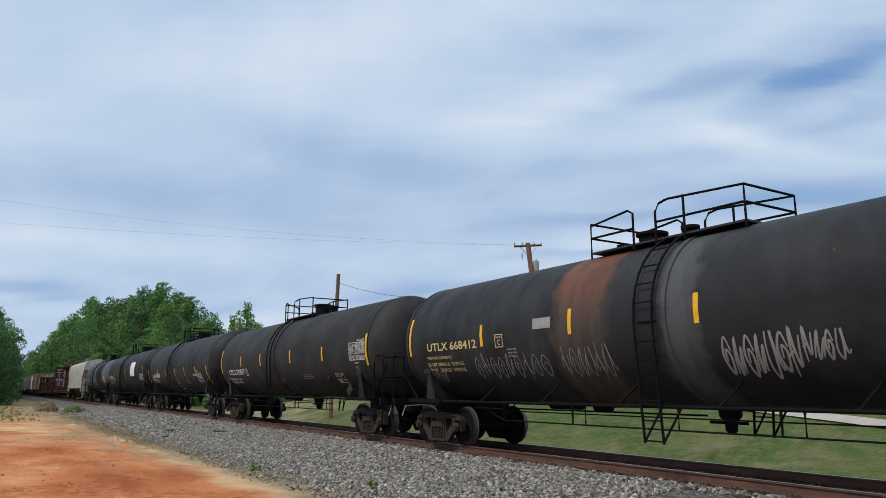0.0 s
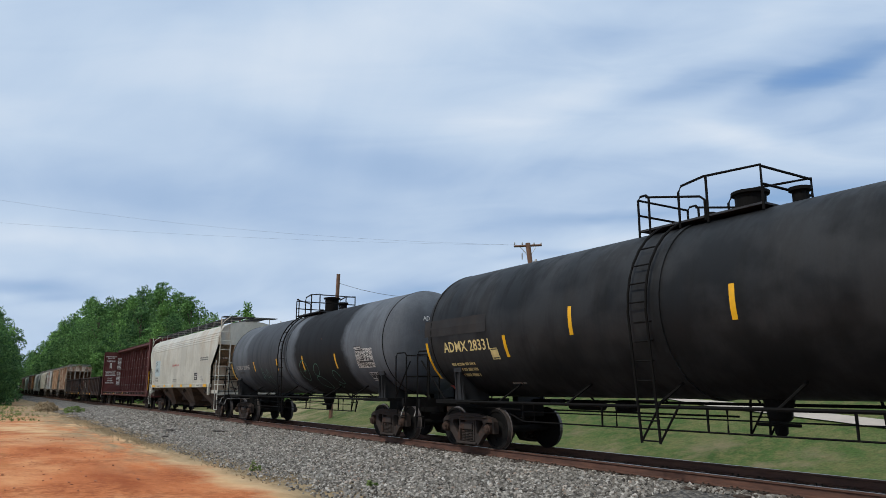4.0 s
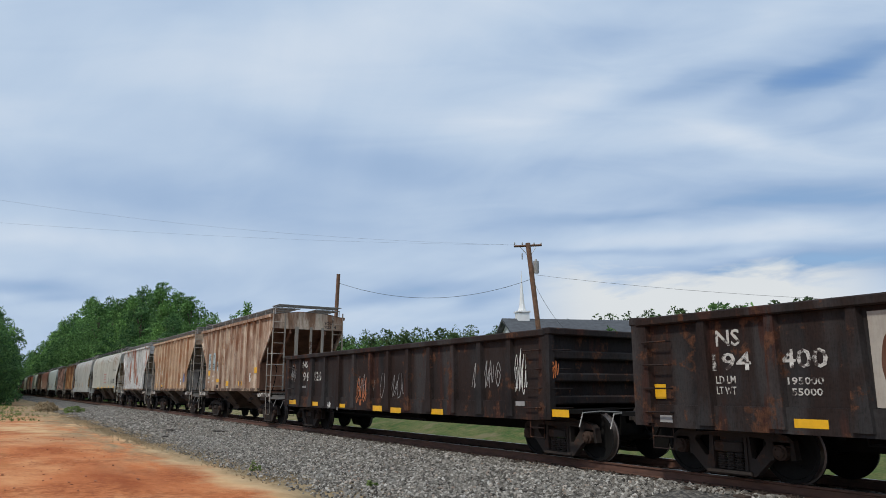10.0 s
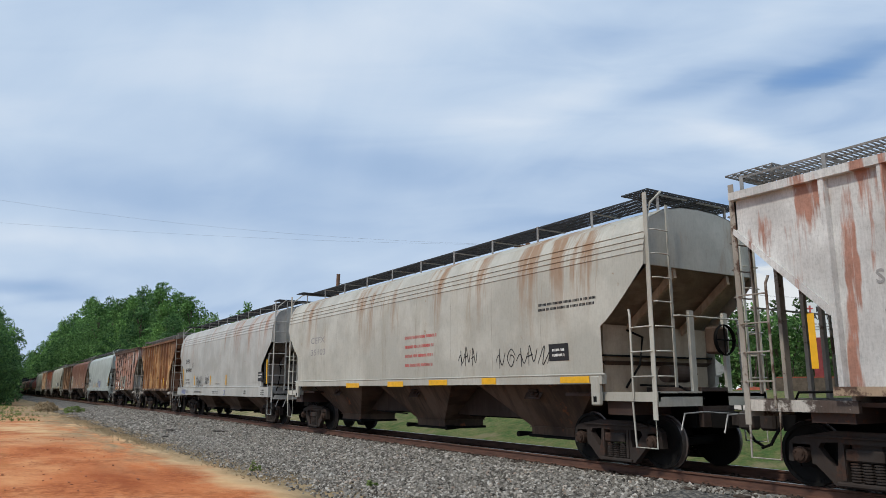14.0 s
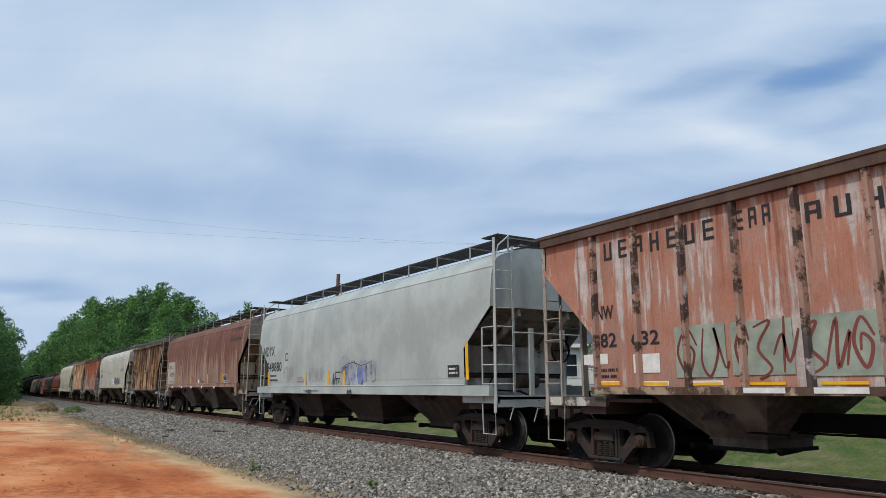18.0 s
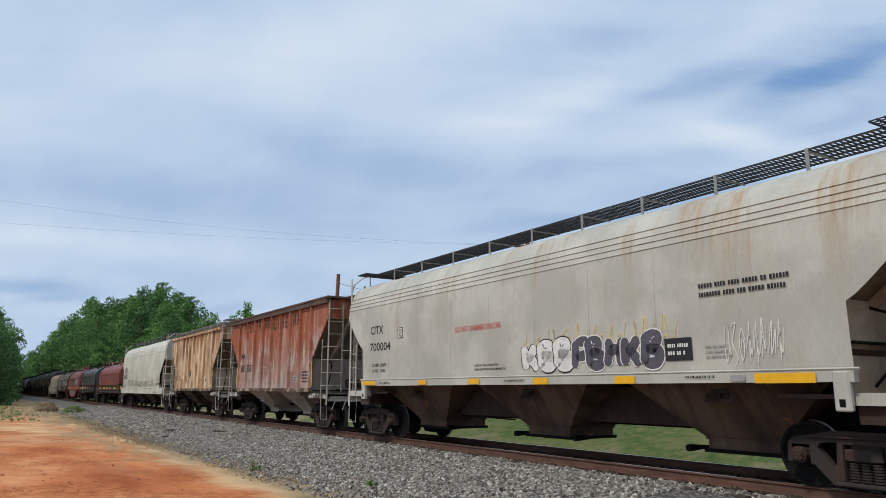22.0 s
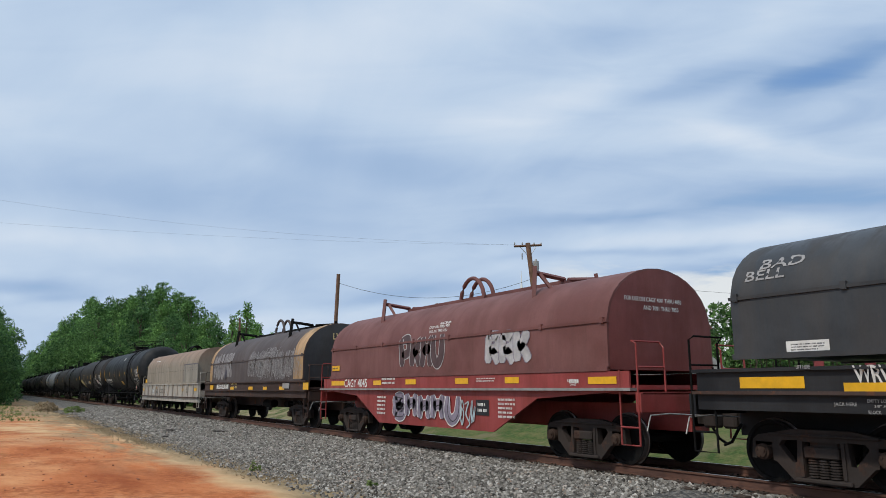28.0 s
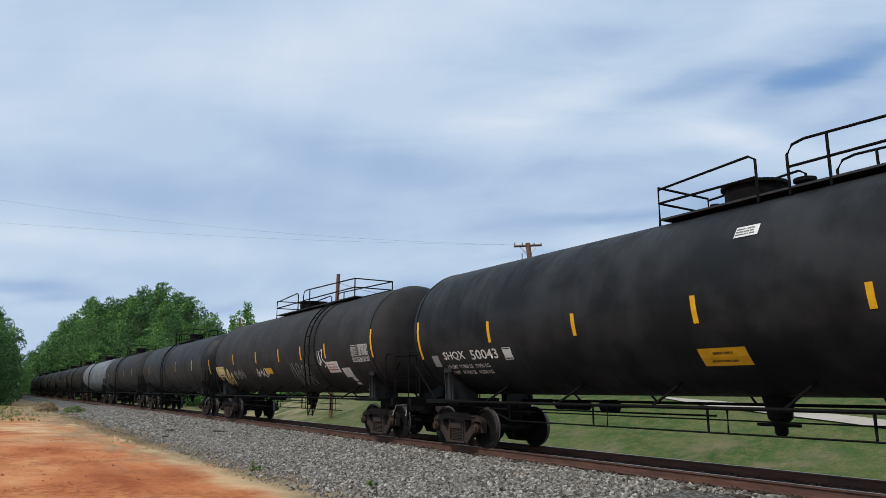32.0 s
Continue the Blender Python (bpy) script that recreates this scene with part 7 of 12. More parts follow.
def build_train():
    add = lambda r: (CARS.append(r[0]), SIDES.append(r[1]), r)[2]
    # five tank cars
    car, sd = add(tank_car("tank_car", Q[0] + 0.05, Q[1] + 0.05, "dull black tank car with grey and rust repair bands", "tank_patched", half=8.45, r=1.53, zc=2.60, ladder_x=-0.2, deck=(-2.27, 1.3), dome=(-1.3, 0.26, 0.3), hoop=False,
                  marks=(3.8, 7.0), shift=(0.02, 0.69)))
    car, sd = add(tank_car("tank_car", Q[1], Q[2], "dusty black tank car with white stencils", "tank_brown", half=8.2, r=1.56, zc=2.645, lead=-0.78, marks=(), ladder_x=-1.09, deck=(-1.93, 1.0), dome=(0.3, 0.3, 0.42), shift=(-0.49, 0.45)))
    car, sd = add(tank_car("tank_car", Q[2], Q[3], "plain black tank car with white stencils", "black", half=7.65, r=1.58, zc=2.77, marks=(), ladder_x=-1.23, deck=(-1.94, 0.5), dome=(-0.25, 0.26, 0.4), shift=(-0.28, -0.01)))
    car, sd = add(tank_car("tank_car", Q[3], Q[4], "black tank car with yellow marks", "tank_new", half=8.15, marks=(-3.0, 0.6, 4.4, 8.0), ladder_x=-1.2, r=1.58, zc=2.77, deck=(-1.9, 0.7), dome=(0, 0.26, 0.4), shift=(0.16, -0.01)))
    car, sd = add(tank_car("tank_car", Q[4], Q[5], "grey tank car with black repainted bands", "tank_two_tone", half=7.35, r=1.52, zc=2.73, deck=(-1.66, 0.72), dome=(0.19, 0.26, 0.56), marks=(), ladder_x=-0.86, shift=(0.15, 0.26)))
    car, sd, b = add(round_hopper("covered_hopper", Q[5], Q[6], "cream covered hopper with rust-brown bays", "cream"))
    car, sd, b = add(centre_beam("centre_beam_flat_car", Q[6], Q[7], "oxide red centre-beam lumber flat car, empty"))
    car, sd, b = add(gondola("gondola_car", Q[7], Q[8], "rusty dark brown ribbed gondola car"))
    car, sd, b = add(gondola("gondola_car", Q[8], Q[9], "rusty dark brown ribbed gondola car"))
    car, sd, b = add(ribbed_hopper("covered_hopper", Q[9], Q[10], "rust-stained tan ribbed covered hopper", "tan", "bay"))
    car, sd, b = add(ribbed_hopper("covered_hopper", Q[10], Q[11], "sun-bleached tan ribbed covered hopper", "tan_b"))
    car, sd, b = add(ribbed_hopper("covered_hopper", Q[11], Q[12], "white ribbed covered hopper with peeling paint", "southern"))
    car, sd, b = add(round_hopper("covered_hopper", Q[12], Q[13], "warm white covered hopper with brown bays", "cream_b"))
    car, sd, b = add(round_hopper("covered_hopper", Q[13], Q[14], "pale grey covered hopper with rust runs", "white", low_frame=True))
    car, sd, b = add(ribbed_hopper("covered_hopper", Q[14], Q[15], "burnt orange rusted ribbed covered hopper", "tan_dark", "bay"))
    car, sd, b = add(ribbed_hopper("covered_hopper", Q[15], Q[16], "faded red ribbed covered hopper with chipped ribs", "nw", heavy_roof=True, rib="rib_chipped", ribs=9))
    car, sd, b = add(round_hopper("covered_hopper", Q[16], Q[17], "pale mint grey covered hopper with faded graffiti", "mint", bay_mat="bay_dark", low_frame="thin"))
    car, sd, b = add(round_hopper("covered_hopper", Q[17], Q[18], "covered hopper streaked all over with red rust", "rust_red", "bay_grey", post="post_worn", stripes=False))
    car, sd, b = add(ribbed_hopper("covered_hopper", Q[18], Q[19], "blotched tan ribbed covered hopper", "tan_black", "bay"))
    car, sd, b = add(round_hopper("covered_hopper", Q[19], Q[20], "cream covered hopper with sprayed lettering", "cream"))
    car, sd, b = add(ribbed_hopper("covered_hopper", Q[20], Q[21], "flaking red ribbed covered hopper", "nw_b", "bay_pale", heavy_roof=True, ribs=9))
    car, sd, b = add(ribbed_hopper("covered_hopper", Q[21], Q[22], "bleached tan ribbed covered hopper", "tan_c", "bay", post="coil_white"))
    car, sd, b = add(round_hopper("covered_hopper", Q[22], Q[23], "ivory covered hopper with black tags", "ivory", bay_mat="bay_dark", low_frame=True, stripes=False))
    car, sd = add(coil_car("coil_car", Q[23], Q[24], "deep red hooded coil car", "coil_red", "frame_dark", z_cover=1.75))
    car, sd = add(coil_car("coil_car", Q[24], Q[25], "grey-black hooded coil car with rusty lifting eye", "coil_black", "black", z_cover=1.83, lifts="rust", half=5.85))
    car, sd = add(coil_car("coil_car", Q[25], Q[26], "faded red hooded coil car with deep girder", "coil_pink", "coil_frame_red", half=6.2, belly=(0.45, 2.7, 4.2), z_cover=1.72, end_mat="coil_red"))
    car, sd = add(coil_car("coil_car", Q[26], Q[27], "brown hooded coil car with mustard end bands", "coil_brown", "frame_dark", z_cover=1.68, half=6.22, band="coil_tan", bands_x=((5.3, 6.22), (-6.22, -5.8)), end_mat="coil_black", top=3.76))
    car, sd = add(coil_car("coil_car", Q[27], Q[28], "stone grey coil car on a dirty white frame", "coil_grey", "coil_white", half=7.1, angular=True, top=3.6, z_cover=1.68, sill=(0.95, 1.62)))
    car, sd = add(tank_car("tank_car", Q[28], Q[29], "clean black tank car with yellow marks", "tank_new", half=8.8, r=1.62, zc=2.86, lead=-0.28, marks=(), ladder_x=4.46, deck=(-1.4, 4.9), dome=(0.1, 0.5, 0.36), hoop=False))
    car, sd = add(tank_car("tank_car", Q[29], Q[30], "dull black tank car with pale tags", "tank_brown", half=8.3, r=1.62, zc=2.86, marks=(), ladder_x=3.66, deck=(-2.4, 5.3), dome=(-0.2, 0.5, 0.36), hoop=False))
    ends()
    x = Q[30]
    for i in range(9):
        ln = (19.0, 18.6, 18.0, 17.6, 18.4, 18.0, 17.8, 18.2, 18.0)[i]
        grey = i == 2
        car, sd = add(tank_car("tank_car", x, x - ln, "pale grey tank car" if grey else "dull black tank car", "tank_grey_light" if grey else ("tank_brown" if i % 2 else "black"), half=ln / 2 - 1.3, marks=(-6, -2, 2, 6)))
        x -= ln


build_train()

# how far each car's leading truck stands behind its front coupler and the trailing one before its rear coupler
TRUCK_AT = {5: (2.24, 2.37), 6: (2.44, 2.31), 7: (2.35, 2.47), 8: (1.54, 2.16), 9: (2.29, 2.34), 10: (2.40, 2.39), 11: (2.27, 2.20), 13: (2.26, 2.10), 14: (2.36, 2.21), 15: (2.05, 1.89), 16: (2.19, 1.86),
            17: (2.21, 2.12), 18: (2.53, 2.02), 19: (2.28, 1.85), 20: (2.21, 2.28), 21: (2.44, 2.23), 22: (2.18, 2.20), 24: (2.25, 2.32), 25: (2.43, 2.10), 26: (2.57, 2.20), 27: (2.36, 2.03)}
for i, (front, rear) in TRUCK_AT.items():
    back, lead = sorted((t for t in TRUCKS if t.parent == CARS[i]), key=lambda t: t.location.x)
    half = (Q[i] - Q[i + 1]) / 2
    lead.location.x, back.location.x = half - front, rear - half


# ---- lettering, tape and graffiti on the cars ----


def decorate():
    c, s = CARS[0], SIDES[0]
    words(c, "UTLX 668412", -7.48, 2.30, 0.20, "ink_cream", s, width=2.17)
    plate(c, -3.26, -2.70, 2.58, 2.80, "ink_grey", s, "panel")
    plate_mark(c, -4.58, -4.30, 2.27, 2.56, "black", s, "ink_cream")
    words(c, "THE TANK CAR PEOPLE", -7.56, 2.10, 0.07, "ink_cream", s, width=1.15)
    words(c, "LD LMT 209500 LB   95000 KG", -7.60, 1.93, 0.085, "ink_cream", s, width=1.62)
    words(c, "LT WT    76500 LB   34700 KG", -7.62, 1.79, 0.085, "ink_cream", s, width=1.62)
    rows_of_bars(c, -4.18, 2.03, 0.38, 0.22, 3, "ink_grey", s, 102)
    plate(c, -8.40, -8.30, 2.21, 3.19, "yellow", s, "reflective_mark", "yellow reflective tape")
    plate(c, -5.14, -5.04, 2.32, 2.81, "yellow", s, "reflective_mark", "yellow reflective tape")
    plate(c, -2.19, -2.09, 2.41, 2.91, "yellow", s, "reflective_mark", "yellow reflective tape")
    plate(c, 0.77, 0.87, 2.40, 2.89, "yellow", s, "reflective_mark", "yellow reflective tape")
    scrawl(c, -5.54, -2.92, 1.58, 2.13, "ink_grey", s, 103, .018, 9)
    scrawl(c, -7.85, -6.92, 1.50, 1.92, "ink_grey", s, 104, .012, 4)
    scrawl(c, -2.56, -1.16, 1.58, 2.19, "ink_grey", s, 105, .015, 6)
    scrawl(c, 1.11, 2.40, 1.51, 2.21, "ink_grey", s, 106, .035, 7)
    scrawl(c, 2.45, 3.06, 1.74, 2.22, "ink_grey", s, 107, .03, 4)
    c, s = CARS[1], SIDES[1]
    words(c, "CTCX 725037", -6.99, 1.99, 0.23, "ink_white", s, width=2.25)
    plate_mark(c, -4.59, -4.28, 1.93, 2.23, "tank_brown", s, "ink_white")
    words(c, "LD LMT 212300 LB   96250 KG", -7.29, 1.76, 0.09, "ink_white", s, width=1.84)
    words(c, "LT WT   73700 LB   33450 KG", -7.44, 1.62, 0.09, "ink_white", s, width=1.86)
    words(c, "AAR 211A100W1", 6.66, 2.79, 0.07, "ink_white", s, width=0.52)
    words(c, "CTCX 725037", 6.37, 2.12, 0.05, "ink_white", s, width=0.37)
    rows_of_bars(c, 1.90, 1.72, 0.99, 0.17, 3, "ink_grey", s, 109)
    rows_of_bars(c, -0.61, 1.63, 0.41, 0.13, 2, "ink_grey", s, 111)
    plate(c, -8.13, -8.03, 2.06, 3.13, "yellow", s, "reflective_mark", "yellow reflective tape")
    plate(c, -5.09, -4.99, 2.34, 2.77, "yellow", s, "reflective_mark", "yellow reflective tape")
    plate(c, -2.47, -2.37, 2.30, 2.77, "yellow", s, "reflective_mark", "yellow reflective tape")
    plate(c, 0.94, 1.04, 2.31, 2.77, "yellow", s, "reflective_mark", "yellow reflective tape")
    plate(c, 3.94, 4.04, 2.29, 2.76, "yellow", s, "reflective_mark", "yellow reflective tape")
    plate(c, 7.24, 7.36, 2.06, 2.99, "yellow", s, "reflective_mark", "yellow reflective tape")
    data_table(c, 6.11, 7.20, 2.23, 2.77, s)
    outline_mark(c, 4.70, 5.31, 1.57, 1.88, "tank_brown", s)
    outline_mark(c, 6.46, 6.64, 1.87, 2.04, "tank_brown", s, cells=False)
    diamond_holder(c, 5.80, 1.36, 0.21, -1.34, "truck")
    diamond_holder(c, 4.06, 1.77, 0.10, s(1.77) - 0.012, "ink_black", "grade_mark", "small diamond mark")
    c, s = CARS[2], SIDES[2]
    words(c, "GATX 4878", -6.90, 2.08, 0.24, "ink_white", s, width=1.79)
    plate(c, -4.87, -4.61, 2.11, 2.36, "ink_white", s, "panel")
    words(c, "LD LMT 193400 LB   87700 KG", -7.15, 1.92, 0.085, "ink_white", s, width=1.75)
    words(c, "LT WT   69600 LB   31550 KG", -7.19, 1.78, 0.085, "ink_white", s, width=1.75)
    words(c, "FRA-AIP", 4.01, 2.05, 0.12, "ink_white", s, width=0.61)
    rows_of_bars(c, -0.69, 1.57, 1.11, 0.44, 6, "ink_grey", s, 114)
    plate(c, -1.03, -0.34, 1.22, 1.54, "ink_cream", s, "panel")
    rows_of_bars(c, 1.96, 1.66, 0.66, 0.28, 5, "ink_grey", s, 115)
    plate(c, -8.16, -8.06, 1.80, 2.60, "yellow", s, "reflective_mark", "yellow reflective tape")
    plate(c, -5.09, -4.99, 2.10, 2.57, "yellow", s, "reflective_mark", "yellow reflective tape")
    plate(c, -2.91, -2.81, 2.10, 2.56, "yellow", s, "reflective_mark", "yellow reflective tape")
    plate(c, -0.18, -0.08, 2.08, 2.58, "yellow", s, "reflective_mark", "yellow reflective tape")
    plate(c, 2.17, 2.27, 2.08, 2.58, "yellow", s, "reflective_mark", "yellow reflective tape")
    plate(c, 4.67, 4.77, 2.07, 2.54, "yellow", s, "reflective_mark", "yellow reflective tape")
    plate(c, 6.96, 7.06, 1.64, 2.53, "yellow", s, "reflective_mark", "yellow reflective tape")
    scrawl(c, 6.92, 7.13, 1.51, 1.59, "ink_red", s, 116, .03, 2)
    data_table(c, 4.74, 5.85, 1.72, 2.21, s)
    words(c, "FRA-AIP 201901", 4.77, 2.30, 0.05, "ink_white", s, width=0.45)
    words(c, "AAR 211A100W1", 4.77, 2.23, 0.05, "ink_white", s, width=0.45)
    diamond_holder(c, 6.55, 1.35, 0.21, -1.34, "black")
    edge = flat_side(-1.465)
    words(c, "2 INCH", 6.58, 1.05, 0.055, "ink_white", edge, width=0.18)
    words(c, "TREAD COND. SHOES", 7.21, 1.05, 0.055, "ink_white", edge, width=0.55)
    c, s = CARS[3], SIDES[3]
    words(c, "ADMX 28331", -7.62, 2.24, 0.25, "ink_cream", s, width=1.89)
    plate_mark(c, -5.73, -5.46, 2.02, 2.27, "tank_new", s, "ink_cream")
    rows_of_bars(c, -7.48, 1.64, 1.21, 0.38, 3, "ink_cream", s, 117)
    plate(c, -8.43, -5.78, 2.65, 3.05, "tank_brown", s, "panel")
    plate(c, -8.42, -8.32, 1.63, 2.51, "yellow", s, "reflective_mark", "yellow reflective tape")
    plate(c, -5.19, -5.09, 2.05, 2.52, "yellow", s, "reflective_mark", "yellow reflective tape")
    rows_of_bars(c, -5.61, 1.47, 0.53, 0.06, 1, "ink_grey", s, 118)
    plate(c, -8.29, -8.10, 1.36, 1.46, "ink_red", s, "panel")
    plate(c, 2.90, 4.73, 2.34, 3.50, "ink_white", s, "panel")
    rows_of_bars(c, 6.68, 2.02, 1.49, 0.44, 4, "ink_white", s, 119)
    c, s = CARS[4], SIDES[4]
    words(c, "ADMX 30898", -6.94, 2.19, 0.18, "ink_grey", s, width=1.89)
    scrawl(c, -3.71, -2.51, 1.54, 2.19, "ink_green", s, 125, .015, 2)
    plate(c, -4.42, -4.32, 2.09, 2.49, "yellow", s, "reflective_mark", "yellow reflective tape")
    plate(c, -1.63, -1.53, 2.08, 2.52, "yellow", s, "reflective_mark", "yellow reflective tape")
    plate(c, 1.06, 1.16, 2.03, 2.52, "yellow", s, "reflective_mark", "yellow reflective tape")
    plate(c, 3.89, 3.99, 2.03, 2.49, "yellow", s, "reflective_mark", "yellow reflective tape")
    rows_of_bars(c, -6.52, 2.01, 0.78, 0.12, 1, "ink_black", s, 126)
    plate(c, -7.59, -7.47, 1.66, 2.49, "yellow", s, "reflective_mark", "yellow reflective tape")
    data_table(c, 5.51, 6.62, 2.00, 2.56, s)
    plate(c, 5.41, 5.92, 2.565, 2.65, "ink_black", s, "panel")
    words(c, "AAR211A100W1", 5.44, 2.58, 0.055, "ink_white", s, width=0.42)
    outline_mark(c, 6.03, 6.55, 1.62, 1.86, "ink_black", s)
    for x, z, rx, rz, lean in ((1.06, 2.02, 0.35, 0.35, 0.1), (2.14, 2.02, 0.24, 0.20, 0.5), (2.16, 1.60, 0.36, 0.20, -0.55), (3.56, 1.75, 0.24, 0.21, -0.25), (3.23, 1.47, 0.10, 0.045, -0.5)):
        chalk_loop(c, x, z, rx, rz, lean, "ink_green", s, seed=int(x * 10))
    scrawl(c, 0.96, 1.20, 1.86, 2.06, "ink_green", s, 122, .018, 1, tag="+")
    c, s = CARS[5], SIDES[5]
    plate(c, -6.35, -4.90, 2.16, 3.14, "ink_teal", s, "repaint_patch")
    words(c, "CEFX", -6.26, 2.82, 0.26, "ink_black", s, width=0.60)
    words(c, "398642", -6.27, 2.41, 0.27, "ink_black", s, width=1.00)
    words(c, "LD LMT 223800", -6.25, 1.99, 0.10, "ink_black", s, width=0.89)
    words(c, "LT WT  62200", -6.23, 1.82, 0.10, "ink_black", s, width=0.86)
    rows_of_bars(c, -4.63, 2.63, 0.26, 0.26, 2, "ink_grey", s, 127)
    plate(c, -6.80, -6.55, 1.75, 1.89, "slope", s, "panel")
    words(c, "2 INCH HP COMP SHOES", -5.19, 1.50, 0.07, "ink_black", s, width=0.66)
    plate(c, -6.79, -5.87, 1.48, 1.61, "yellow", s, "tape")
    words(c, "DO NOT HAMMER ON CAR", -1.43, 2.67, 0.12, "ink_red", s, width=1.76)
    plate(c, 4.07, 4.71, 1.84, 2.21, "ink_black", s, "data_panel")
    rows_of_bars(c, 4.16, 1.89, 0.49, 0.26, 3, "ink_white", s, 128)
    rows_of_bars(c, 5.22, 2.79, 1.70, 0.21, 2, "ink_black", s, 129)
    rows_of_bars(c, 5.28, 1.83, 0.54, 0.21, 3, "ink_grey", s, 130)
    plate(c, 5.68, 5.89, 1.76, 1.90, "ink_grey", s, "panel")
    scrawl(c, 6.44, 6.56, 1.76, 1.86, "ink_cream", s, 131, .03, 1)
    rows_of_bars(c, -1.15, 1.79, 1.21, 0.15, 2, "ink_black", s, 132)
    plate(c, -3.25, -2.81, 1.50, 1.61, "yellow", s, "tape")
    plate(c, -0.99, -0.53, 1.49, 1.62, "yellow", s, "tape")
    plate(c, 1.23, 1.65, 1.49, 1.62, "yellow", s, "tape")
    plate(c, 3.39, 3.87, 1.48, 1.62, "yellow", s, "tape")
    plate(c, 6.19, 6.88, 1.48, 1.61, "yellow", s, "tape")
    rows_of_bars(c, 4.91, 1.51, 0.64, 0.08, 1, "ink_black", s, 133)
    plate(c, 5.72, 5.99, 1.48, 1.60, "ink_grey", s, "panel")
    scrawl(c, 1.74, 1.84, 1.99, 2.14, "ink_grey", s, 134, .03, 1)
    c, s = CARS[6], SIDES[6]
    words(c, "WC", -7.23, 0.90, 0.16, "ink_white", s, width=0.37)
    words(c, "37", -5.96, 0.92, 0.15, "ink_white", s, width=0.25)
    words(c, "319", -5.27, 0.93, 0.16, "ink_white", s, width=0.35)
    plate(c, -9.74, -9.30, 0.95, 1.12, "yellow", s, "tape")
    plate(c, -4.89, -4.52, 0.96, 1.08, "yellow", s, "tape")
    plate(c, -6.43, -6.20, 0.90, 1.09, "bay", s, "panel")
    words(c, "LD LMT 224500", -4.10, 1.02, 0.09, "ink_white", s, width=0.82)
    words(c, "LT WT  61500", -4.10, 0.93, 0.09, "ink_white", s, width=0.82)
    words(c, "JACK", -8.72, 1.02, 0.06, "ink_white", s, width=0.21)
    words(c, "HERE", -8.73, 0.93, 0.06, "ink_white", s, width=0.21)
    scrawl(c, -8.30, -8.02, 0.96, 1.14, "ink_white", s, 135, .015, 3)
    scrawl(c, -7.50, -7.22, 0.96, 1.13, "ink_grey", s, 136, .012, 3)
    plate(c, -11.17, -10.58, 0.93, 1.11, "tan", s, "panel")
    plate(c, -0.28, 0.19, 0.99, 1.12, "yellow", s, "tape")
    words(c, "FOR RESTRICTED", 2.19, 1.09, 0.04, "ink_white", s, width=0.43)
    words(c, "LOADING ONLY", 2.21, 1.03, 0.04, "ink_white", s, width=0.42)
    words(c, "SEE EQUIPMENT", 2.20, 0.98, 0.04, "ink_white", s, width=0.42)
    words(c, "REGISTER", 2.29, 0.92, 0.04, "ink_white", s, width=0.24)
    rows_of_bars(c, 0.85, 0.99, 0.19, 0.10, 3, "ink_grey", s, 137)
    plate(c, 1.31, 1.56, 0.92, 1.06, "bay", s, "panel")
    rows_of_bars(c, 3.22, 0.94, 0.48, 0.16, 3, "ink_grey", s, 138)
    rows_of_bars(c, -2.71, 1.05, 0.65, 0.09, 1, "ink_grey", s, 139)
    plate(c, -6.64, -6.22, 1.03, 1.14, "yellow", s, "tape")
    c, s = CARS[7], SIDES[7]
    words(c, "NS", -6.24, 2.01, 0.25, "ink_worn", s, width=0.42)
    words(c, "194", -6.33, 1.64, 0.27, "ink_worn", s, width=0.67)
    words(c, "400", -5.19, 1.65, 0.27, "ink_worn", s, width=0.68)
    words(c, "LD LM", -6.28, 1.45, 0.115, "ink_worn", s, width=0.34)
    words(c, "LT WT", -6.28, 1.29, 0.115, "ink_worn", s, width=0.34)
    words(c, "195000", -5.11, 1.43, 0.10, "ink_worn", s, width=0.52)
    words(c, "55000", -5.06, 1.28, 0.10, "ink_worn", s, width=0.44)
    plate(c, -7.73, -7.26, 1.21, 1.45, "yellow", s, "tape")
    plate(c, -5.04, -4.56, 0.85, 0.97, "yellow", s, "tape")
    plate(c, -7.37, -7.12, 0.84, 0.95, "ink_grey", s, "panel")
    scrawl(c, 5.67, 6.08, 1.50, 2.05, "ink_grey", s, 142, .045, 1, tag="G")
    scrawl(c, 6.06, 6.45, 1.61, 2.07, "ink_grey", s, 143, .045, 1, tag="6")
    plate(c, 5.99, 6.51, 1.24, 1.47, "yellow", s, "tape")
    plate(c, 3.65, 4.17, 0.84, 0.99, "yellow", s, "tape")
    plate(c, 0.49, 1.04, 0.80, 0.95, "yellow", s, "tape")
    plate(c, -1.66, -1.15, 0.84, 0.98, "yellow", s, "tape")
    plate(c, -3.94, -3.15, 0.77, 2.35, "coil_white", s, "bare_patch")
    scrawl(c, -3.81, -3.27, 1.20, 2.16, "rust_patch", s, 144, .05, 3)
    plate(c, 6.85, 7.34, 1.40, 1.72, "ink_white", s, "frame_mark")
    plate(c, 6.89, 7.30, 1.42, 1.69, "gondola", s, "panel")
    scrawl(c, 6.91, 7.29, 1.45, 1.67, "ink_white", s, 145, .012, 3)
    words(c, "G108", 7.47, 0.83, 0.08, "ink_white", s, width=0.38)
    plate(c, 5.99, 6.22, 1.07, 1.15, "ink_grey", s, "panel")
    plate(c, 6.02, 6.20, 0.83, 0.90, "ink_grey", s, "panel")
    scrawl(c, 3.50, 4.19, 1.56, 1.92, "ink_orange", s, 146, .02, 4)
    c, s = CARS[8], SIDES[8]
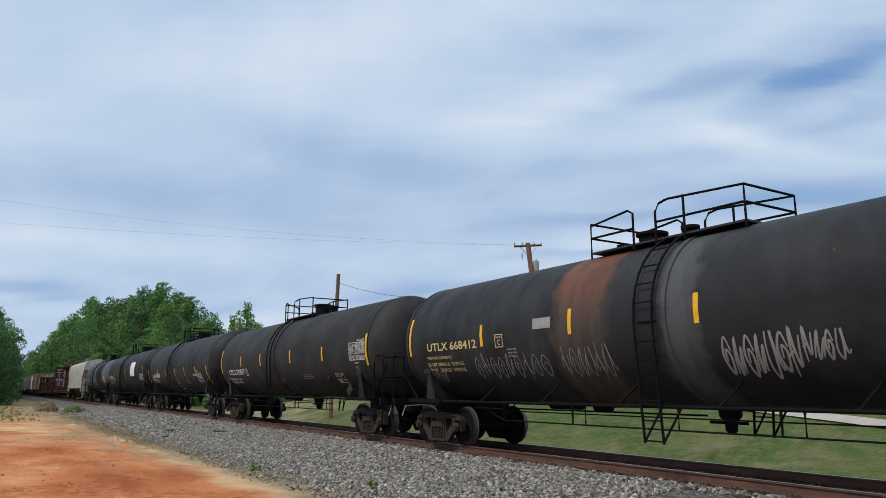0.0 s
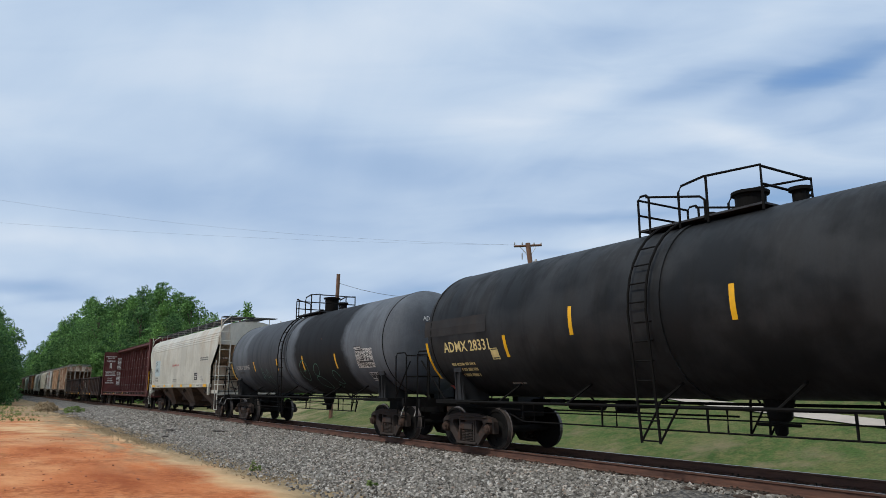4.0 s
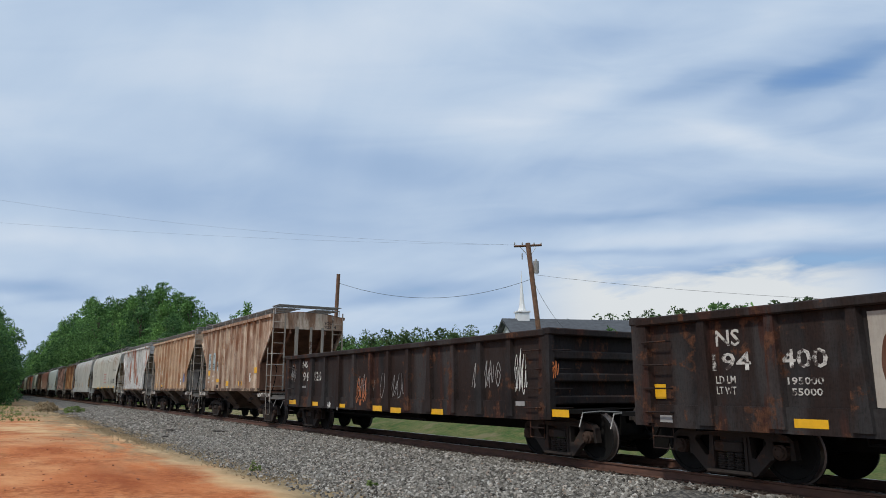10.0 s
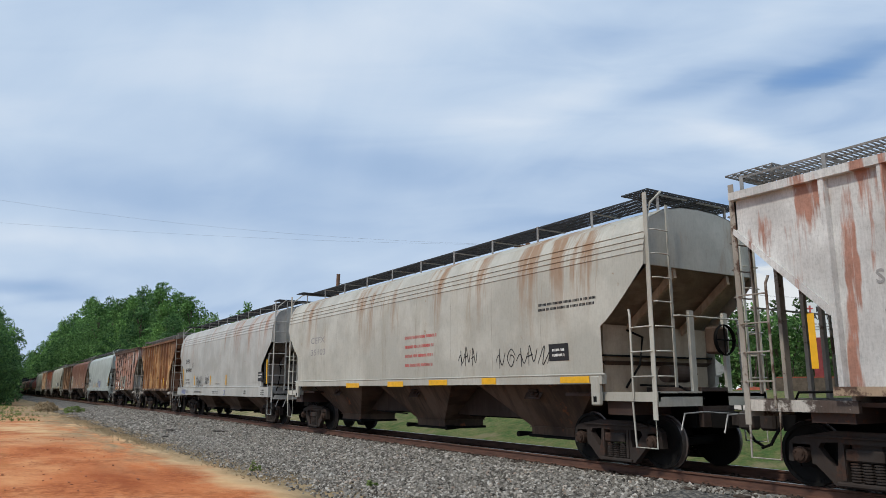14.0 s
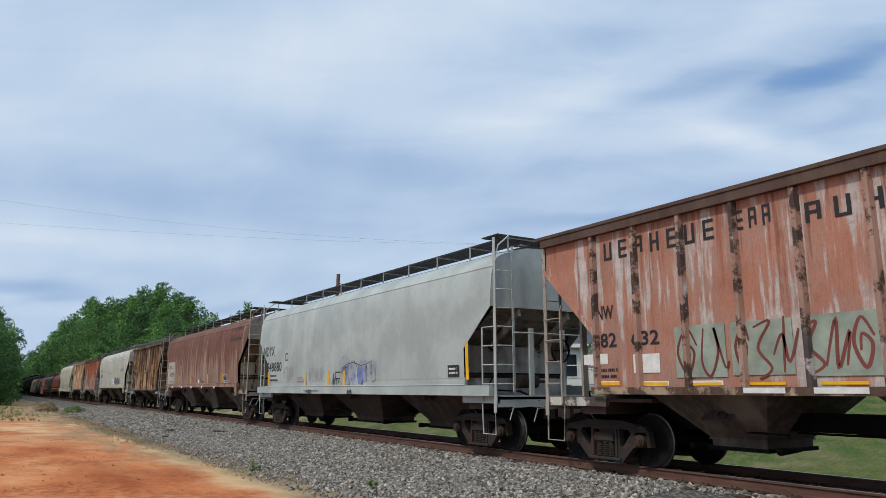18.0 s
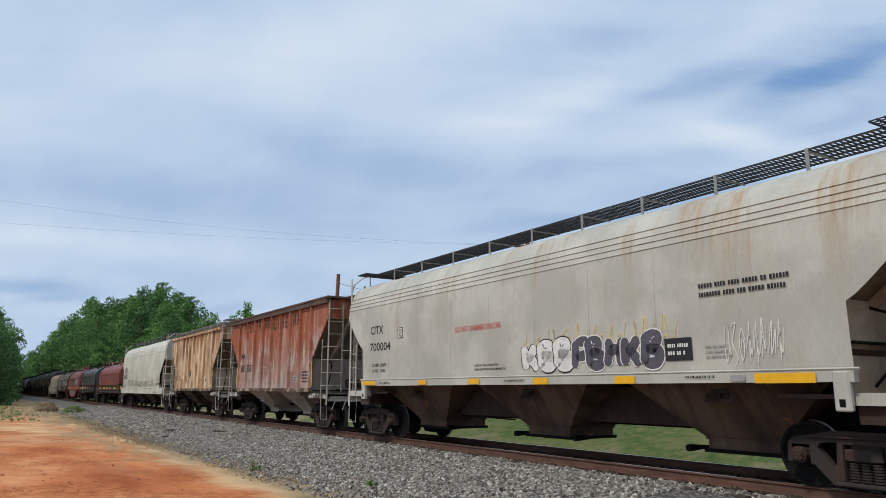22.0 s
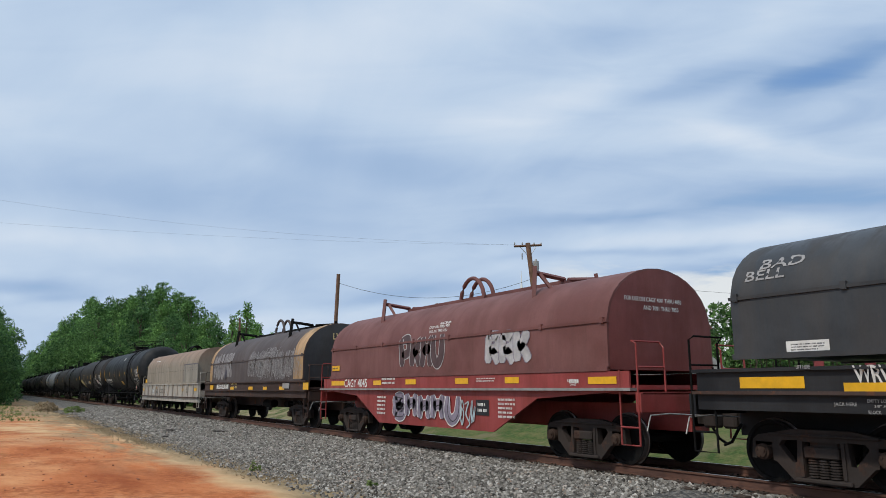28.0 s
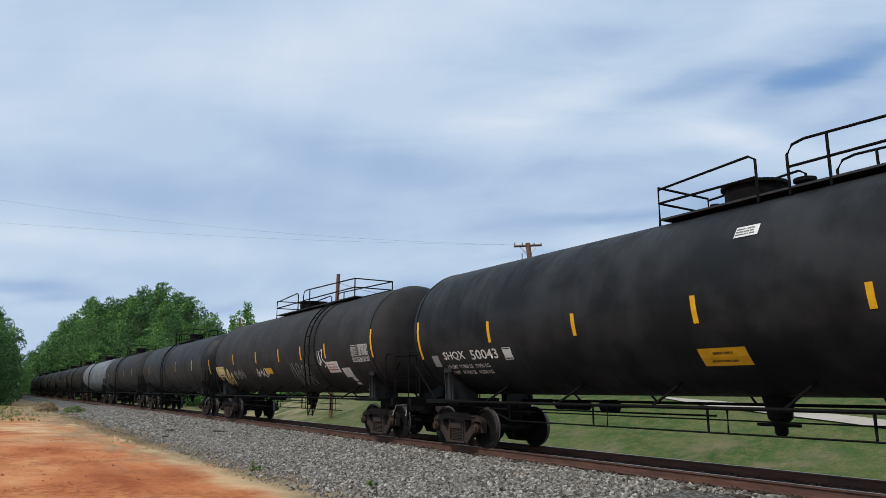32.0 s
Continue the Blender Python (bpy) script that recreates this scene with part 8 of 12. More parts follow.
    words(c, "NS", -5.95, 2.10, 0.23, "ink_worn", s, width=0.45)
    words(c, "194", -6.06, 1.64, 0.31, "ink_worn", s, width=0.69)
    words(c, "420", -4.99, 1.64, 0.31, "ink_worn", s, width=0.74)
    rows_of_bars(c, -5.99, 1.36, 0.44, 0.18, 1, "ink_grey", s, 147)
    plate(c, -7.31, -6.37, 0.84, 1.00, "yellow", s, "tape")
    plate(c, -4.82, -4.35, 0.82, 0.95, "yellow", s, "tape")
    plate(c, -2.70, -2.21, 0.81, 0.92, "yellow", s, "tape")
    scrawl(c, -7.36, -6.58, 1.60, 2.23, "ink_grey", s, 148, .02, 4)
    scrawl(c, -1.76, -0.73, 0.86, 1.73, "ink_orange", s, 149, .035, 4)
    scrawl(c, -3.55, -3.32, 0.76, 0.97, "ink_white", s, 150, .03, 2)
    scrawl(c, -2.83, -2.69, 0.71, 1.12, "ink_white", s, 151, .03, 2)
    scrawl(c, 4.60, 5.68, 1.36, 2.00, "ink_grey", s, 152, .02, 5)
    scrawl(c, 5.99, 6.55, 1.24, 2.23, "ink_white", s, 153, .018, 4)
    scrawl(c, 7.13, 7.58, 1.56, 1.93, "ink_orange", s, 154, .02, 4)
    scrawl(c, -0.00, 1.32, 1.13, 1.82, "ink_grey", s, 155, .016, 4)
    scrawl(c, -1.85, -0.32, 1.19, 1.77, "ink_grey", s, 156, .012, 4)
    plate(c, 7.05, 7.89, 0.84, 0.98, "yellow", s, "tape")
    plate(c, 2.87, 3.42, 0.76, 0.89, "yellow", s, "tape")
    plate(c, 0.75, 1.33, 0.74, 0.88, "yellow", s, "tape")
    plate(c, -0.32, 0.24, 0.76, 0.91, "yellow", s, "tape")
    plate(c, 6.26, 6.56, 1.03, 1.12, "ink_grey", s, "panel")
    c, s = CARS[9], SIDES[9]
    plate(c, -4.00, -3.44, 2.30, 3.11, "ink_teal", s, "repaint_patch")
    plate(c, -3.27, -2.68, 2.27, 3.11, "ink_teal", s, "repaint_patch")
    plate(c, -2.52, -2.19, 2.24, 2.68, "ink_teal", s, "repaint_patch")
    words(c, "SO", -3.85, 2.73, 0.27, "ink_black", s, width=0.39)
    words(c, "U", -3.12, 2.75, 0.27, "ink_black", s, width=0.17)
    words(c, "92", -3.87, 2.33, 0.26, "ink_black", s, width=0.41)
    words(c, "31", -3.12, 2.33, 0.27, "ink_black", s, width=0.30)
    words(c, "4", -2.39, 2.35, 0.26, "ink_black", s, width=0.17)
    words(c, "J", -2.98, 3.20, 0.35, "tan_b", s, width=0.22)
    words(c, "U", -2.22, 3.23, 0.36, "tan_b", s, width=0.25)
    words(c, "U", -1.47, 3.24, 0.37, "tan_b", s, width=0.31)
    words(c, "9", -2.33, 2.47, 0.39, "tan_b", s, width=0.26)
    words(c, "2", -1.51, 2.50, 0.40, "tan_b", s, width=0.27)
    plate(c, -3.90, -3.40, 2.03, 2.27, "yellow", s, "tape")
    plate(c, -2.43, -1.86, 1.69, 1.84, "yellow", s, "tape")
    plate(c, -0.86, -0.13, 1.46, 1.66, "coil_white", s, "panel")
    plate(c, -0.72, -0.25, 1.50, 1.61, "yellow", s, "tape")
    rows_of_bars(c, -3.90, 1.64, 0.38, 0.35, 2, "ink_white", s, 157)
    rows_of_bars(c, -3.15, 1.67, 0.41, 0.43, 2, "ink_white", s, 158)
    plate(c, -2.31, -2.01, 1.36, 1.58, "gondola", s, "panel")
    plate(c, 2.79, 3.27, 1.67, 2.02, "ink_white", s, "panel")
    plate(c, 2.87, 3.21, 1.82, 1.97, "ink_black", s, "data_panel")
    plate(c, 3.40, 3.96, 2.02, 2.26, "yellow", s, "tape")
    plate(c, 1.22, 1.74, 1.52, 1.70, "yellow", s, "tape")
    plate(c, -0.71, 0.04, 1.50, 1.73, "yellow", s, "tape")
    c, s = CARS[10], SIDES[10]
    words(c, "SO", -3.86, 2.57, 0.25, "ink_white", s, width=0.41)
    words(c, "U", -3.18, 2.59, 0.26, "ink_white", s, width=0.18)
    words(c, "92", -3.87, 2.16, 0.27, "ink_white", s, width=0.39)
    words(c, "14", -3.10, 2.19, 0.27, "ink_white", s, width=0.34)
    words(c, "0", -2.44, 2.24, 0.26, "ink_white", s, width=0.17)
    plate(c, -3.89, -3.41, 1.48, 1.71, "yellow", s, "tape")
    plate(c, -2.43, -1.95, 1.52, 1.64, "yellow", s, "tape")
    rows_of_bars(c, -3.89, 1.76, 0.42, 0.28, 3, "ink_grey", s, 159)
    rows_of_bars(c, -3.13, 1.53, 0.45, 0.53, 5, "ink_grey", s, 160)
    scrawl(c, -2.41, -1.97, 1.73, 2.09, "gondola", s, 161, .012, 3)
    plate(c, -2.35, -2.06, 1.38, 1.49, "gondola", s, "panel")
    plate(c, -2.42, -1.93, 1.64, 1.72, "ink_grey", s, "panel")
    plate(c, 2.74, 3.22, 1.59, 1.95, "ink_white", s, "panel")
    plate(c, 2.81, 3.15, 1.75, 1.89, "ink_black", s, "data_panel")
    plate(c, 2.06, 2.48, 1.49, 1.66, "yellow", s, "tape")
    plate(c, 0.34, 0.83, 1.50, 1.64, "yellow", s, "tape")
    scrawl(c, 3.39, 3.96, 1.68, 2.25, "ink_blue", s, 162, .04, 3)
    c, s = CARS[11], SIDES[11]
    words(c, "SOL", -3.34, 2.69, 0.19, "ink_grey", s, width=0.46)
    words(c, "92203", -3.28, 2.17, 0.25, "ink_grey", s, width=1.21)
    name_bars(c, -3.17, 3.61, "o", 0.569, 0.30, 0.38, "ink_black", s)
    name_bars(c, -2.43, 3.59, "o", 0.553, 0.30, 0.39, "ink_black", s)
    name_bars(c, -1.59, 3.57, "o", 0.528, 0.29, 0.39, "ink_black", s)
    name_bars(c, -0.80, 3.57, "o", 0.503, 0.28, 0.39, "ink_black", s)
    name_bars(c, 0.20, 3.58, "o", 0.505, 0.28, 0.41, "ink_black", s)
    name_bars(c, 1.11, 3.59, "o", 0.463, 0.25, 0.40, "ink_black", s)
    name_bars(c, 1.90, 3.62, "o", 0.479, 0.26, 0.40, "ink_black", s)
    name_bars(c, 2.70, 3.61, "o", 0.496, 0.27, 0.40, "ink_black", s)
    rows_of_bars(c, -3.30, 1.67, 1.30, 0.29, 2, "ink_grey", s, 163)
    rows_of_bars(c, -1.81, 1.62, 0.53, 0.16, 1, "ink_grey", s, 164)
    plate(c, 0.92, 1.47, 1.74, 2.12, "tank_grey", s, "repaint_patch")
    plate(c, 2.56, 3.00, 1.55, 1.98, "ink_black", s, "data_panel")
    rows_of_bars(c, 2.60, 1.59, 0.38, 0.36, 4, "ink_white", s, 165)
    rows_of_bars(c, 0.12, 2.17, 0.45, 0.13, 1, "ink_grey", s, 166)
    rows_of_bars(c, 2.09, 1.76, 0.19, 0.27, 2, "ink_grey", s, 167)
    rows_of_bars(c, 3.27, 1.72, 0.36, 0.09, 1, "ink_grey", s, 168)
    scrawl(c, -1.76, -1.22, 1.88, 2.30, "ink_black", s, 169, .02, 3)
    plate(c, -4.30, -4.20, 1.64, 2.39, "yellow", s, "reflective_mark", "yellow reflective tape")
    plate(c, -2.02, -1.92, 1.47, 2.00, "yellow", s, "reflective_mark", "yellow reflective tape")
    plate(c, -0.26, -0.14, 1.39, 1.90, "yellow", s, "reflective_mark", "yellow reflective tape")
    plate(c, 1.48, 1.60, 1.46, 1.97, "yellow", s, "reflective_mark", "yellow reflective tape")
    plate(c, 3.71, 3.85, 1.75, 2.37, "yellow", s, "reflective_mark", "yellow reflective tape")
    c, s = CARS[12], SIDES[12]
    words(c, "CEFX", -6.35, 2.88, 0.21, "ink_grey", s, width=1.23)
    words(c, "35103", -6.28, 2.48, 0.21, "ink_grey", s, width=1.22)
    rows_of_bars(c, 0.28, 1.88, 1.71, 0.96, 4, "ink_red", s, 170)
    rows_of_bars(c, 5.80, 2.89, 1.73, 0.20, 2, "ink_black", s, 171)
    scrawl(c, 2.84, 3.66, 1.88, 2.30, "ink_black", s, 172, .02, 3)
    scrawl(c, 4.31, 6.13, 1.81, 2.23, "ink_black", s, 173, .02, 5)
    plate(c, 6.09, 6.66, 1.91, 2.24, "ink_black", s, "data_panel")
    rows_of_bars(c, 6.19, 1.97, 0.40, 0.20, 2, "ink_white", s, 174)
    plate(c, -3.28, -2.38, 1.41, 1.54, "yellow", s, "tape")
    plate(c, -0.60, 0.27, 1.43, 1.57, "yellow", s, "tape")
    plate(c, 1.58, 2.43, 1.46, 1.59, "yellow", s, "tape")
    plate(c, 3.85, 4.38, 1.47, 1.61, "yellow", s, "tape")
    plate(c, 6.45, 7.25, 1.48, 1.66, "yellow", s, "tape")
    c, s = CARS[13], SIDES[13]
    words(c, "SHPX", -6.23, 2.72, 0.25, "ink_black", s, width=0.86)
    words(c, "454408", -6.20, 2.25, 0.23, "ink_black", s, width=1.25)
    plate_mark(c, -4.83, -4.55, 2.47, 2.75, "white", s)
    words(c, "LD LMT 222700", -6.15, 1.82, 0.09, "ink_black", s, width=0.84)
    words(c, "LT WT   63300", -6.12, 1.66, 0.09, "ink_black", s, width=0.83)
    scrawl(c, -3.89, -2.55, 1.40, 2.01, "ink_black", s, 175, .022, 5)
    scrawl(c, -2.04, -1.30, 1.56, 2.09, "ink_black", s, 176, .02, 3)
    rows_of_bars(c, -0.09, 1.58, 0.92, 0.06, 1, "ink_black", s, 177)
    rows_of_bars(c, -3.83, 1.17, 1.49, 0.12, 1, "ink_black", s, 178)
    scrawl(c, -6.68, -5.78, 1.09, 1.39, "ink_blue", s, 179, .03, 4)
    plate(c, -5.56, -5.29, 1.15, 1.31, "ink_grey", s, "panel")
    rows_of_bars(c, -0.36, 1.15, 1.33, 0.13, 2, "ink_black", s, 180)
    plate(c, 1.64, 1.81, 1.11, 1.31, "ink_blue", s, "frame_mark")
    plate(c, 1.66, 1.79, 1.14, 1.28, "white", s, "panel")
    plate(c, -6.79, -6.67, 1.55, 2.50, "yellow", s, "reflective_mark", "yellow reflective tape")
    plate(c, -4.23, -4.11, 1.55, 2.04, "yellow", s, "reflective_mark", "yellow reflective tape")
    plate(c, -1.08, -0.94, 1.55, 2.01, "yellow", s, "reflective_mark", "yellow reflective tape")
    plate(c, 1.66, 1.82, 1.54, 2.01, "yellow", s, "reflective_mark", "yellow reflective tape")
    plate(c, 6.34, 6.92, 1.68, 2.05, "ink_black", s, "data_panel")
    rows_of_bars(c, 6.40, 1.79, 0.48, 0.21, 2, "ink_white", s, 181)
    plate(c, 7.35, 7.49, 1.57, 2.52, "yellow", s, "reflective_mark", "yellow reflective tape")
    rows_of_bars(c, 6.92, 1.12, 0.45, 0.24, 3, "ink_black", s, 182)
    rows_of_bars(c, 4.69, 1.15, 0.39, 0.18, 2, "ink_black", s, 183)
    c, s = CARS[14], SIDES[14]
    plate(c, -4.21, -4.11, 1.50, 2.47, "yellow", s, "reflective_mark", "yellow reflective tape")
    plate(c, -2.76, -2.66, 1.52, 2.04, "yellow", s, "reflective_mark", "yellow reflective tape")
    plate(c, -1.13, -1.01, 1.52, 2.04, "yellow", s, "reflective_mark", "yellow reflective tape")
    plate(c, 0.76, 0.90, 1.51, 2.00, "yellow", s, "reflective_mark", "yellow reflective tape")
    plate(c, 2.40, 2.56, 1.55, 2.06, "yellow", s, "reflective_mark", "yellow reflective tape")
    words(c, "J", -3.13, 3.55, 0.40, "tan", s, width=0.26)
    words(c, "U", -2.57, 3.54, 0.41, "tan", s, width=0.32)
    words(c, "U", -1.69, 3.52, 0.41, "tan", s, width=0.33)
    words(c, "9", -2.55, 2.52, 0.38, "tan", s, width=0.30)
    words(c, "3", -1.72, 2.52, 0.40, "tan", s, width=0.29)
    rows_of_bars(c, -4.16, 1.60, 0.64, 0.43, 4, "ink_grey", s, 184)
    plate(c, -2.60, -1.95, 1.58, 2.05, "bay", s, "panel")
    scrawl(c, -0.57, -0.23, 1.72, 2.06, "gondola", s, 185, .02, 1)
    rows_of_bars(c, 1.88, 1.73, 0.34, 0.22, 3, "ink_white", s, 186)
    plate(c, 2.61, 3.12, 1.64, 2.00, "ink_black", s, "data_panel")
    rows_of_bars(c, 2.68, 1.71, 0.36, 0.23, 2, "ink_white", s, 187)
    plate(c, 3.40, 3.74, 1.64, 1.90, "ink_cream", s, "panel")
    plate(c, 3.82, 3.92, 1.77, 2.49, "yellow", s, "reflective_mark", "yellow reflective tape")
    plate(c, 0.73, 0.83, 1.49, 1.98, "yellow", s, "reflective_mark", "yellow reflective tape")
    c, s = CARS[15], SIDES[15]
    name_bars(c, -3.78, 3.70, "ooooooo", 0.367, 0.20, 0.33, "ink_black", s)
    name_bars(c, -0.98, 3.75, "ooo", 0.228, 0.13, 0.31, "ink_black", s)
    name_bars(c, 0.13, 3.65, "ooooooo", 0.412, 0.23, 0.29, "ink_black", s)
    words(c, "NW", -4.03, 2.62, 0.25, "ink_black", s, width=0.42)
    words(c, "182", -4.09, 2.11, 0.26, "ink_black", s, width=0.53)
    words(c, "632", -3.21, 2.11, 0.25, "ink_black", s, width=0.62)
    plate(c, -4.41, -3.79, 1.81, 2.00, "ink_white", s, "panel")
    plate(c, -3.18, -2.60, 1.64, 1.96, "ink_white", s, "panel")
    rows_of_bars(c, -3.96, 1.54, 0.44, 0.22, 2, "ink_black", s, 188)
    plate(c, -4.06, -3.53, 1.33, 1.51, "ink_white", s, "tape_backing")
    plate(c, -4.03, -3.54, 1.36, 1.49, "yellow", s, "tape")
    plate(c, -3.11, -2.43, 1.32, 1.50, "ink_white", s, "tape_backing")
    plate(c, -3.06, -2.46, 1.36, 1.48, "yellow", s, "tape")
    plate(c, -2.07, -1.40, 1.32, 1.50, "ink_white", s, "tape_backing")
    plate(c, -2.01, -1.43, 1.35, 1.47, "yellow", s, "tape")
    plate(c, -1.00, -0.34, 1.31, 1.50, "ink_white", s, "tape_backing")
    plate(c, -0.96, -0.38, 1.35, 1.47, "yellow", s, "tape")
    plate(c, 0.07, 0.79, 1.31, 1.50, "ink_white", s, "tape_backing")
    plate(c, 0.12, 0.75, 1.35, 1.47, "yellow", s, "tape")
    plate(c, -2.26, -1.31, 1.55, 2.37, "ink_sage", s, "sprayed_letter")
    plate(c, -1.21, -0.22, 1.57, 2.36, "ink_sage", s, "sprayed_letter")
    plate(c, -0.04, 0.95, 1.54, 2.37, "ink_sage", s, "sprayed_letter")
    scrawl(c, -2.26, -1.31, 1.55, 2.37, "coil_red", s, 189, .04, 2)
    scrawl(c, -1.21, -0.22, 1.57, 2.36, "coil_red", s, 190, .04, 3)
    scrawl(c, -0.04, 0.90, 1.58, 2.34, "coil_red", s, 191, .045, 3)
    plate(c, 2.29, 2.96, 1.57, 1.93, "ink_white", s, "panel")
    plate(c, 2.39, 2.87, 1.66, 1.87, "ink_black", s, "data_panel")
    c, s = CARS[16], SIDES[16]
    words(c, "NDYX", -7.42, 2.63, 0.36, "ink_black", s, width=1.27)
    words(c, "848880", -7.01, 2.02, 0.37, "ink_black", s, width=1.66)
    plate(c, -4.97, -4.68, 2.40, 2.67, "ink_black", s, "frame_mark")
    plate(c, -4.93, -4.71, 2.44, 2.63, "mint", s, "panel")
    rows_of_bars(c, -6.58, 1.62, 0.87, 0.34, 2, "ink_black", s, 192)
    scrawl(c, -5.13, -4.09, 1.67, 2.19, "ink_grey", s, 193, .03, 5)
    scrawl(c, -2.67, -1.36, 1.60, 2.10, "ink_grey", s, 194, .016, 6)
    burner(c, -0.14, 2.35, 1.44, 2.36, 3, "blue_wash", "blue_wash", s, 195)
    scrawl(c, 0.26, 0.69, 1.49, 2.15, "ink_blue", s, 197, .04, 2)
    scrawl(c, 1.17, 1.61, 1.48, 2.09, "ink_blue", s, 198, .05, 2)
    scrawl(c, 0.29, 1.92, 2.03, 2.22, "bay", s, 199, .02, 1)
    scrawl(c, -0.66, -0.05, 1.46, 1.88, "ink_slate", s, 200, .035, 2)
    plate(c, -0.40, -0.02, 1.68, 1.91, "ink_black", s, "frame_mark")
    plate(c, -0.37, -0.05, 1.71, 1.87, "mint", s, "panel")
    rows_of_bars(c, -3.69, 1.59, 0.66, 0.21, 3, "ink_red", s, 201)
    plate(c, -6.87, -6.73, 1.54, 2.00, "yellow", s, "reflective_mark", "yellow reflective tape")
    plate(c, -3.00, -2.86, 1.48, 1.94, "yellow", s, "reflective_mark", "yellow reflective tape")
    plate(c, -1.05, -0.89, 1.47, 1.95, "yellow", s, "reflective_mark", "yellow reflective tape")
    plate(c, 0.17, 0.33, 1.47, 1.93, "yellow", s, "reflective_mark", "yellow reflective tape")
    rows_of_bars(c, -2.91, 1.28, 1.40, 0.06, 1, "ink_black", s, 202)
    scrawl(c, -2.71, -2.18, 1.19, 1.36, "ink_black", s, 203, .02, 3)
    scrawl(c, 0.63, 0.96, 1.20, 1.36, "ink_black", s, 204, .02, 3)
    plate(c, 6.21, 6.70, 1.65, 1.93, "ink_black", s, "data_panel")
    rows_of_bars(c, 6.26, 1.70, 0.40, 0.19, 2, "ink_white", s, 205)
    plate(c, 6.98, 7.10, 1.58, 2.43, "yellow", s, "reflective_mark", "yellow reflective tape")
    c, s = CARS[17], SIDES[17]
    plate(c, -7.26, -5.48, 1.68, 2.93, "coil_white", s, "repaint_patch")
    words(c, "MWCX", -6.82, 2.51, 0.22, "ink_black", s, width=0.85)
    words(c, "482561", -6.72, 2.09, 0.25, "ink_black", s, width=1.07)
    rows_of_bars(c, -6.92, 1.73, 1.14, 0.12, 1, "ink_black", s, 206)
    plate(c, -4.16, -3.85, 2.36, 2.62, "ink_grey", s, "frame_mark")
    plate(c, -4.12, -3.90, 2.40, 2.58, "rust_red", s, "panel")
    plate(c, 4.75, 5.27, 1.67, 2.02, "ink_white", s, "panel")
    plate(c, 4.77, 5.02, 1.77, 2.00, "ink_black", s, "data_panel")
    plate(c, 5.035, 5.25, 1.77, 2.00, "ink_black", s, "data_panel")
    plate(c, 4.77, 5.25, 1.69, 1.755, "ink_black", s, "data_panel")
    rows_of_bars(c, 4.81, 1.90, 0.16, 0.08, 2, "ink_white", s, 207)
    rows_of_bars(c, 5.09, 1.90, 0.10, 0.08, 2, "ink_white", s, 307)
    rows_of_bars(c, 4.80, 1.70, 0.36, 0.05, 1, "ink_white", s, 308)
    plate(c, 0.05, 0.32, 1.68, 1.83, "ink_white", s, "panel")
    rows_of_bars(c, 0.76, 1.67, 0.60, 0.12, 2, "ink_black", s, 208)
    rows_of_bars(c, -1.28, 1.80, 0.66, 0.22, 3, "ink_red", s, 209)
    rows_of_bars(c, 2.51, 1.66, 0.40, 0.09, 1, "ink_black", s, 210)
    plate(c, -5.81, -5.47, 1.43, 1.54, "ink_white", s, "panel")
    plate(c, -3.49, -3.19, 1.42, 1.53, "ink_white", s, "panel")
    plate(c, -1.26, -0.99, 1.41, 1.53, "ink_white", s, "panel")
    plate(c, 0.98, 1.23, 1.41, 1.52, "ink_white", s, "panel")
    plate(c, 3.32, 3.55, 1.40, 1.51, "ink_white", s, "panel")
    plate(c, -7.37, -7.27, 1.69, 2.55, "yellow", s, "reflective_mark", "yellow reflective tape")
    plate(c, -4.34, -4.24, 1.65, 2.13, "yellow", s, "reflective_mark", "yellow reflective tape")
    plate(c, -1.52, -1.40, 1.63, 2.12, "yellow", s, "reflective_mark", "yellow reflective tape")
    plate(c, 1.88, 2.00, 1.60, 2.10, "yellow", s, "reflective_mark", "yellow reflective tape")
    plate(c, 4.51, 4.65, 1.62, 2.09, "yellow", s, "reflective_mark", "yellow reflective tape")
    name_bars(c, 5.61, 3.52, "oooo", 0.437, 0.24, 0.59, "ink_black", s)
    c, s = CARS[18], SIDES[18]
    words(c, "S", -4.08, 2.80, 0.34, "gondola", s, width=0.45)
    words(c, "O", -3.23, 2.79, 0.34, "gondola", s, width=0.34)
    words(c, "U", -2.51, 2.78, 0.34, "gondola", s, width=0.27)
    words(c, "92", -4.08, 2.27, 0.31, "gondola", s, width=0.39)
    words(c, "353", -3.23, 2.30, 0.29, "gondola", s, width=1.16)
    plate(c, 1.63, 2.17, 1.57, 1.97, "ink_grey", s, "data_panel")
    rows_of_bars(c, 1.69, 1.61, 0.42, 0.33, 4, "ink_black", s, 212)
    plate(c, 2.37, 2.89, 1.62, 2.15, "bay_grey", s, "repaint_patch")
    plate(c, -4.31, -4.21, 1.58, 2.25, "yellow", s, "reflective_mark", "yellow reflective tape")
    plate(c, -2.93, -2.83, 1.46, 1.93, "yellow", s, "reflective_mark", "yellow reflective tape")
    plate(c, -1.31, -1.21, 1.45, 1.86, "yellow", s, "reflective_mark", "yellow reflective tape")
    plate(c, 0.57, 0.67, 1.41, 1.91, "yellow", s, "reflective_mark", "yellow reflective tape")
    plate(c, 2.23, 2.35, 1.40, 1.90, "yellow", s, "reflective_mark", "yellow reflective tape")
    plate(c, 3.67, 3.79, 1.40, 2.37, "yellow", s, "reflective_mark", "yellow reflective tape")
    rows_of_bars(c, 3.24, 1.47, 0.27, 0.09, 1, "ink_black", s, 213)
    c, s = CARS[19], SIDES[19]
    words(c, "CITX", -6.64, 2.91, 0.24, "ink_black", s, width=0.78)
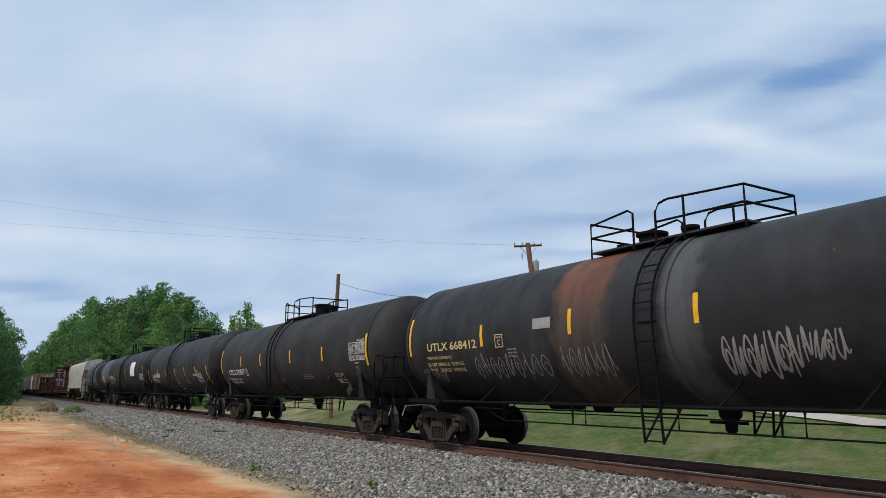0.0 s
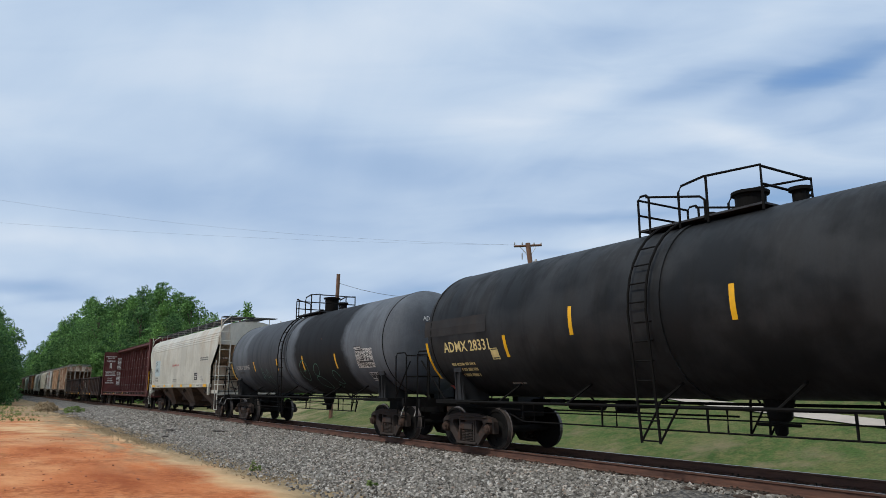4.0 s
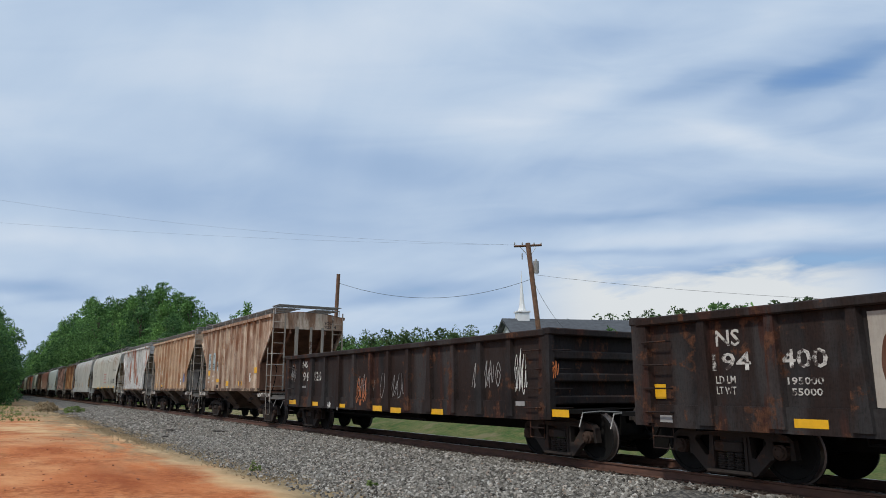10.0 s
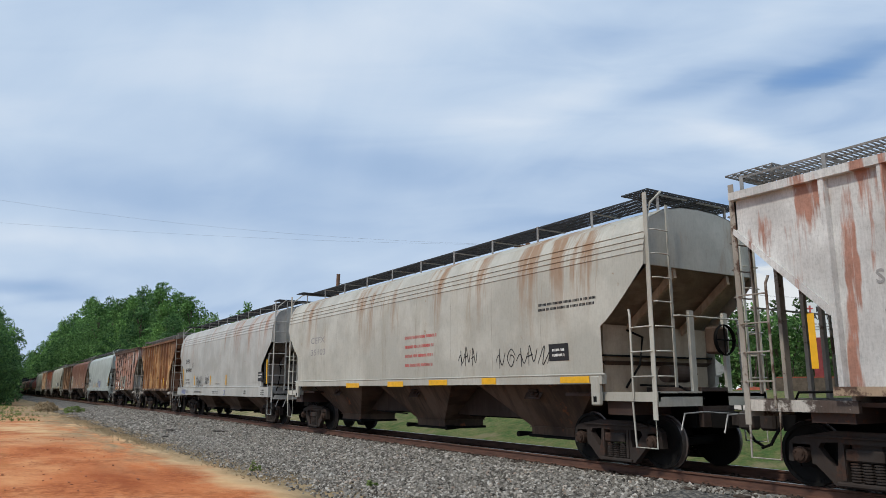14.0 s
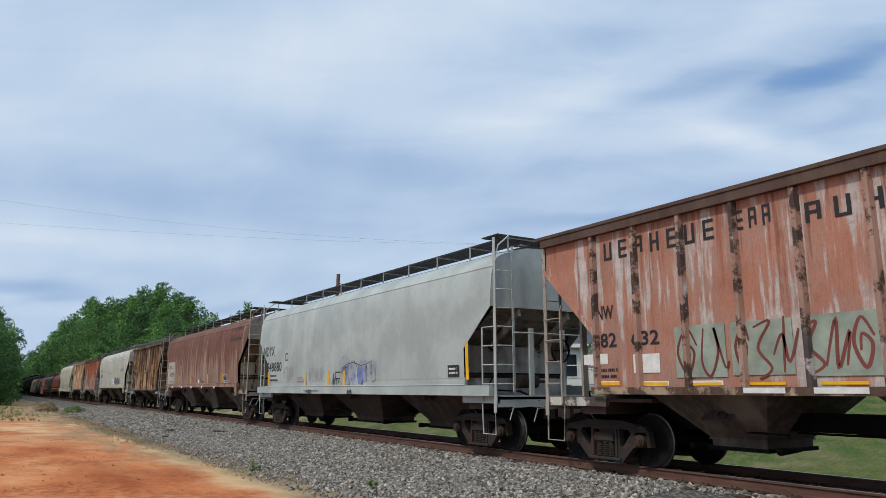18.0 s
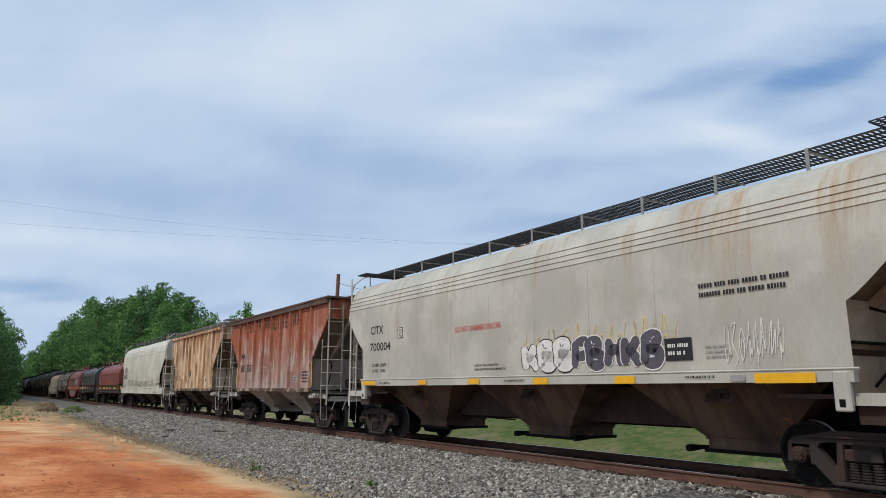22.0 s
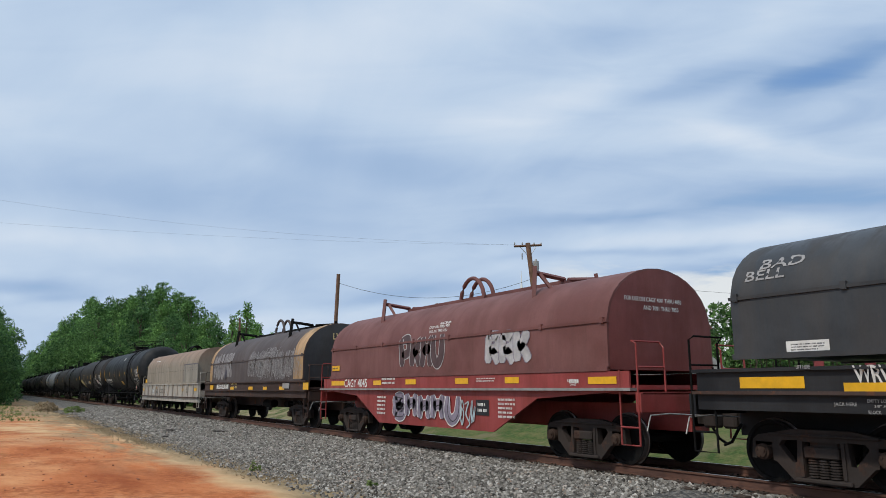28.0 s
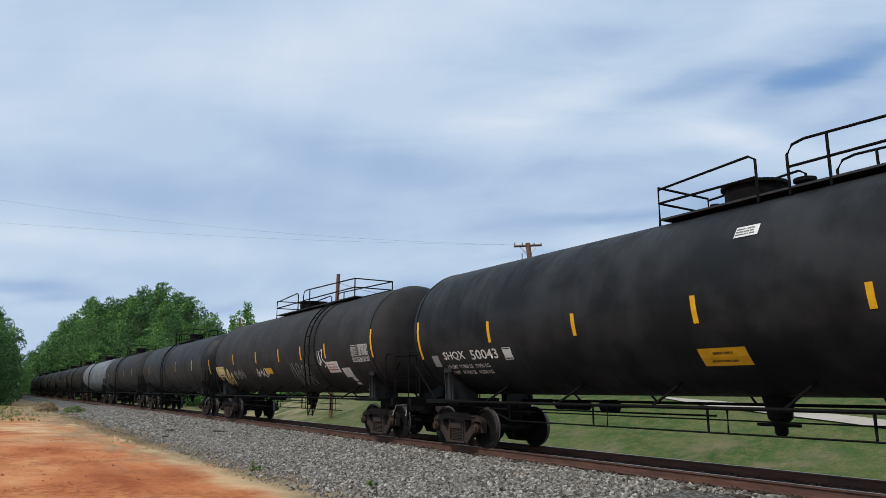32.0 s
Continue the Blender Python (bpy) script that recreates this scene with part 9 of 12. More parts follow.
    words(c, "700004", -6.66, 2.43, 0.24, "ink_black", s, width=1.25)
    words(c, "LD LMT 223600", -6.53, 1.99, 0.09, "ink_black", s, width=0.86)
    words(c, "LT WT   62400", -6.54, 1.83, 0.09, "ink_black", s, width=0.81)
    words(c, "CLOSE LOCK AND CARSEAL HATCH", -1.40, 1.87, 0.05, "ink_black", s, width=0.92)
    words(c, "COVERS AND OUTLETS BEFORE MOVING CAR", -1.41, 1.78, 0.05, "ink_black", s, width=1.19)
    words(c, "DO NOT HAMMER ON CAR", -2.14, 2.68, 0.14, "ink_red", s, width=1.81)
    plate_mark(c, -5.00, -4.72, 2.72, 3.01, "cream", s)
    words(c, "2 INCH HF COMP SHOES", -5.99, 1.51, 0.05, "ink_black", s, width=0.64)
    scrawl(c, 0.29, 4.37, 1.86, 2.53, "ink_cream", s, 214, .02, 10)
    burner(c, 0.42, 1.90, 1.66, 2.36, 3, "ink_white", "ink_black", s, 215)
    burner(c, 1.86, 4.04, 1.66, 2.36, 5, "ink_slate", "ink_white", s, 216)
    plate(c, 4.11, 4.65, 1.82, 2.18, "ink_black", s, "data_panel")
    rows_of_bars(c, 4.17, 1.88, 0.43, 0.24, 2, "ink_white", s, 217)
    scrawl(c, 5.24, 6.22, 1.76, 2.35, "ink_white", s, 218, .014, 8)
    rows_of_bars(c, 4.86, 2.75, 1.66, 0.28, 2, "ink_black", s, 219)
    rows_of_bars(c, 4.90, 1.82, 0.46, 0.23, 3, "ink_grey", s, 220)
    plate(c, -7.06, -6.16, 1.48, 1.59, "yellow", s, "tape")
    plate(c, -3.80, -3.41, 1.48, 1.59, "yellow", s, "tape")
    plate(c, -1.54, -1.10, 1.48, 1.60, "yellow", s, "tape")
    plate(c, 0.77, 1.22, 1.46, 1.59, "yellow", s, "tape")
    plate(c, 3.00, 3.47, 1.46, 1.59, "yellow", s, "tape")
    plate(c, 5.74, 6.65, 1.45, 1.59, "yellow", s, "tape")
    plate(c, 5.34, 5.59, 1.48, 1.57, "ink_grey", s, "panel")
    rows_of_bars(c, 4.53, 1.52, 0.64, 0.07, 1, "ink_black", s, 221)
    rows_of_bars(c, -0.20, 1.51, 0.74, 0.07, 1, "ink_black", s, 222)
    c, s = CARS[20], SIDES[20]
    name_bars(c, -3.67, 3.75, "ooooooo", 0.386, 0.21, 0.44, "ink_black", s)
    name_bars(c, -0.89, 3.78, "ooo", 0.226, 0.12, 0.35, "ink_black", s)
    name_bars(c, 0.19, 3.66, "ooooooo", 0.419, 0.23, 0.41, "ink_black", s)
    words(c, "NW", -3.89, 2.63, 0.24, "ink_black", s, width=0.44)
    words(c, "182", -3.88, 2.09, 0.30, "ink_black", s, width=0.53)
    words(c, "853", -3.14, 2.10, 0.29, "ink_black", s, width=0.70)
    plate(c, 2.45, 2.87, 1.60, 1.85, "ink_grey", s, "data_panel")
    rows_of_bars(c, 2.48, 1.63, 0.36, 0.18, 3, "ink_black", s, 223)
    rows_of_bars(c, 3.36, 1.58, 0.72, 0.44, 4, "ink_black", s, 224)
    rows_of_bars(c, 1.41, 1.76, 0.37, 0.27, 3, "ink_grey", s, 225)
    rows_of_bars(c, -2.95, 1.61, 0.57, 0.24, 2, "ink_grey", s, 226)
    rows_of_bars(c, -0.95, 2.01, 0.59, 0.26, 3, "ink_grey", s, 227)
    plate(c, -4.50, -4.42, 1.51, 2.29, "yellow", s, "reflective_mark", "yellow reflective tape")
    plate(c, -0.23, -0.13, 1.47, 1.90, "yellow", s, "reflective_mark", "yellow reflective tape")
    plate(c, 1.99, 2.09, 1.41, 1.86, "yellow", s, "reflective_mark", "yellow reflective tape")
    plate(c, 4.15, 4.27, 1.48, 2.39, "yellow", s, "reflective_mark", "yellow reflective tape")
    c, s = CARS[21], SIDES[21]
    words(c, "SOU", -3.91, 2.22, 0.22, "gondola", s, width=0.46)
    words(c, "921", -3.90, 1.87, 0.22, "gondola", s, width=0.43)
    words(c, "22", -3.24, 1.88, 0.24, "gondola", s, width=0.38)
    plate(c, 2.60, 3.07, 1.52, 1.99, "ink_white", s, "panel")
    plate(c, 2.65, 3.03, 1.70, 1.93, "ink_black", s, "data_panel")
    plate(c, -0.61, -0.35, 2.08, 2.34, "coil_black", s, "panel")
    plate(c, -0.81, -0.61, 1.95, 2.44, "tan_black", s, "panel")
    plate(c, -4.11, -4.03, 1.44, 1.98, "yellow", s, "reflective_mark", "yellow reflective tape")
    plate(c, -1.93, -1.83, 1.51, 2.04, "yellow", s, "reflective_mark", "yellow reflective tape")
    plate(c, -0.19, -0.09, 1.52, 2.08, "yellow", s, "reflective_mark", "yellow reflective tape")
    plate(c, 1.57, 1.67, 1.53, 2.07, "yellow", s, "reflective_mark", "yellow reflective tape")
    plate(c, 3.80, 3.92, 1.44, 2.45, "yellow", s, "reflective_mark", "yellow reflective tape")
    scrawl(c, -1.77, -1.12, 1.63, 1.98, "bay", s, 228, .02, 2)
    scrawl(c, 1.83, 2.40, 1.46, 1.86, "bay", s, 229, .015, 3)
    c, s = CARS[22], SIDES[22]
    plate(c, -6.82, -5.47, 2.11, 2.98, "ink_grey", s, "repaint_patch")
    words(c, "NDYX", -6.75, 2.60, 0.36, "ink_black", s, width=0.86)
    words(c, "841221", -6.73, 2.15, 0.32, "ink_black", s, width=1.17)
    words(c, "LD LMT 225100", -6.64, 1.66, 0.08, "ink_black", s, width=0.62)
    words(c, "LT WT   61900", -6.64, 1.50, 0.08, "ink_black", s, width=0.62)
    for k, text in enumerate(("CAUTION", "OPEN HATCH", "BEFORE UNLOADING", "COMPARTMENT")):
        words(c, text, -0.36 + (0.26, 0.16, 0.0, 0.12)[k], 1.80 - 0.09 * k, 0.06, "ink_black", s, width=(0.24, 0.38, 0.66, 0.46)[k])
    scrawl(c, -5.18, -3.42, 1.42, 2.36, "ink_black", s, 231, .021, 5, tag="xmqosw")
    scrawl(c, -3.22, -1.62, 1.42, 2.26, "ink_black", s, 232, .021, 5, tag="mqoswx")
    scrawl(c, -1.42, 0.10, 1.42, 2.16, "ink_black", s, 233, .022, 5, tag="mqosw+")
    scrawl(c, 0.34, 1.90, 1.42, 2.14, "ink_black", s, 234, .022, 6, tag="mqoswx")
    scrawl(c, 2.04, 3.62, 1.42, 2.12, "ink_black", s, 235, .022, 6, tag="mqosw+")
    scrawl(c, 3.87, 5.12, 1.40, 1.95, "ink_black", s, 236, .024, 5, tag="2021+")
    scrawl(c, 5.63, 6.07, 1.77, 2.32, "ink_grey", s, 237, .014, 4)
    plate(c, 5.80, 6.02, 1.63, 1.75, "ink_black", s, "panel")
    scrawl(c, 5.80, 6.16, 1.58, 1.84, "ink_black", s, 238, .02, 2)
    plate(c, 6.28, 6.76, 1.52, 1.83, "ink_white", s, "panel")
    plate(c, 6.31, 6.51, 1.58, 1.80, "ink_black", s, "data_panel")
    plate(c, 6.53, 6.73, 1.58, 1.80, "ink_black", s, "data_panel")
    rows_of_bars(c, 6.34, 1.68, 0.15, 0.10, 2, "ink_white", s, 338)
    rows_of_bars(c, 6.57, 1.68, 0.12, 0.10, 2, "ink_white", s, 339)
    for k, text in enumerate(("EXW 10-8  H 8-9", "EW 8-6  H 15-0", "CU FT 5150")):
        words(c, text, 6.16, 2.04 - 0.085 * k, 0.055, "ink_black", s, width=(0.56, 0.5, 0.38)[k])
    rows_of_bars(c, 4.95, 1.43, 0.47, 0.15, 2, "ink_black", s, 240)
    plate_mark(c, -5.11, -4.89, 2.52, 2.77, "ivory", s)
    plate(c, -3.35, -3.26, 1.44, 1.89, "tape_aged", s, "reflective_mark", "dirty amber reflective tape")
    plate(c, -1.58, -1.49, 1.40, 1.88, "tape_aged", s, "reflective_mark", "dirty amber reflective tape")
    plate(c, 0.18, 0.28, 1.38, 1.85, "tape_aged", s, "reflective_mark", "dirty amber reflective tape")
    plate(c, 3.68, 3.79, 1.40, 1.89, "tape_aged", s, "reflective_mark", "dirty amber reflective tape")
    plate(c, 6.76, 6.87, 1.41, 2.37, "tape_aged", s, "reflective_mark", "dirty amber reflective tape")
    plate(c, 5.34, 5.57, 1.16, 1.23, "ink_grey", s, "panel")
    words(c, "JACK HERE", 6.9, 1.12, 0.05, "ink_black", s, width=0.3)
    words(c, "2 INCH HF COMP SHOES", 5.75, 1.12, 0.05, "ink_black", s, width=0.7)
    words(c, "LIFT HERE", 6.5, 1.20, 0.05, "ink_black", s, width=0.28)
    rows_of_bars(c, -1.25, 1.27, 0.55, 0.10, 2, "ink_black", s, 242)
    plate(c, -6.86, -6.77, 1.42, 2.37, "tape_aged", s, "reflective_mark", "dirty amber reflective tape")
    scrawl(c, -5.75, -4.9, 1.55, 2.02, "ink_rose", s, 243, .014, 4)
    scrawl(c, -4.9, -3.6, 1.9, 2.4, "ink_rose", s, 343, .012, 4)
    scrawl(c, -1.5, 0.0, 1.9, 2.35, "ink_rose", s, 344, .012, 5)
    c, s = CARS[23], SIDES[23]
    plate(c, -4.56, -3.84, 1.40, 1.52, "yellow", s, "tape")
    plate(c, -2.15, -1.20, 1.39, 1.51, "yellow", s, "tape")
    plate(c, -0.16, 0.69, 1.39, 1.50, "yellow", s, "tape")
    plate(c, 1.76, 2.40, 1.39, 1.50, "yellow", s, "tape")
    plate(c, 4.28, 5.14, 1.39, 1.51, "yellow", s, "tape")
    plate(c, 7.80, 8.31, 1.37, 1.60, "yellow", s, "tape")
    rows_of_bars(c, 0.05, 1.78, 2.66, 0.33, 2, "ink_orange", s, 243)
    c, s = CARS[24], SIDES[24]
    words(c, "WRWK", -4.05, 1.44, 0.23, "ink_white", s, width=0.67)
    words(c, "34324", -3.28, 1.38, 0.24, "ink_white", s, width=0.98)
    words(c, "LD LMT 224700", -2.16, 1.55, 0.09, "ink_white", s, width=0.82)
    words(c, "LT WT   61300", -2.17, 1.41, 0.09, "ink_white", s, width=0.82)
    plate(c, -5.74, -4.74, 1.38, 1.54, "yellow", s, "tape")
    plate(c, -4.21, -3.64, 1.34, 1.45, "yellow", s, "tape")
    plate(c, -1.23, -0.54, 1.40, 1.54, "yellow", s, "tape")
    plate(c, 0.29, 0.81, 1.40, 1.53, "yellow", s, "tape")
    plate(c, 2.09, 2.56, 1.40, 1.51, "yellow", s, "tape")
    words(c, "CAR STRUCTURE", -0.51, 1.60, 0.05, "ink_white", s, width=0.43)
    words(c, "DESIGNED FOR", -0.48, 1.52, 0.05, "ink_white", s, width=0.38)
    words(c, "286000 LBS GRL", -0.52, 1.45, 0.05, "ink_white", s, width=0.45)
    plate(c, -5.00, -4.38, 1.87, 2.03, "ink_white", s, "panel")
    rows_of_bars(c, -4.93, 1.89, 0.50, 0.11, 3, "ink_black", s, 244)
    words(c, "BAD", -5.42, 3.13, 0.16, "ink_grey", s, width=0.70)
    words(c, "BELL", -5.62, 2.96, 0.16, "ink_grey", s, width=0.64)
    words(c, "RETAINING VALVE", -1.42, 1.04, 0.05, "ink_grey", s, width=0.42)
    scrawl(c, 1.24, 1.52, 1.41, 1.65, "ink_grey", s, 245, .015, 3)
    words(c, "JACK HERE", -4.36, 1.14, 0.06, "ink_grey", s, width=0.3)
    words(c, "EMPTY LOAD", -3.93, 1.20, 0.045, "ink_grey", s, width=0.3)
    words(c, '3/8" ADJ', -3.85, 1.13, 0.045, "ink_grey", s, width=0.2)
    words(c, "BLOCK", -3.93, 1.06, 0.045, "ink_grey", s, width=0.16)
    rows_of_bars(c, -2.98, 1.02, 0.72, 0.14, 3, "ink_grey", s, 246)
    rows_of_bars(c, 0.87, 1.06, 0.45, 0.10, 2, "ink_grey", s, 247)
    words(c, "LIFT HERE", -4.80, 1.64, 0.05, "ink_grey", s, width=0.2)
    for low, peak in ((1.72, 1.60), (1.85, 1.97)):
        tri = B()
        up = lift_for(c)
        tri.faces.new([tri.verts.new((u, s(v) - up, v)) for u, v in ((0.36, low - 0.06), (0.56, low - 0.06), (0.46, peak))])
        part("white_arrow", tri, "ink_white", c)
    c, s = CARS[25], SIDES[25]
    words(c, "CAGY 4045", -5.09, 1.42, 0.25, "ink_white", s, width=1.58)
    rows_of_bars(c, -2.57, 1.48, 0.93, 0.22, 2, "ink_white", s, 249)
    plate(c, -6.07, -5.08, 1.48, 1.62, "yellow", s, "tape")
    plate(c, -3.10, -2.61, 1.48, 1.61, "yellow", s, "tape")
    plate(c, -1.21, -0.67, 1.49, 1.62, "yellow", s, "tape")
    plate(c, 1.20, 1.75, 1.49, 1.62, "yellow", s, "tape")
    plate(c, 3.15, 3.64, 1.49, 1.62, "yellow", s, "tape")
    plate(c, 5.70, 6.42, 1.46, 1.59, "yellow", s, "tape")
    rows_of_bars(c, 2.09, 1.52, 0.82, 0.11, 2, "ink_white", s, 250)
    rows_of_bars(c, 5.19, 1.44, 0.31, 0.15, 1, "ink_white", s, 251)
    rows_of_bars(c, 2.90, 0.74, 0.63, 0.45, 5, "ink_white", s, 252)
    rows_of_bars(c, -2.83, 0.66, 0.61, 0.54, 5, "ink_white", s, 253)
    plate(c, 2.06, 2.56, 0.79, 1.13, "ink_black", s, "data_panel")
    rows_of_bars(c, 2.13, 0.84, 0.37, 0.25, 2, "ink_white", s, 254)
    burner(c, -1.56, 0.60, 1.80, 2.80, 4, "ink_shadow", "ink_silver", s, 255)
    burner(c, 2.44, 4.02, 1.80, 2.66, 3, "ink_silver", "ink_mauve", s, 256)
    words(c, "FOR USE ON", 0.32, 2.97, 0.07, "ink_white", s, width=0.50)
    words(c, "CAGY 4001 THRU 4050", -0.16, 2.89, 0.07, "ink_white", s, width=0.97)
    words(c, "AND 7001 THRU 7050", -0.13, 2.78, 0.07, "ink_white", s, width=0.86)
    words(c, "IL 42-0", 5.15, 1.51, 0.05, "ink_white", s, width=0.21)
    words(c, "L 46-10", 5.22, 1.43, 0.05, "ink_white", s, width=0.16)
    burner(c, -1.83, 1.40, 0.52, 1.32, 5, "ink_mauve", "ink_white", s, 257, "ink_black")
    scrawl(c, 1.41, 2.04, 0.53, 1.16, "ink_teal", s, 258, .04, 3)
    plate(c, -6.08, -5.51, 1.94, 2.10, "yellow", s, "panel")
    rows_of_bars(c, -6.05, 1.97, 0.50, 0.09, 1, "ink_black", s, 259)
    c, s = CARS[26], SIDES[26]
    plate(c, -4.64, -2.68, 1.38, 1.63, "ink_white", s, "panel")
    words(c, "COER 802051", -4.60, 1.39, 0.22, "frame_dark", s, width=1.87)
    words(c, "LD LMT 225500", -2.18, 1.55, 0.09, "ink_cream", s, width=0.8)
    words(c, "LT WT    60500", -2.18, 1.40, 0.09, "ink_cream", s, width=0.8)
    burner(c, -5.5, -2.55, 1.74, 3.1, 5, "spray_haze", "ink_grey", s, 262, "ink_grey")
    burner(c, -0.1, 5.2, 1.74, 2.95, 8, "spray_dim", "spray_haze", s, 263, "ink_grey")
    scrawl(c, -5.09, -4.52, 1.85, 2.44, "ink_grey", s, 264, .02, 2)
    scrawl(c, -3.61, -3.23, 1.80, 2.32, "ink_slate", s, 265, .05, 2)
    plate(c, -5.75, -5.17, 1.32, 1.55, "yellow", s, "tape")
    plate(c, -2.30, -1.76, 1.32, 1.45, "yellow", s, "tape")
    plate(c, 0.36, 0.93, 1.33, 1.47, "yellow", s, "tape")
    plate(c, 2.24, 2.70, 1.33, 1.46, "yellow", s, "tape")
    plate(c, 4.12, 4.68, 1.34, 1.46, "yellow", s, "tape")
    plate(c, 6.53, 7.03, 1.35, 1.59, "yellow", s, "tape")
    scrawl(c, -0.03, 3.00, 1.76, 2.91, "ink_grey", s, 266, .018, 10)
    scrawl(c, 3.00, 6.11, 1.76, 2.85, "ink_grey", s, 267, .018, 12)
    scrawl(c, 0.26, 3.84, 2.01, 2.93, "ink_grey", s, 268, .014, 12)
    scrawl(c, 1.60, 6.10, 1.73, 2.42, "ink_grey", s, 269, .014, 12)
    plate(c, 4.54, 5.14, 1.43, 1.66, "frame_dark", s, "panel")
    plate(c, 4.48, 5.19, 1.39, 1.70, "ink_grey", s, "frame_mark")
    c, s = CARS[27], SIDES[27]
    plate(c, -4.45, -3.74, 1.07, 1.38, "ink_white", s, "panel")
    words(c, "KCS", -4.33, 1.08, 0.28, "ink_black", s, width=0.50)
    words(c, "54162", -3.48, 1.10, 0.25, "ink_black", s, width=0.96)
    rows_of_bars(c, -4.59, 0.85, 0.54, 0.16, 2, "ink_grey", s, 270)
    rows_of_bars(c, -3.08, 0.93, 0.35, 0.10, 2, "ink_grey", s, 271)
    words(c, "LD LMT  219600  LIMCG", -2.20, 1.28, 0.11, "ink_black", s, width=1.26)
    words(c, "LT WT   66400   TARA", -2.21, 1.11, 0.11, "ink_black", s, width=1.26)
    words(c, "99650 KG", -0.80, 1.28, 0.10, "ink_black", s, width=0.51)
    words(c, "30100 KG", -0.82, 1.13, 0.10, "ink_black", s, width=0.51)
    plate(c, -7.54, -7.07, 1.27, 1.41, "yellow", s, "tape")
    plate(c, -7.31, -6.71, 1.78, 2.02, "yellow", s, "panel")
    plate(c, -3.22, -2.69, 1.36, 1.51, "coil_tan", s, "panel")
    rows_of_bars(c, -6.07, 1.05, 0.27, 0.20, 2, "ink_grey", s, 272)
    scrawl(c, -7.53, -6.73, 2.27, 2.66, "ink_black", s, 273, .015, 4)
    scrawl(c, -6.46, -5.00, 1.65, 1.85, "ink_black", s, 274, .02, 5)
    rows_of_bars(c, -4.41, 3.07, 1.21, 0.18, 1, "ink_white", s, 275)
    plate(c, 4.04, 4.51, 1.26, 1.41, "yellow", s, "tape")
    plate(c, 6.96, 7.46, 1.27, 1.42, "yellow", s, "tape")
    plate(c, 5.22, 5.63, 1.17, 1.45, "ink_black", s, "data_panel")
    rows_of_bars(c, 5.28, 1.22, 0.29, 0.19, 2, "ink_white", s, 276)
    plate(c, 6.57, 6.87, 1.12, 1.22, "ink_grey", s, "panel")
    plate(c, 4.01, 7.21, 1.70, 2.74, "ink_slate", s, "panel_gap")
    plate(c, 4.06, 7.18, 1.72, 2.69, "coil_patch", s, "loose_sheet")
    c, s = CARS[28], SIDES[28]
    words(c, "SHQX", -7.72, 2.04, 0.22, "ink_white", s, width=0.92)
    words(c, "50043", -6.55, 2.04, 0.22, "ink_white", s, width=1.05)
    plate_mark(c, -5.29, -5.00, 2.00, 2.26, "tank_new", s, "ink_white")
    words(c, "LD LMT 171900 LB   77950 KG", -7.74, 1.86, 0.085, "ink_white", s, width=1.75)
    words(c, "LT WT   91100 LB   41300 KG", -7.74, 1.72, 0.085, "ink_white", s, width=1.75)
    plate(c, -0.26, 0.61, 1.73, 2.00, "yellow", s, "placard")
    rows_of_bars(c, 0.00, 1.88, 0.38, 0.08, 1, "ink_black", s, 278)
    rows_of_bars(c, -0.08, 1.77, 0.54, 0.06, 1, "ink_black", s, 279)
    plate(c, -8.26, -7.97, 1.92, 2.19, "ink_grey", s, "panel")
    plate(c, -8.76, -8.66, 2.12, 3.07, "yellow", s, "reflective_mark", "yellow reflective tape")
    plate(c, -5.69, -5.59, 2.39, 2.86, "yellow", s, "reflective_mark", "yellow reflective tape")
    plate(c, -2.94, -2.84, 2.37, 2.79, "yellow", s, "reflective_mark", "yellow reflective tape")
    plate(c, -0.14, -0.04, 2.39, 2.83, "yellow", s, "reflective_mark", "yellow reflective tape")
    plate(c, 2.57, 2.67, 2.37, 2.71, "yellow", s, "reflective_mark", "yellow reflective tape")
    plate(c, 0.59, 1.00, 3.66, 3.84, "ink_white", s, "panel")
    rows_of_bars(c, 0.61, 3.68, 0.37, 0.14, 3, "ink_black", s, 280)
    plate(c, 5.88, 5.98, 2.38, 2.89, "yellow", s, "reflective_mark", "yellow reflective tape")
    plate(c, 8.39, 8.49, 2.13, 3.01, "yellow", s, "reflective_mark", "yellow reflective tape")
    data_table(c, 7.20, 8.28, 2.28, 2.80, s)
    words(c, "DOT 112J340W", 7.78, 2.83, 0.075, "ink_white", s, width=0.51)
    words(c, "NON-ODORIZED", 6.26, 2.03, 0.115, "ink_white", s, width=1.17)
    words(c, "LIQUEFIED", 6.44, 1.88, 0.115, "ink_white", s, width=0.85)
    words(c, "PETROLEUM GAS", 6.20, 1.73, 0.115, "ink_white", s, width=1.30)
    outline_mark(c, 5.60, 6.11, 1.66, 1.96, "tank_new", s)
    outline_mark(c, 7.62, 7.79, 1.96, 2.14, "tank_new", s, cells=False)
    rows_of_bars(c, 5.30, 1.46, 1.1, 0.17, 3, "ink_grey", s, 282)
    diamond_holder(c, 7.02, 1.455, 0.19, -1.36, "galv", label="steel placard holder", field="ink_red")
    diamond_holder(c, 3.40, 1.69, 0.08, s(1.69) - 0.012, "ink_black", "grade_mark", "small diamond mark")
    words(c, "2 INCH HF COMP SHOES", 8.14, 1.05, 0.055, "ink_white", flat_side(-1.465), width=0.6)
    c, s = CARS[29], SIDES[29]
    plate(c, 4.85, 5.73, 1.90, 2.25, "ink_white", s, "panel")
    rows_of_bars(c, 4.94, 1.95, 0.70, 0.25, 3, "ink_red", s, 284)
    plate(c, -8.48, -7.15, 1.93, 2.40, "ink_cream", s, "panel")
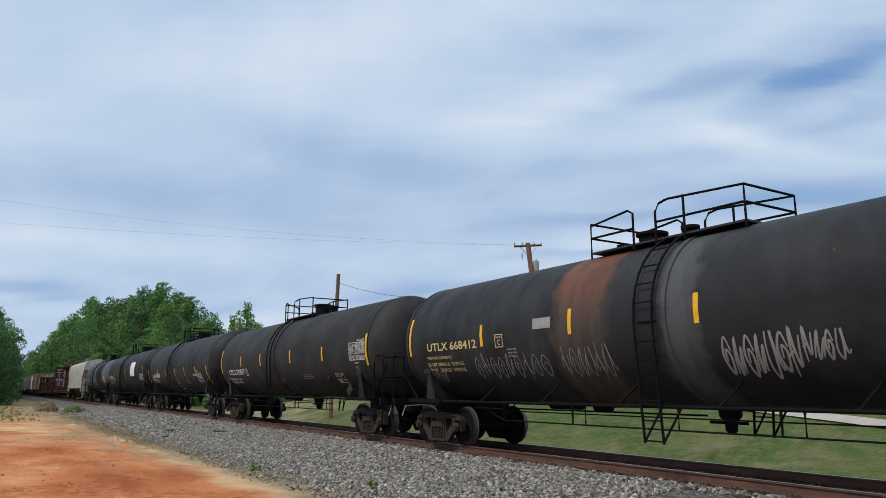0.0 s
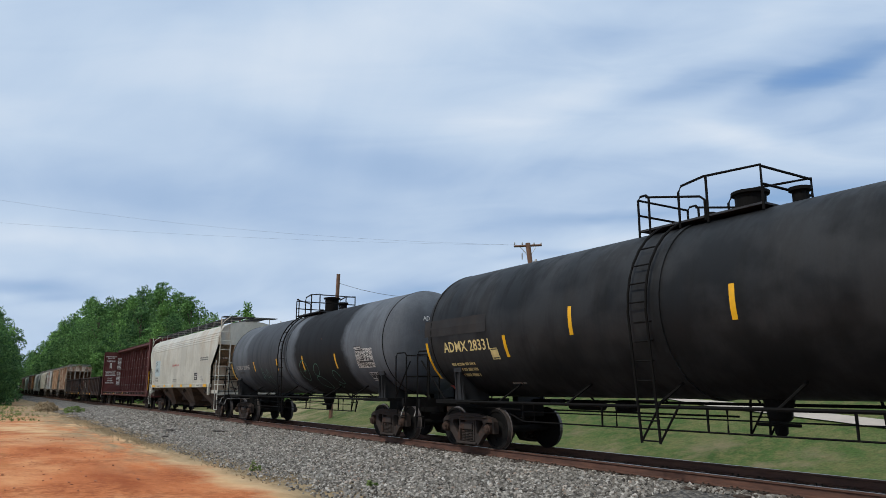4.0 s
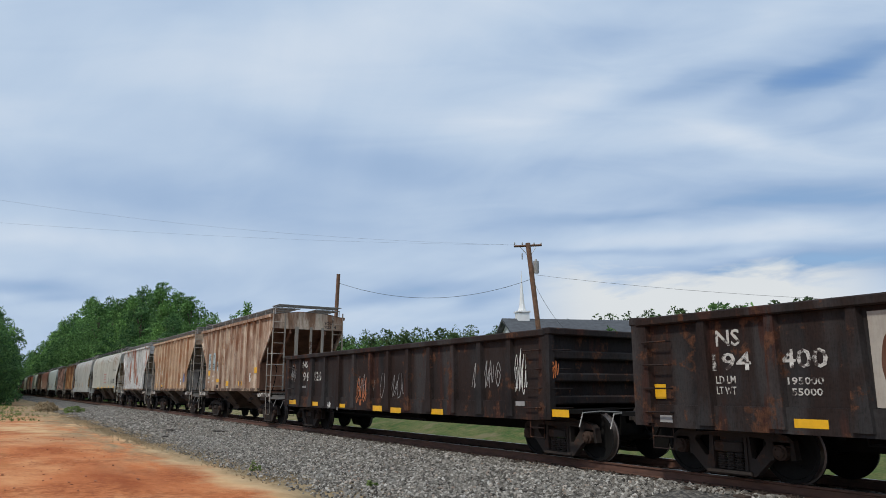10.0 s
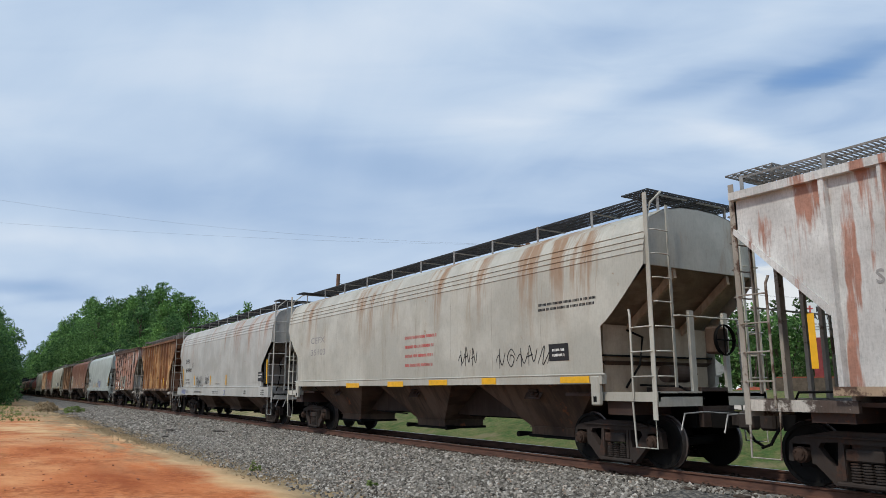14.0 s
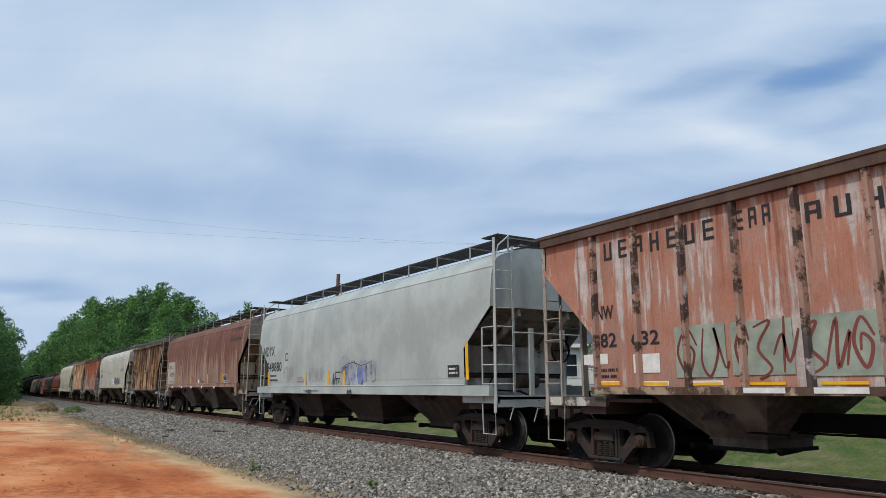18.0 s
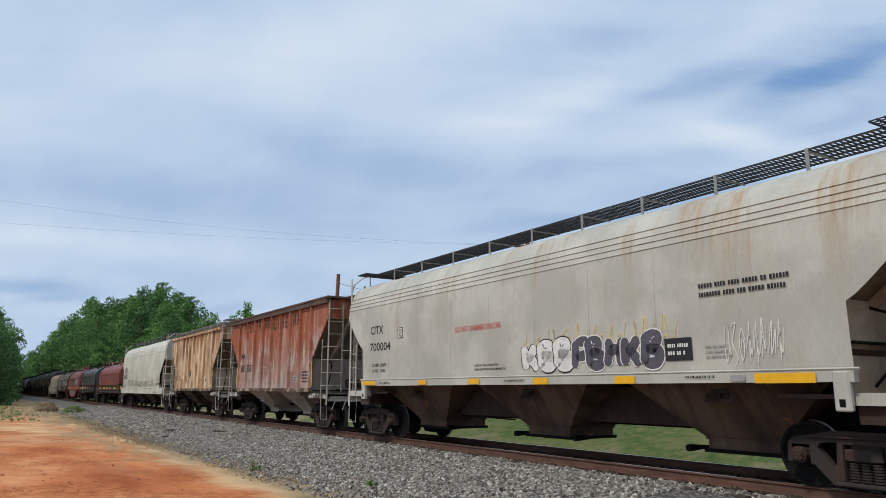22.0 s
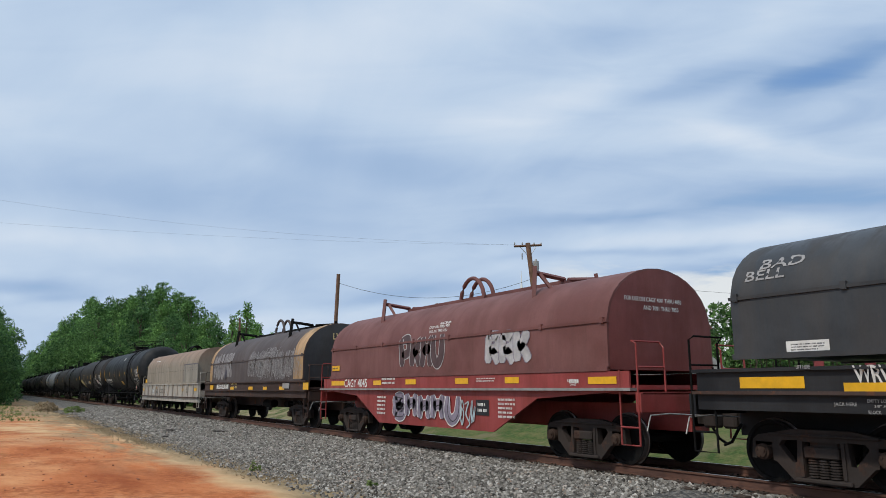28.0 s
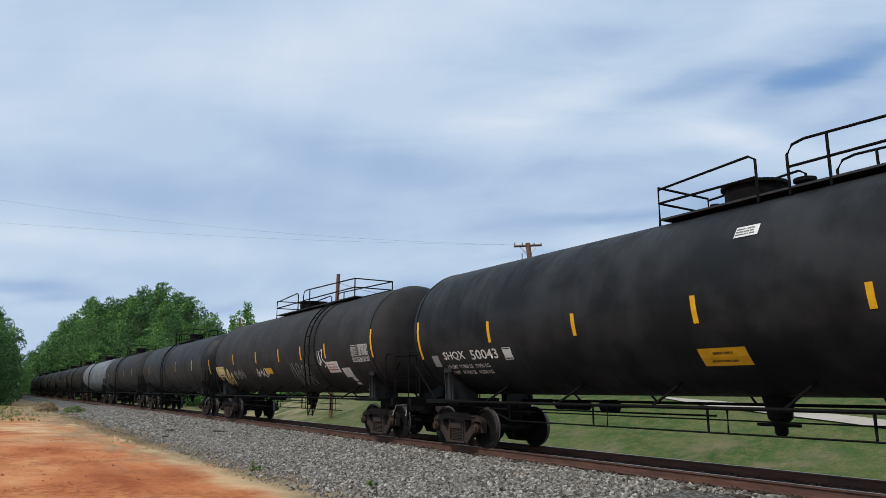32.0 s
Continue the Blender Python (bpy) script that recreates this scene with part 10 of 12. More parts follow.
    scrawl(c, -8.27, -5.93, 1.48, 2.24, "ink_cream", s, 285, .16, 2)
    scrawl(c, -5.84, -4.20, 1.80, 2.20, "ink_grey", s, 286, .05, 3)
    scrawl(c, -2.56, -1.18, 1.85, 2.20, "ink_white", s, 287, .05, 3)
    plate(c, -1.41, -0.62, 1.97, 2.19, "yellow", s, "panel")
    scrawl(c, 1.48, 3.34, 1.45, 2.33, "ink_grey", s, 288, .03, 4)
    scrawl(c, 4.26, 4.87, 2.10, 2.65, "ink_white", s, 289, .04, 2)
    plate(c, 5.89, 6.50, 1.74, 2.03, "ink_white", s, "frame_mark")
    plate(c, 6.21, 6.49, 1.35, 1.73, "ink_white", s, "placard")
    plate(c, -9.68, -9.58, 2.10, 2.81, "yellow", s, "reflective_mark", "yellow reflective tape")
    plate(c, -5.50, -5.40, 2.45, 2.90, "yellow", s, "reflective_mark", "yellow reflective tape")
    plate(c, -2.29, -2.19, 2.41, 2.86, "yellow", s, "reflective_mark", "yellow reflective tape")
    plate(c, 0.44, 0.54, 2.39, 2.86, "yellow", s, "reflective_mark", "yellow reflective tape")
    plate(c, 2.72, 2.82, 2.38, 2.85, "yellow", s, "reflective_mark", "yellow reflective tape")
    plate(c, 4.89, 4.99, 2.36, 2.84, "yellow", s, "reflective_mark", "yellow reflective tape")
    plate(c, 8.30, 8.40, 2.28, 3.09, "yellow", s, "reflective_mark", "yellow reflective tape")
    data_table(c, 6.95, 8.09, 2.18, 2.68, s)


decorate()
# ---- ground ----


def ground_z(x, y):
    if y < 0:
        z = -0.30 - 0.30 * min(1, max(0, (-y - 2.0) / 3.2))
        z += 0.10 * min(1, max(0, (-y - 6) / 3.0))
        if y < -5:
            z += 0.05 * noise.noise((x * 0.35, y * 0.5, 0.0)) + 0.025 * noise.noise((x * 1.3, y * 1.6, 2.0))
        return z
    z = -0.30 - 0.55 * min(1, max(0, (y - 2.0) / 2.2))
    z += max(0, min(y, 13.6) - 5) * 0.25 * min(1, max(0, (x + 78) / 22))
    if y > 3.5:
        z += 0.06 * noise.noise((x * 0.2, y * 0.3, 5.0))
    return z


def mesh_of(name, verts, faces, material, parent=None, label="", smooth=False):
    me = bpy.data.meshes.new(name)
    me.from_pydata(verts, [], faces)
    me.materials.append(M[material])
    if smooth:
        me.shade_smooth()
    ob = new(name, me)
    ob.parent = parent
    return tagged(ob, label) if label else ob


def ground_materials():
    n = Nodes("red_dirt_and_grass")
    x, y = n.axis(0), n.axis(1)
    wob = n.math("MULTIPLY", n.math("SUBTRACT", n.noise(0.45, 5, 0.6), 0.5), 3.0)
    yy = n.math("ADD", y, wob)

    def between(v, a, b):
        """0 at a, 1 at b and past it."""
        q = n.nt.nodes.new("ShaderNodeMapRange")
        n.put(v, q.inputs[0])
        q.inputs[1].default_value, q.inputs[2].default_value = a, b
        return q.outputs[0]

    dirt = n.ramp(n.noise(0.5, 7, 0.62, stretch=(0.5, 1.3, 1)), (0.30, (0.34, 0.095, 0.034)), (0.50, (0.52, 0.180, 0.070)), (0.70, (0.64, 0.30, 0.135)))
    spots = n.ramp(n.noise(7, 5, 0.7), (0.55, 0.0), (0.70, 1.0))
    dirt = n.mix(n.math("MULTIPLY", spots, 0.45), dirt, (0.20, 0.06, 0.03))
    sand = n.ramp(n.noise(1.2, 6, 0.6), (0.3, (0.54, 0.32, 0.155)), (0.7, (0.70, 0.49, 0.28)))
    rough = n.math("MULTIPLY", n.ramp(n.noise(0.35, 5, 0.6, loc=(4, 2, 0)), (0.45, 0.0), (0.6, 1.0)), n.ramp(n.noise(5, 7, 0.75), (0.42, 0.0), (0.58, 1.0)))
    dirt = n.mix(n.math("MULTIPLY", rough, 0.75), dirt, (0.25, 0.068, 0.026))
    straw = n.ramp(n.noise(3.0, 7, 0.7, stretch=(0.5, 1.4, 1)), (0.3, (0.17, 0.125, 0.07)), (0.7, (0.38, 0.29, 0.175)))
    # away from the track: straw-strewn shoulder, pale sand, then red dirt
    c = n.mix(between(yy, -6.7, -5.9), dirt, sand)
    farx = between(x, -27.0, -36.0)
    sandfar = n.mix(n.math("MULTIPLY", farx, n.ramp(n.noise(0.5, 6, 0.65), (0.38, 0.0), (0.6, 1.0))), c, sand)
    far2 = between(x, -46.0, -62.0)
    sandfar = n.mix(n.math("MULTIPLY", far2, n.ramp(n.noise(0.25, 6, 0.65), (0.35, 0.2), (0.6, 1.0))), sandfar, straw)
    c = n.mix(between(n.math("ADD", y, n.math("MULTIPLY", wob, 0.45)), -6.2, -5.5), sandfar, straw)
    verge = n.math("MULTIPLY", between(x, -17.0, -26.0), between(yy, -8.6, -7.2))
    c = n.mix(n.math("MULTIPLY", verge, n.ramp(n.noise(0.9, 6, 0.65, stretch=(0.4, 1.2, 1)), (0.40, 0.0), (0.58, 0.9))), c, straw)
    deep = between(yy, -10.2, -11.6)
    c = n.mix(n.math("MULTIPLY", deep, 0.6), c, n.ramp(n.noise(4, 6, 0.7), (0.35, (0.24, 0.07, 0.03)), (0.6, (0.10, 0.12, 0.03))))
    grass = n.ramp(n.noise(0.28, 7, 0.62), (0.30, (0.036, 0.070, 0.018)), (0.5, (0.062, 0.104, 0.029)), (0.70, (0.115, 0.128, 0.052)))
    straws = n.ramp(n.noise(2.2, 7, 0.7), (0.42, 0.0), (0.66, 0.75))
    grass = n.mix(straws, grass, (0.17, 0.15, 0.065))
    blades = n.ramp(n.noise(14, 6, 0.75, stretch=(1, 1, 1)), (0.3, 0.55), (0.7, 1.35))
    grass = n.mix(1.0, grass, blades, "MULTIPLY")
    bare = n.ramp(n.noise(0.6, 6, 0.7), (0.50, 0.0), (0.66, 1.0))
    grass = n.mix(n.math("MULTIPLY", bare, between(yy, 9.5, 4.5)), grass, (0.22, 0.17, 0.11))
    leftbank = n.math("MULTIPLY", between(x, -38.0, -52.0), between(yy, 16.0, 7.0))
    grass = n.mix(n.math("MULTIPLY", leftbank, n.ramp(n.noise(0.7, 5, 0.6), (0.4, 0.0), (0.6, 0.9))), grass, (0.34, 0.27, 0.17))
    c = n.mix(between(y, 2.6, 4.2), c, grass)
    n.bsdf.inputs["Specular IOR Level"].default_value = 0.08
    M["ground"] = n.done(c, 0.95, 0, n.math("ADD", n.noise(6, 6, 0.65), n.math("MULTIPLY", n.noise(45, 4, 0.6), 0.35)), 0.55, 0.05)
    n = Nodes("grey_ballast_bed")
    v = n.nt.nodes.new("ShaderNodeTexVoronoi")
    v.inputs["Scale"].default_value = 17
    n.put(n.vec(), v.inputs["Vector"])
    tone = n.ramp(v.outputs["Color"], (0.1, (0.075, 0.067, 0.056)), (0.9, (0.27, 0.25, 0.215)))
    # cell edges darkened: the shade in gaps between stones put into the colour
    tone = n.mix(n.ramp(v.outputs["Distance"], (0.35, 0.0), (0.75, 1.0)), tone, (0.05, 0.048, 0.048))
    # brake and rail dust near the track, its colour deepened for shade under the train
    dust_shade = n.math("MULTIPLY", n.ramp(n.math("ADD", n.math("MULTIPLY", n.math("ABSOLUTE", n.axis(1)), -0.25), n.math("MULTIPLY", n.noise(0.8, 5, 0.6), 0.35)), (-0.42, 0.0), (-0.12, 1.0)), 0.7)
    tone = n.mix(dust_shade, tone, (0.05, 0.034, 0.026))
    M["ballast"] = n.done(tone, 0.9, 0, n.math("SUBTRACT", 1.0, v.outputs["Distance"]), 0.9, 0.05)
    n = Nodes("crushed_granite")
    g = n.nt.nodes.new("ShaderNodeNewGeometry")
    tone = n.ramp(g.outputs["Random Per Island"], (0.0, (0.05, 0.044, 0.037)), (0.30, (0.165, 0.150, 0.128)), (0.75, (0.29, 0.268, 0.232)), (0.94, (0.52, 0.49, 0.44)), (1.0, (0.27, 0.19, 0.135)))
    n.bsdf.inputs["Specular IOR Level"].default_value = 0.2
    tone = n.mix(n.ramp(n.noise(40, 4), (0.4, 0.0), (0.7, 0.35)), tone, (0.16, 0.15, 0.145))
    # the same dust near the rails, likewise deepened for the train's shade
    dust_shade = n.math("MULTIPLY", n.ramp(n.math("ADD", n.math("MULTIPLY", n.math("ABSOLUTE", n.axis(1)), -0.25), n.math("MULTIPLY", n.noise(0.8, 5, 0.6), 0.35)), (-0.42, 0.0), (-0.12, 1.0)), 0.7)
    M["stone"] = n.done(n.mix(dust_shade, tone, (0.085, 0.056, 0.04)), 0.9)
    n = Nodes("rusty_rail")
    M["rail"] = n.done(n.ramp(n.noise(3, 6, 0.7, stretch=(0.6, 3, 3)), (0.3, (0.055, 0.026, 0.018)), (0.7, (0.15, 0.068, 0.042))), 0.8, 0, n.noise(60, 3), 0.3, 0.003)
    M["railtop"] = plain("worn_rail_head", (0.42, 0.41, 0.40), 0.3, 0.9)
    n = Nodes("old_creosoted_wood")
    M["tie"] = n.done(n.ramp(n.noise(1.0, 7, 0.7, stretch=(20, 1.5, 12)), (0.3, (0.018, 0.013, 0.010)), (0.7, (0.085, 0.055, 0.038))), 0.9, 0, n.noise(1.0, 6, 0.7, stretch=(40, 3, 20)), 0.6, 0.01)
    M["concrete"] = plain("pale_concrete", (0.40, 0.355, 0.30), 0.9, 0, 0.15, 1.5)
    M["mulch"] = plain("red_mulch", (0.26, 0.065, 0.035), 0.95, 0, 0.35, 5)


ground_materials()


def grounds():
    xs = [-1500, -900, -600, -420, -300, -240] + [-200 + i * 4 for i in range(30)] + [-80 + i * 0.8 for i in range(107)] + [8, 16, 30, 60, 120, 400, 1500]
    ys = [-1500, -500, -200, -80, -40, -25, -20, -17] + [-15 + i * 0.4 for i in range(34)] + [-1.2, 0, 1.2] + [2 + i * 0.6 for i in range(20)] + [15, 17, 20, 24, 30, 36, 45, 60, 100, 300, 1500]
    verts = [(x, y, ground_z(x, y)) for x in xs for y in ys]
    k = len(ys)
    faces = [(i * k + j, (i + 1) * k + j, (i + 1) * k + j + 1, i * k + j + 1) for i in range(len(xs) - 1) for j in range(k - 1)]
    tagged(mesh_of("ground", verts, faces, "ground", smooth=True), "red dirt verge and mown grass beside the track", "ground", kind="structure")
    # ballast bed, a raised bank under the track
    sec = [(-4.95, -0.66), (-4.45, -0.535), (-3.6, -0.43), (-2.3, -0.25), (-1.5, -0.205), (0, -0.215), (1.5, -0.205), (2.2, -0.25), (3.4, -0.62), (4.0, -0.9)]
    bx = [-620, -300, -160] + [-100 + i * 0.5 for i in range(220)] + [30, 60]
    verts = []
    for x in bx:
        for i, (y, z) in enumerate(sec):
            w = 0.25 * noise.noise((x * 0.5, i * 3.0, 1.0)) if i in (0, 1, 8, 9) else 0
            verts.append((x, y + w, z + 0.025 * noise.noise((x * 1.1, y * 1.3, 4.0))))
    k = len(sec)
    faces = [(i * k + j, (i + 1) * k + j, (i + 1) * k + j + 1, i * k + j + 1) for i in range(len(bx) - 1) for j in range(k - 1)]
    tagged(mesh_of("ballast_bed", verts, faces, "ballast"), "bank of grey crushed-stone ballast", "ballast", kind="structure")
    # loose stones on it
    rng = np.random.default_rng(7)

    def bank(y):
        return np.interp(y, [p[0] for p in sec], [p[1] for p in sec])

    cube = np.array([(x, y, z) for x in (-1, 1) for y in (-1, 1) for z in (-1, 1)], float)
    quads = np.array([(0, 1, 3, 2), (4, 6, 7, 5), (0, 4, 5, 1), (2, 3, 7, 6), (0, 2, 6, 4), (1, 5, 7, 3)])

    def stones(name, count, x0, x1, y0, y1, size, label):
        u = rng.random(count)
        px = x0 + (x1 - x0) * u
        py = y0 + (y1 - y0) * rng.random(count)
        edge = (py < -4.2) & (rng.random(count) < ((-4.2 - py) / 1.5) ** 0.7)
        px, py = px[~edge], py[~edge]
        c = len(px)
        pz = np.where(py > -4.5, bank(py), -0.30 - 0.30 * np.minimum(1, (-py - 2.0) / 3.2)) + rng.random(c) * 0.02
        s = size * (0.45 + 0.75 * rng.random((c, 1, 1)) ** 1.5) * (0.6 + 0.6 * rng.random((c, 1, 3)))
        v = cube[None] * s * (0.62 + 0.5 * rng.random((c, 8, 3)))
        q = rng.normal(size=(c, 4))
        q /= np.linalg.norm(q, axis=1, keepdims=True)
        w, x, y, z = q.T
        r = np.stack([1 - 2 * (y * y + z * z), 2 * (x * y - z * w), 2 * (x * z + y * w), 2 * (x * y + z * w), 1 - 2 * (x * x + z * z), 2 * (y * z - x * w), 2 * (x * z - y * w), 2 * (y * z + x * w), 1 - 2 * (x * x + y * y)], 1).reshape(c, 3, 3)
        v = np.einsum("cij,ckj->cki", r, v) + np.stack([px, py, pz], 1)[:, None]
        f = (quads[None] + 8 * np.arange(c)[:, None, None]).reshape(-1, 4)
        ob = mesh_of(name, v.reshape(-1, 3).tolist(), f.tolist(), "stone")
        tagged(ob, label, "gravel", kind="stuff")

    stones("ballast_stones", 5000, -32, -6, -1.34, -0.86, 0.030, "rust-dusted crushed stones between the ties")
    stones("ballast_stones", 76000, -32, -8, -5.9, -1.30, 0.030, "loose grey crushed stones on the track bank")
    stones("ballast_stones", 30000, -75, -32, -5.7, -0.9, 0.046, "loose grey crushed stones along the track")
    stones("ballast_stones", 9000, -45, -2, 0.85, 3.4, 0.045, "loose grey crushed stones beyond the rails")
    # track
    track = thing("railway_track", (0, 0, 0), "single railway track with rusty rails on dark wooden ties", "track", kind="structure")
    for t in (-1, 1):
        bm = B()
        y = t * 0.755
        prism(bm, [(y - 0.07, -0.17), (y + 0.07, -0.17), (y + 0.07, -0.155), (y + 0.012, -0.14), (y + 0.012, -0.045), (y + 0.036, -0.03), (y + 0.036, -0.004), (y + 0.03, 0.0), (y - 0.03, 0.0), (y - 0.036, -0.004), (y - 0.036, -0.03), (y - 0.012, -0.045), (y - 0.012, -0.14), (y - 0.07, -0.155)], -600, 60, "x")
        bmesh.ops.recalc_face_normals(bm, faces=bm.faces)
        ob = part("rail", bm, "rail", track, "rust-brown rail with a bright worn head")
        ob.data.materials.append(M["railtop"])
        for p in ob.data.polygons:
            if p.normal.z > 0.9 and p.center.z > -0.002:
                p.material_index = 1
    rng = random.Random(4)
    mesh = {}
    for i in range(3):
        bm = boxes((-0.115, 0.115, -1.32 - 0.03 * i, 1.30 + 0.02 * i, -0.36, -0.175, 0.012))
        for s in (-1, 1):
            box(bm, -0.09, 0.09, s * 0.755 - 0.19, s * 0.755 + 0.19, -0.175, -0.158)
            for t in (-0.11, 0.11):
                for k in (-0.05, 0.05):
                    box(bm, k - 0.012, k + 0.012, s * 0.755 + t - 0.014, s * 0.755 + t + 0.014, -0.16, -0.135)
        ob = part("tie", bm, "tie", track)
        mesh[i] = ob.data
        ob.location = (-60.0 - 0.53 * i, 0, 0)
    x = -59.4
    while x < 1.0:
        ob = new("tie", mesh[rng.randrange(3)])
        ob.parent = track
        ob.location = (x, rng.uniform(-0.05, 0.05), rng.uniform(-0.012, 0.004))
        ob.rotation_euler = (0, 0, rng.uniform(-0.025, 0.025))
        x += 0.53
    bm = B()
    x = -61.5
    while x > -330:
        box(bm, x - 0.115, x + 0.115, -1.32, 1.32, -0.36, -0.18)
        x -= 0.53
    tagged(part("far_ties", bm, "tie", track), kind="stuff")
    # road and drive on the far side
    verts, faces = [], []
    line = [(-160, 50), (-120, 38), (-85, 28), (-62, 20.5), (-50, 17.2), (-44, 15.3), (-40, 14.9), (-37, 15.3), (-34.8, 17.2), (-29.2, 24.65), (-22.5, 35.2), (-10, 55), (10, 86)]
    for i, (x, y) in enumerate(line):
        (ax, ay), (bx, by) = line[max(i - 1, 0)], line[min(i + 1, len(line) - 1)]
        d = math.hypot(bx - ax, by - ay)
        px, py = -(by - ay) / d * 1.25, (bx - ax) / d * 1.25
        for k in (-1, 1):
            verts.append((x + px * k, y + py * k, ground_z(x + px * k, y + py * k) + 0.09))
    faces = [(2 * i, 2 * i + 2, 2 * i + 3, 2 * i + 1) for i in range(len(line) - 1)]
    tagged(mesh_of("road", verts, faces, "concrete"), "pale concrete lane across the lawn", "road", kind="structure")
    verts = []
    line = [(-20, 12.3), (-18.5, 11.9), (-17.2, 11.6), (-14.9, 11.0), (-11.9, 10.3), (-8, 9.4), (-4, 8.5), (1, 7.5), (6, 6.5)]
    for i, (x, y) in enumerate(line):
        for k in (-1, 1):
            w = 0.06 + 0.24 * min(1, i / 2)
            verts.append((x + 0.1 * k, y + w * k, ground_z(x + 0.1 * k, y + w * k) + 0.05))
    faces = [(2 * i, 2 * i + 2, 2 * i + 3, 2 * i + 1) for i in range(len(line) - 1)]
    tagged(mesh_of("pavement", verts, faces, "concrete"), "narrow pale path across the grass", "path", kind="structure")


grounds()

# ---- trees and plants ----


def leaf_material(name, dark, light):
    n = Nodes(name)
    g = n.nt.nodes.new("ShaderNodeNewGeometry")
    c = n.ramp(g.outputs["Random Per Island"], (0.0, dark), (0.6, tuple((a + b) / 2 for a, b in zip(dark, light))), (1.0, light))
    big = n.ramp(n.noise(0.35, 3, 0.5), (0.35, 0.72), (0.65, 1.2))
    c = n.mix(1.0, c, big, "MULTIPLY")
    n.bsdf.inputs["Subsurface Weight"].default_value = 0.0
    n.bsdf.inputs["Specular IOR Level"].default_value = 0.2
    mat = n.done(c, 0.7)
    tr = n.nt.nodes.new("ShaderNodeBsdfTranslucent")
    n.put(c, tr.inputs[0])
    mx = n.nt.nodes.new("ShaderNodeMixShader")
    mx.inputs[0].default_value = 0.28
    n.nt.links.new(n.bsdf.outputs[0], mx.inputs[1])
    n.nt.links.new(tr.outputs[0], mx.inputs[2])
    n.nt.links.new(mx.outputs[0], n.nt.nodes["Material Output"].inputs[0])
    M[name] = mat


leaf_material("leaf_green", (0.046, 0.108, 0.034), (0.195, 0.36, 0.105))
leaf_material("leaf_deep", (0.032, 0.082, 0.032), (0.145, 0.275, 0.092))
leaf_material("leaf_bright", (0.065, 0.15, 0.04), (0.235, 0.42, 0.115))
leaf_material("leaf_pine", (0.048, 0.085, 0.03), (0.115, 0.175, 0.058))
leaf_material("blossom", (0.5, 0.5, 0.46), (0.75, 0.74, 0.7))
leaf_material("dry_grass", (0.28, 0.21, 0.125), (0.50, 0.39, 0.25))
leaf_material("weed", (0.10, 0.15, 0.04), (0.24, 0.31, 0.10))
M["bark"] = plain("grey_brown_bark", (0.10, 0.075, 0.055), 0.9, 0, 0.4, 5)


def leaf_cloud(seed, lobes, count, size):
    """Small leaf tufts, each three bent leaves, over the shells of several lobes (x, y, z, rx, rz)."""
    rng = np.random.default_rng(seed)
    weights = np.array([l[3] ** 2 + l[3] * l[4] for l in lobes])
    pick = rng.choice(len(lobes), count, p=weights / weights.sum())
    lob = np.array(lobes)[pick]
    d = rng.normal(size=(count, 3))
    d /= np.linalg.norm(d, axis=1, keepdims=True)
    rad = (0.62 + 0.42 * rng.random(count) ** 0.6)[:, None]
    pos = lob[:, :3] + d * rad * np.stack([lob[:, 3], lob[:, 3], lob[:, 4]], 1)
    a = rng.normal(size=(count, 3)) + d * 0.4
    a[:, 2] -= 0.25
    a /= np.linalg.norm(a, axis=1, keepdims=True)
    b = np.cross(a, rng.normal(size=(count, 3)))
    b /= np.linalg.norm(b, axis=1, keepdims=True)
    s = (size * (0.6 + 0.8 * rng.random(count)))[:, None]
    n = np.cross(a, b)
    p = [pos - a * s * 0.9, pos + b * s * 0.42 + n * s * 0.12, pos + a * s, pos - b * s * 0.42 + n * s * 0.12]
    v = np.stack(p, 1).reshape(-1, 3)
    f = np.arange(count * 4).reshape(-1, 4)
    return v.tolist(), f.tolist()


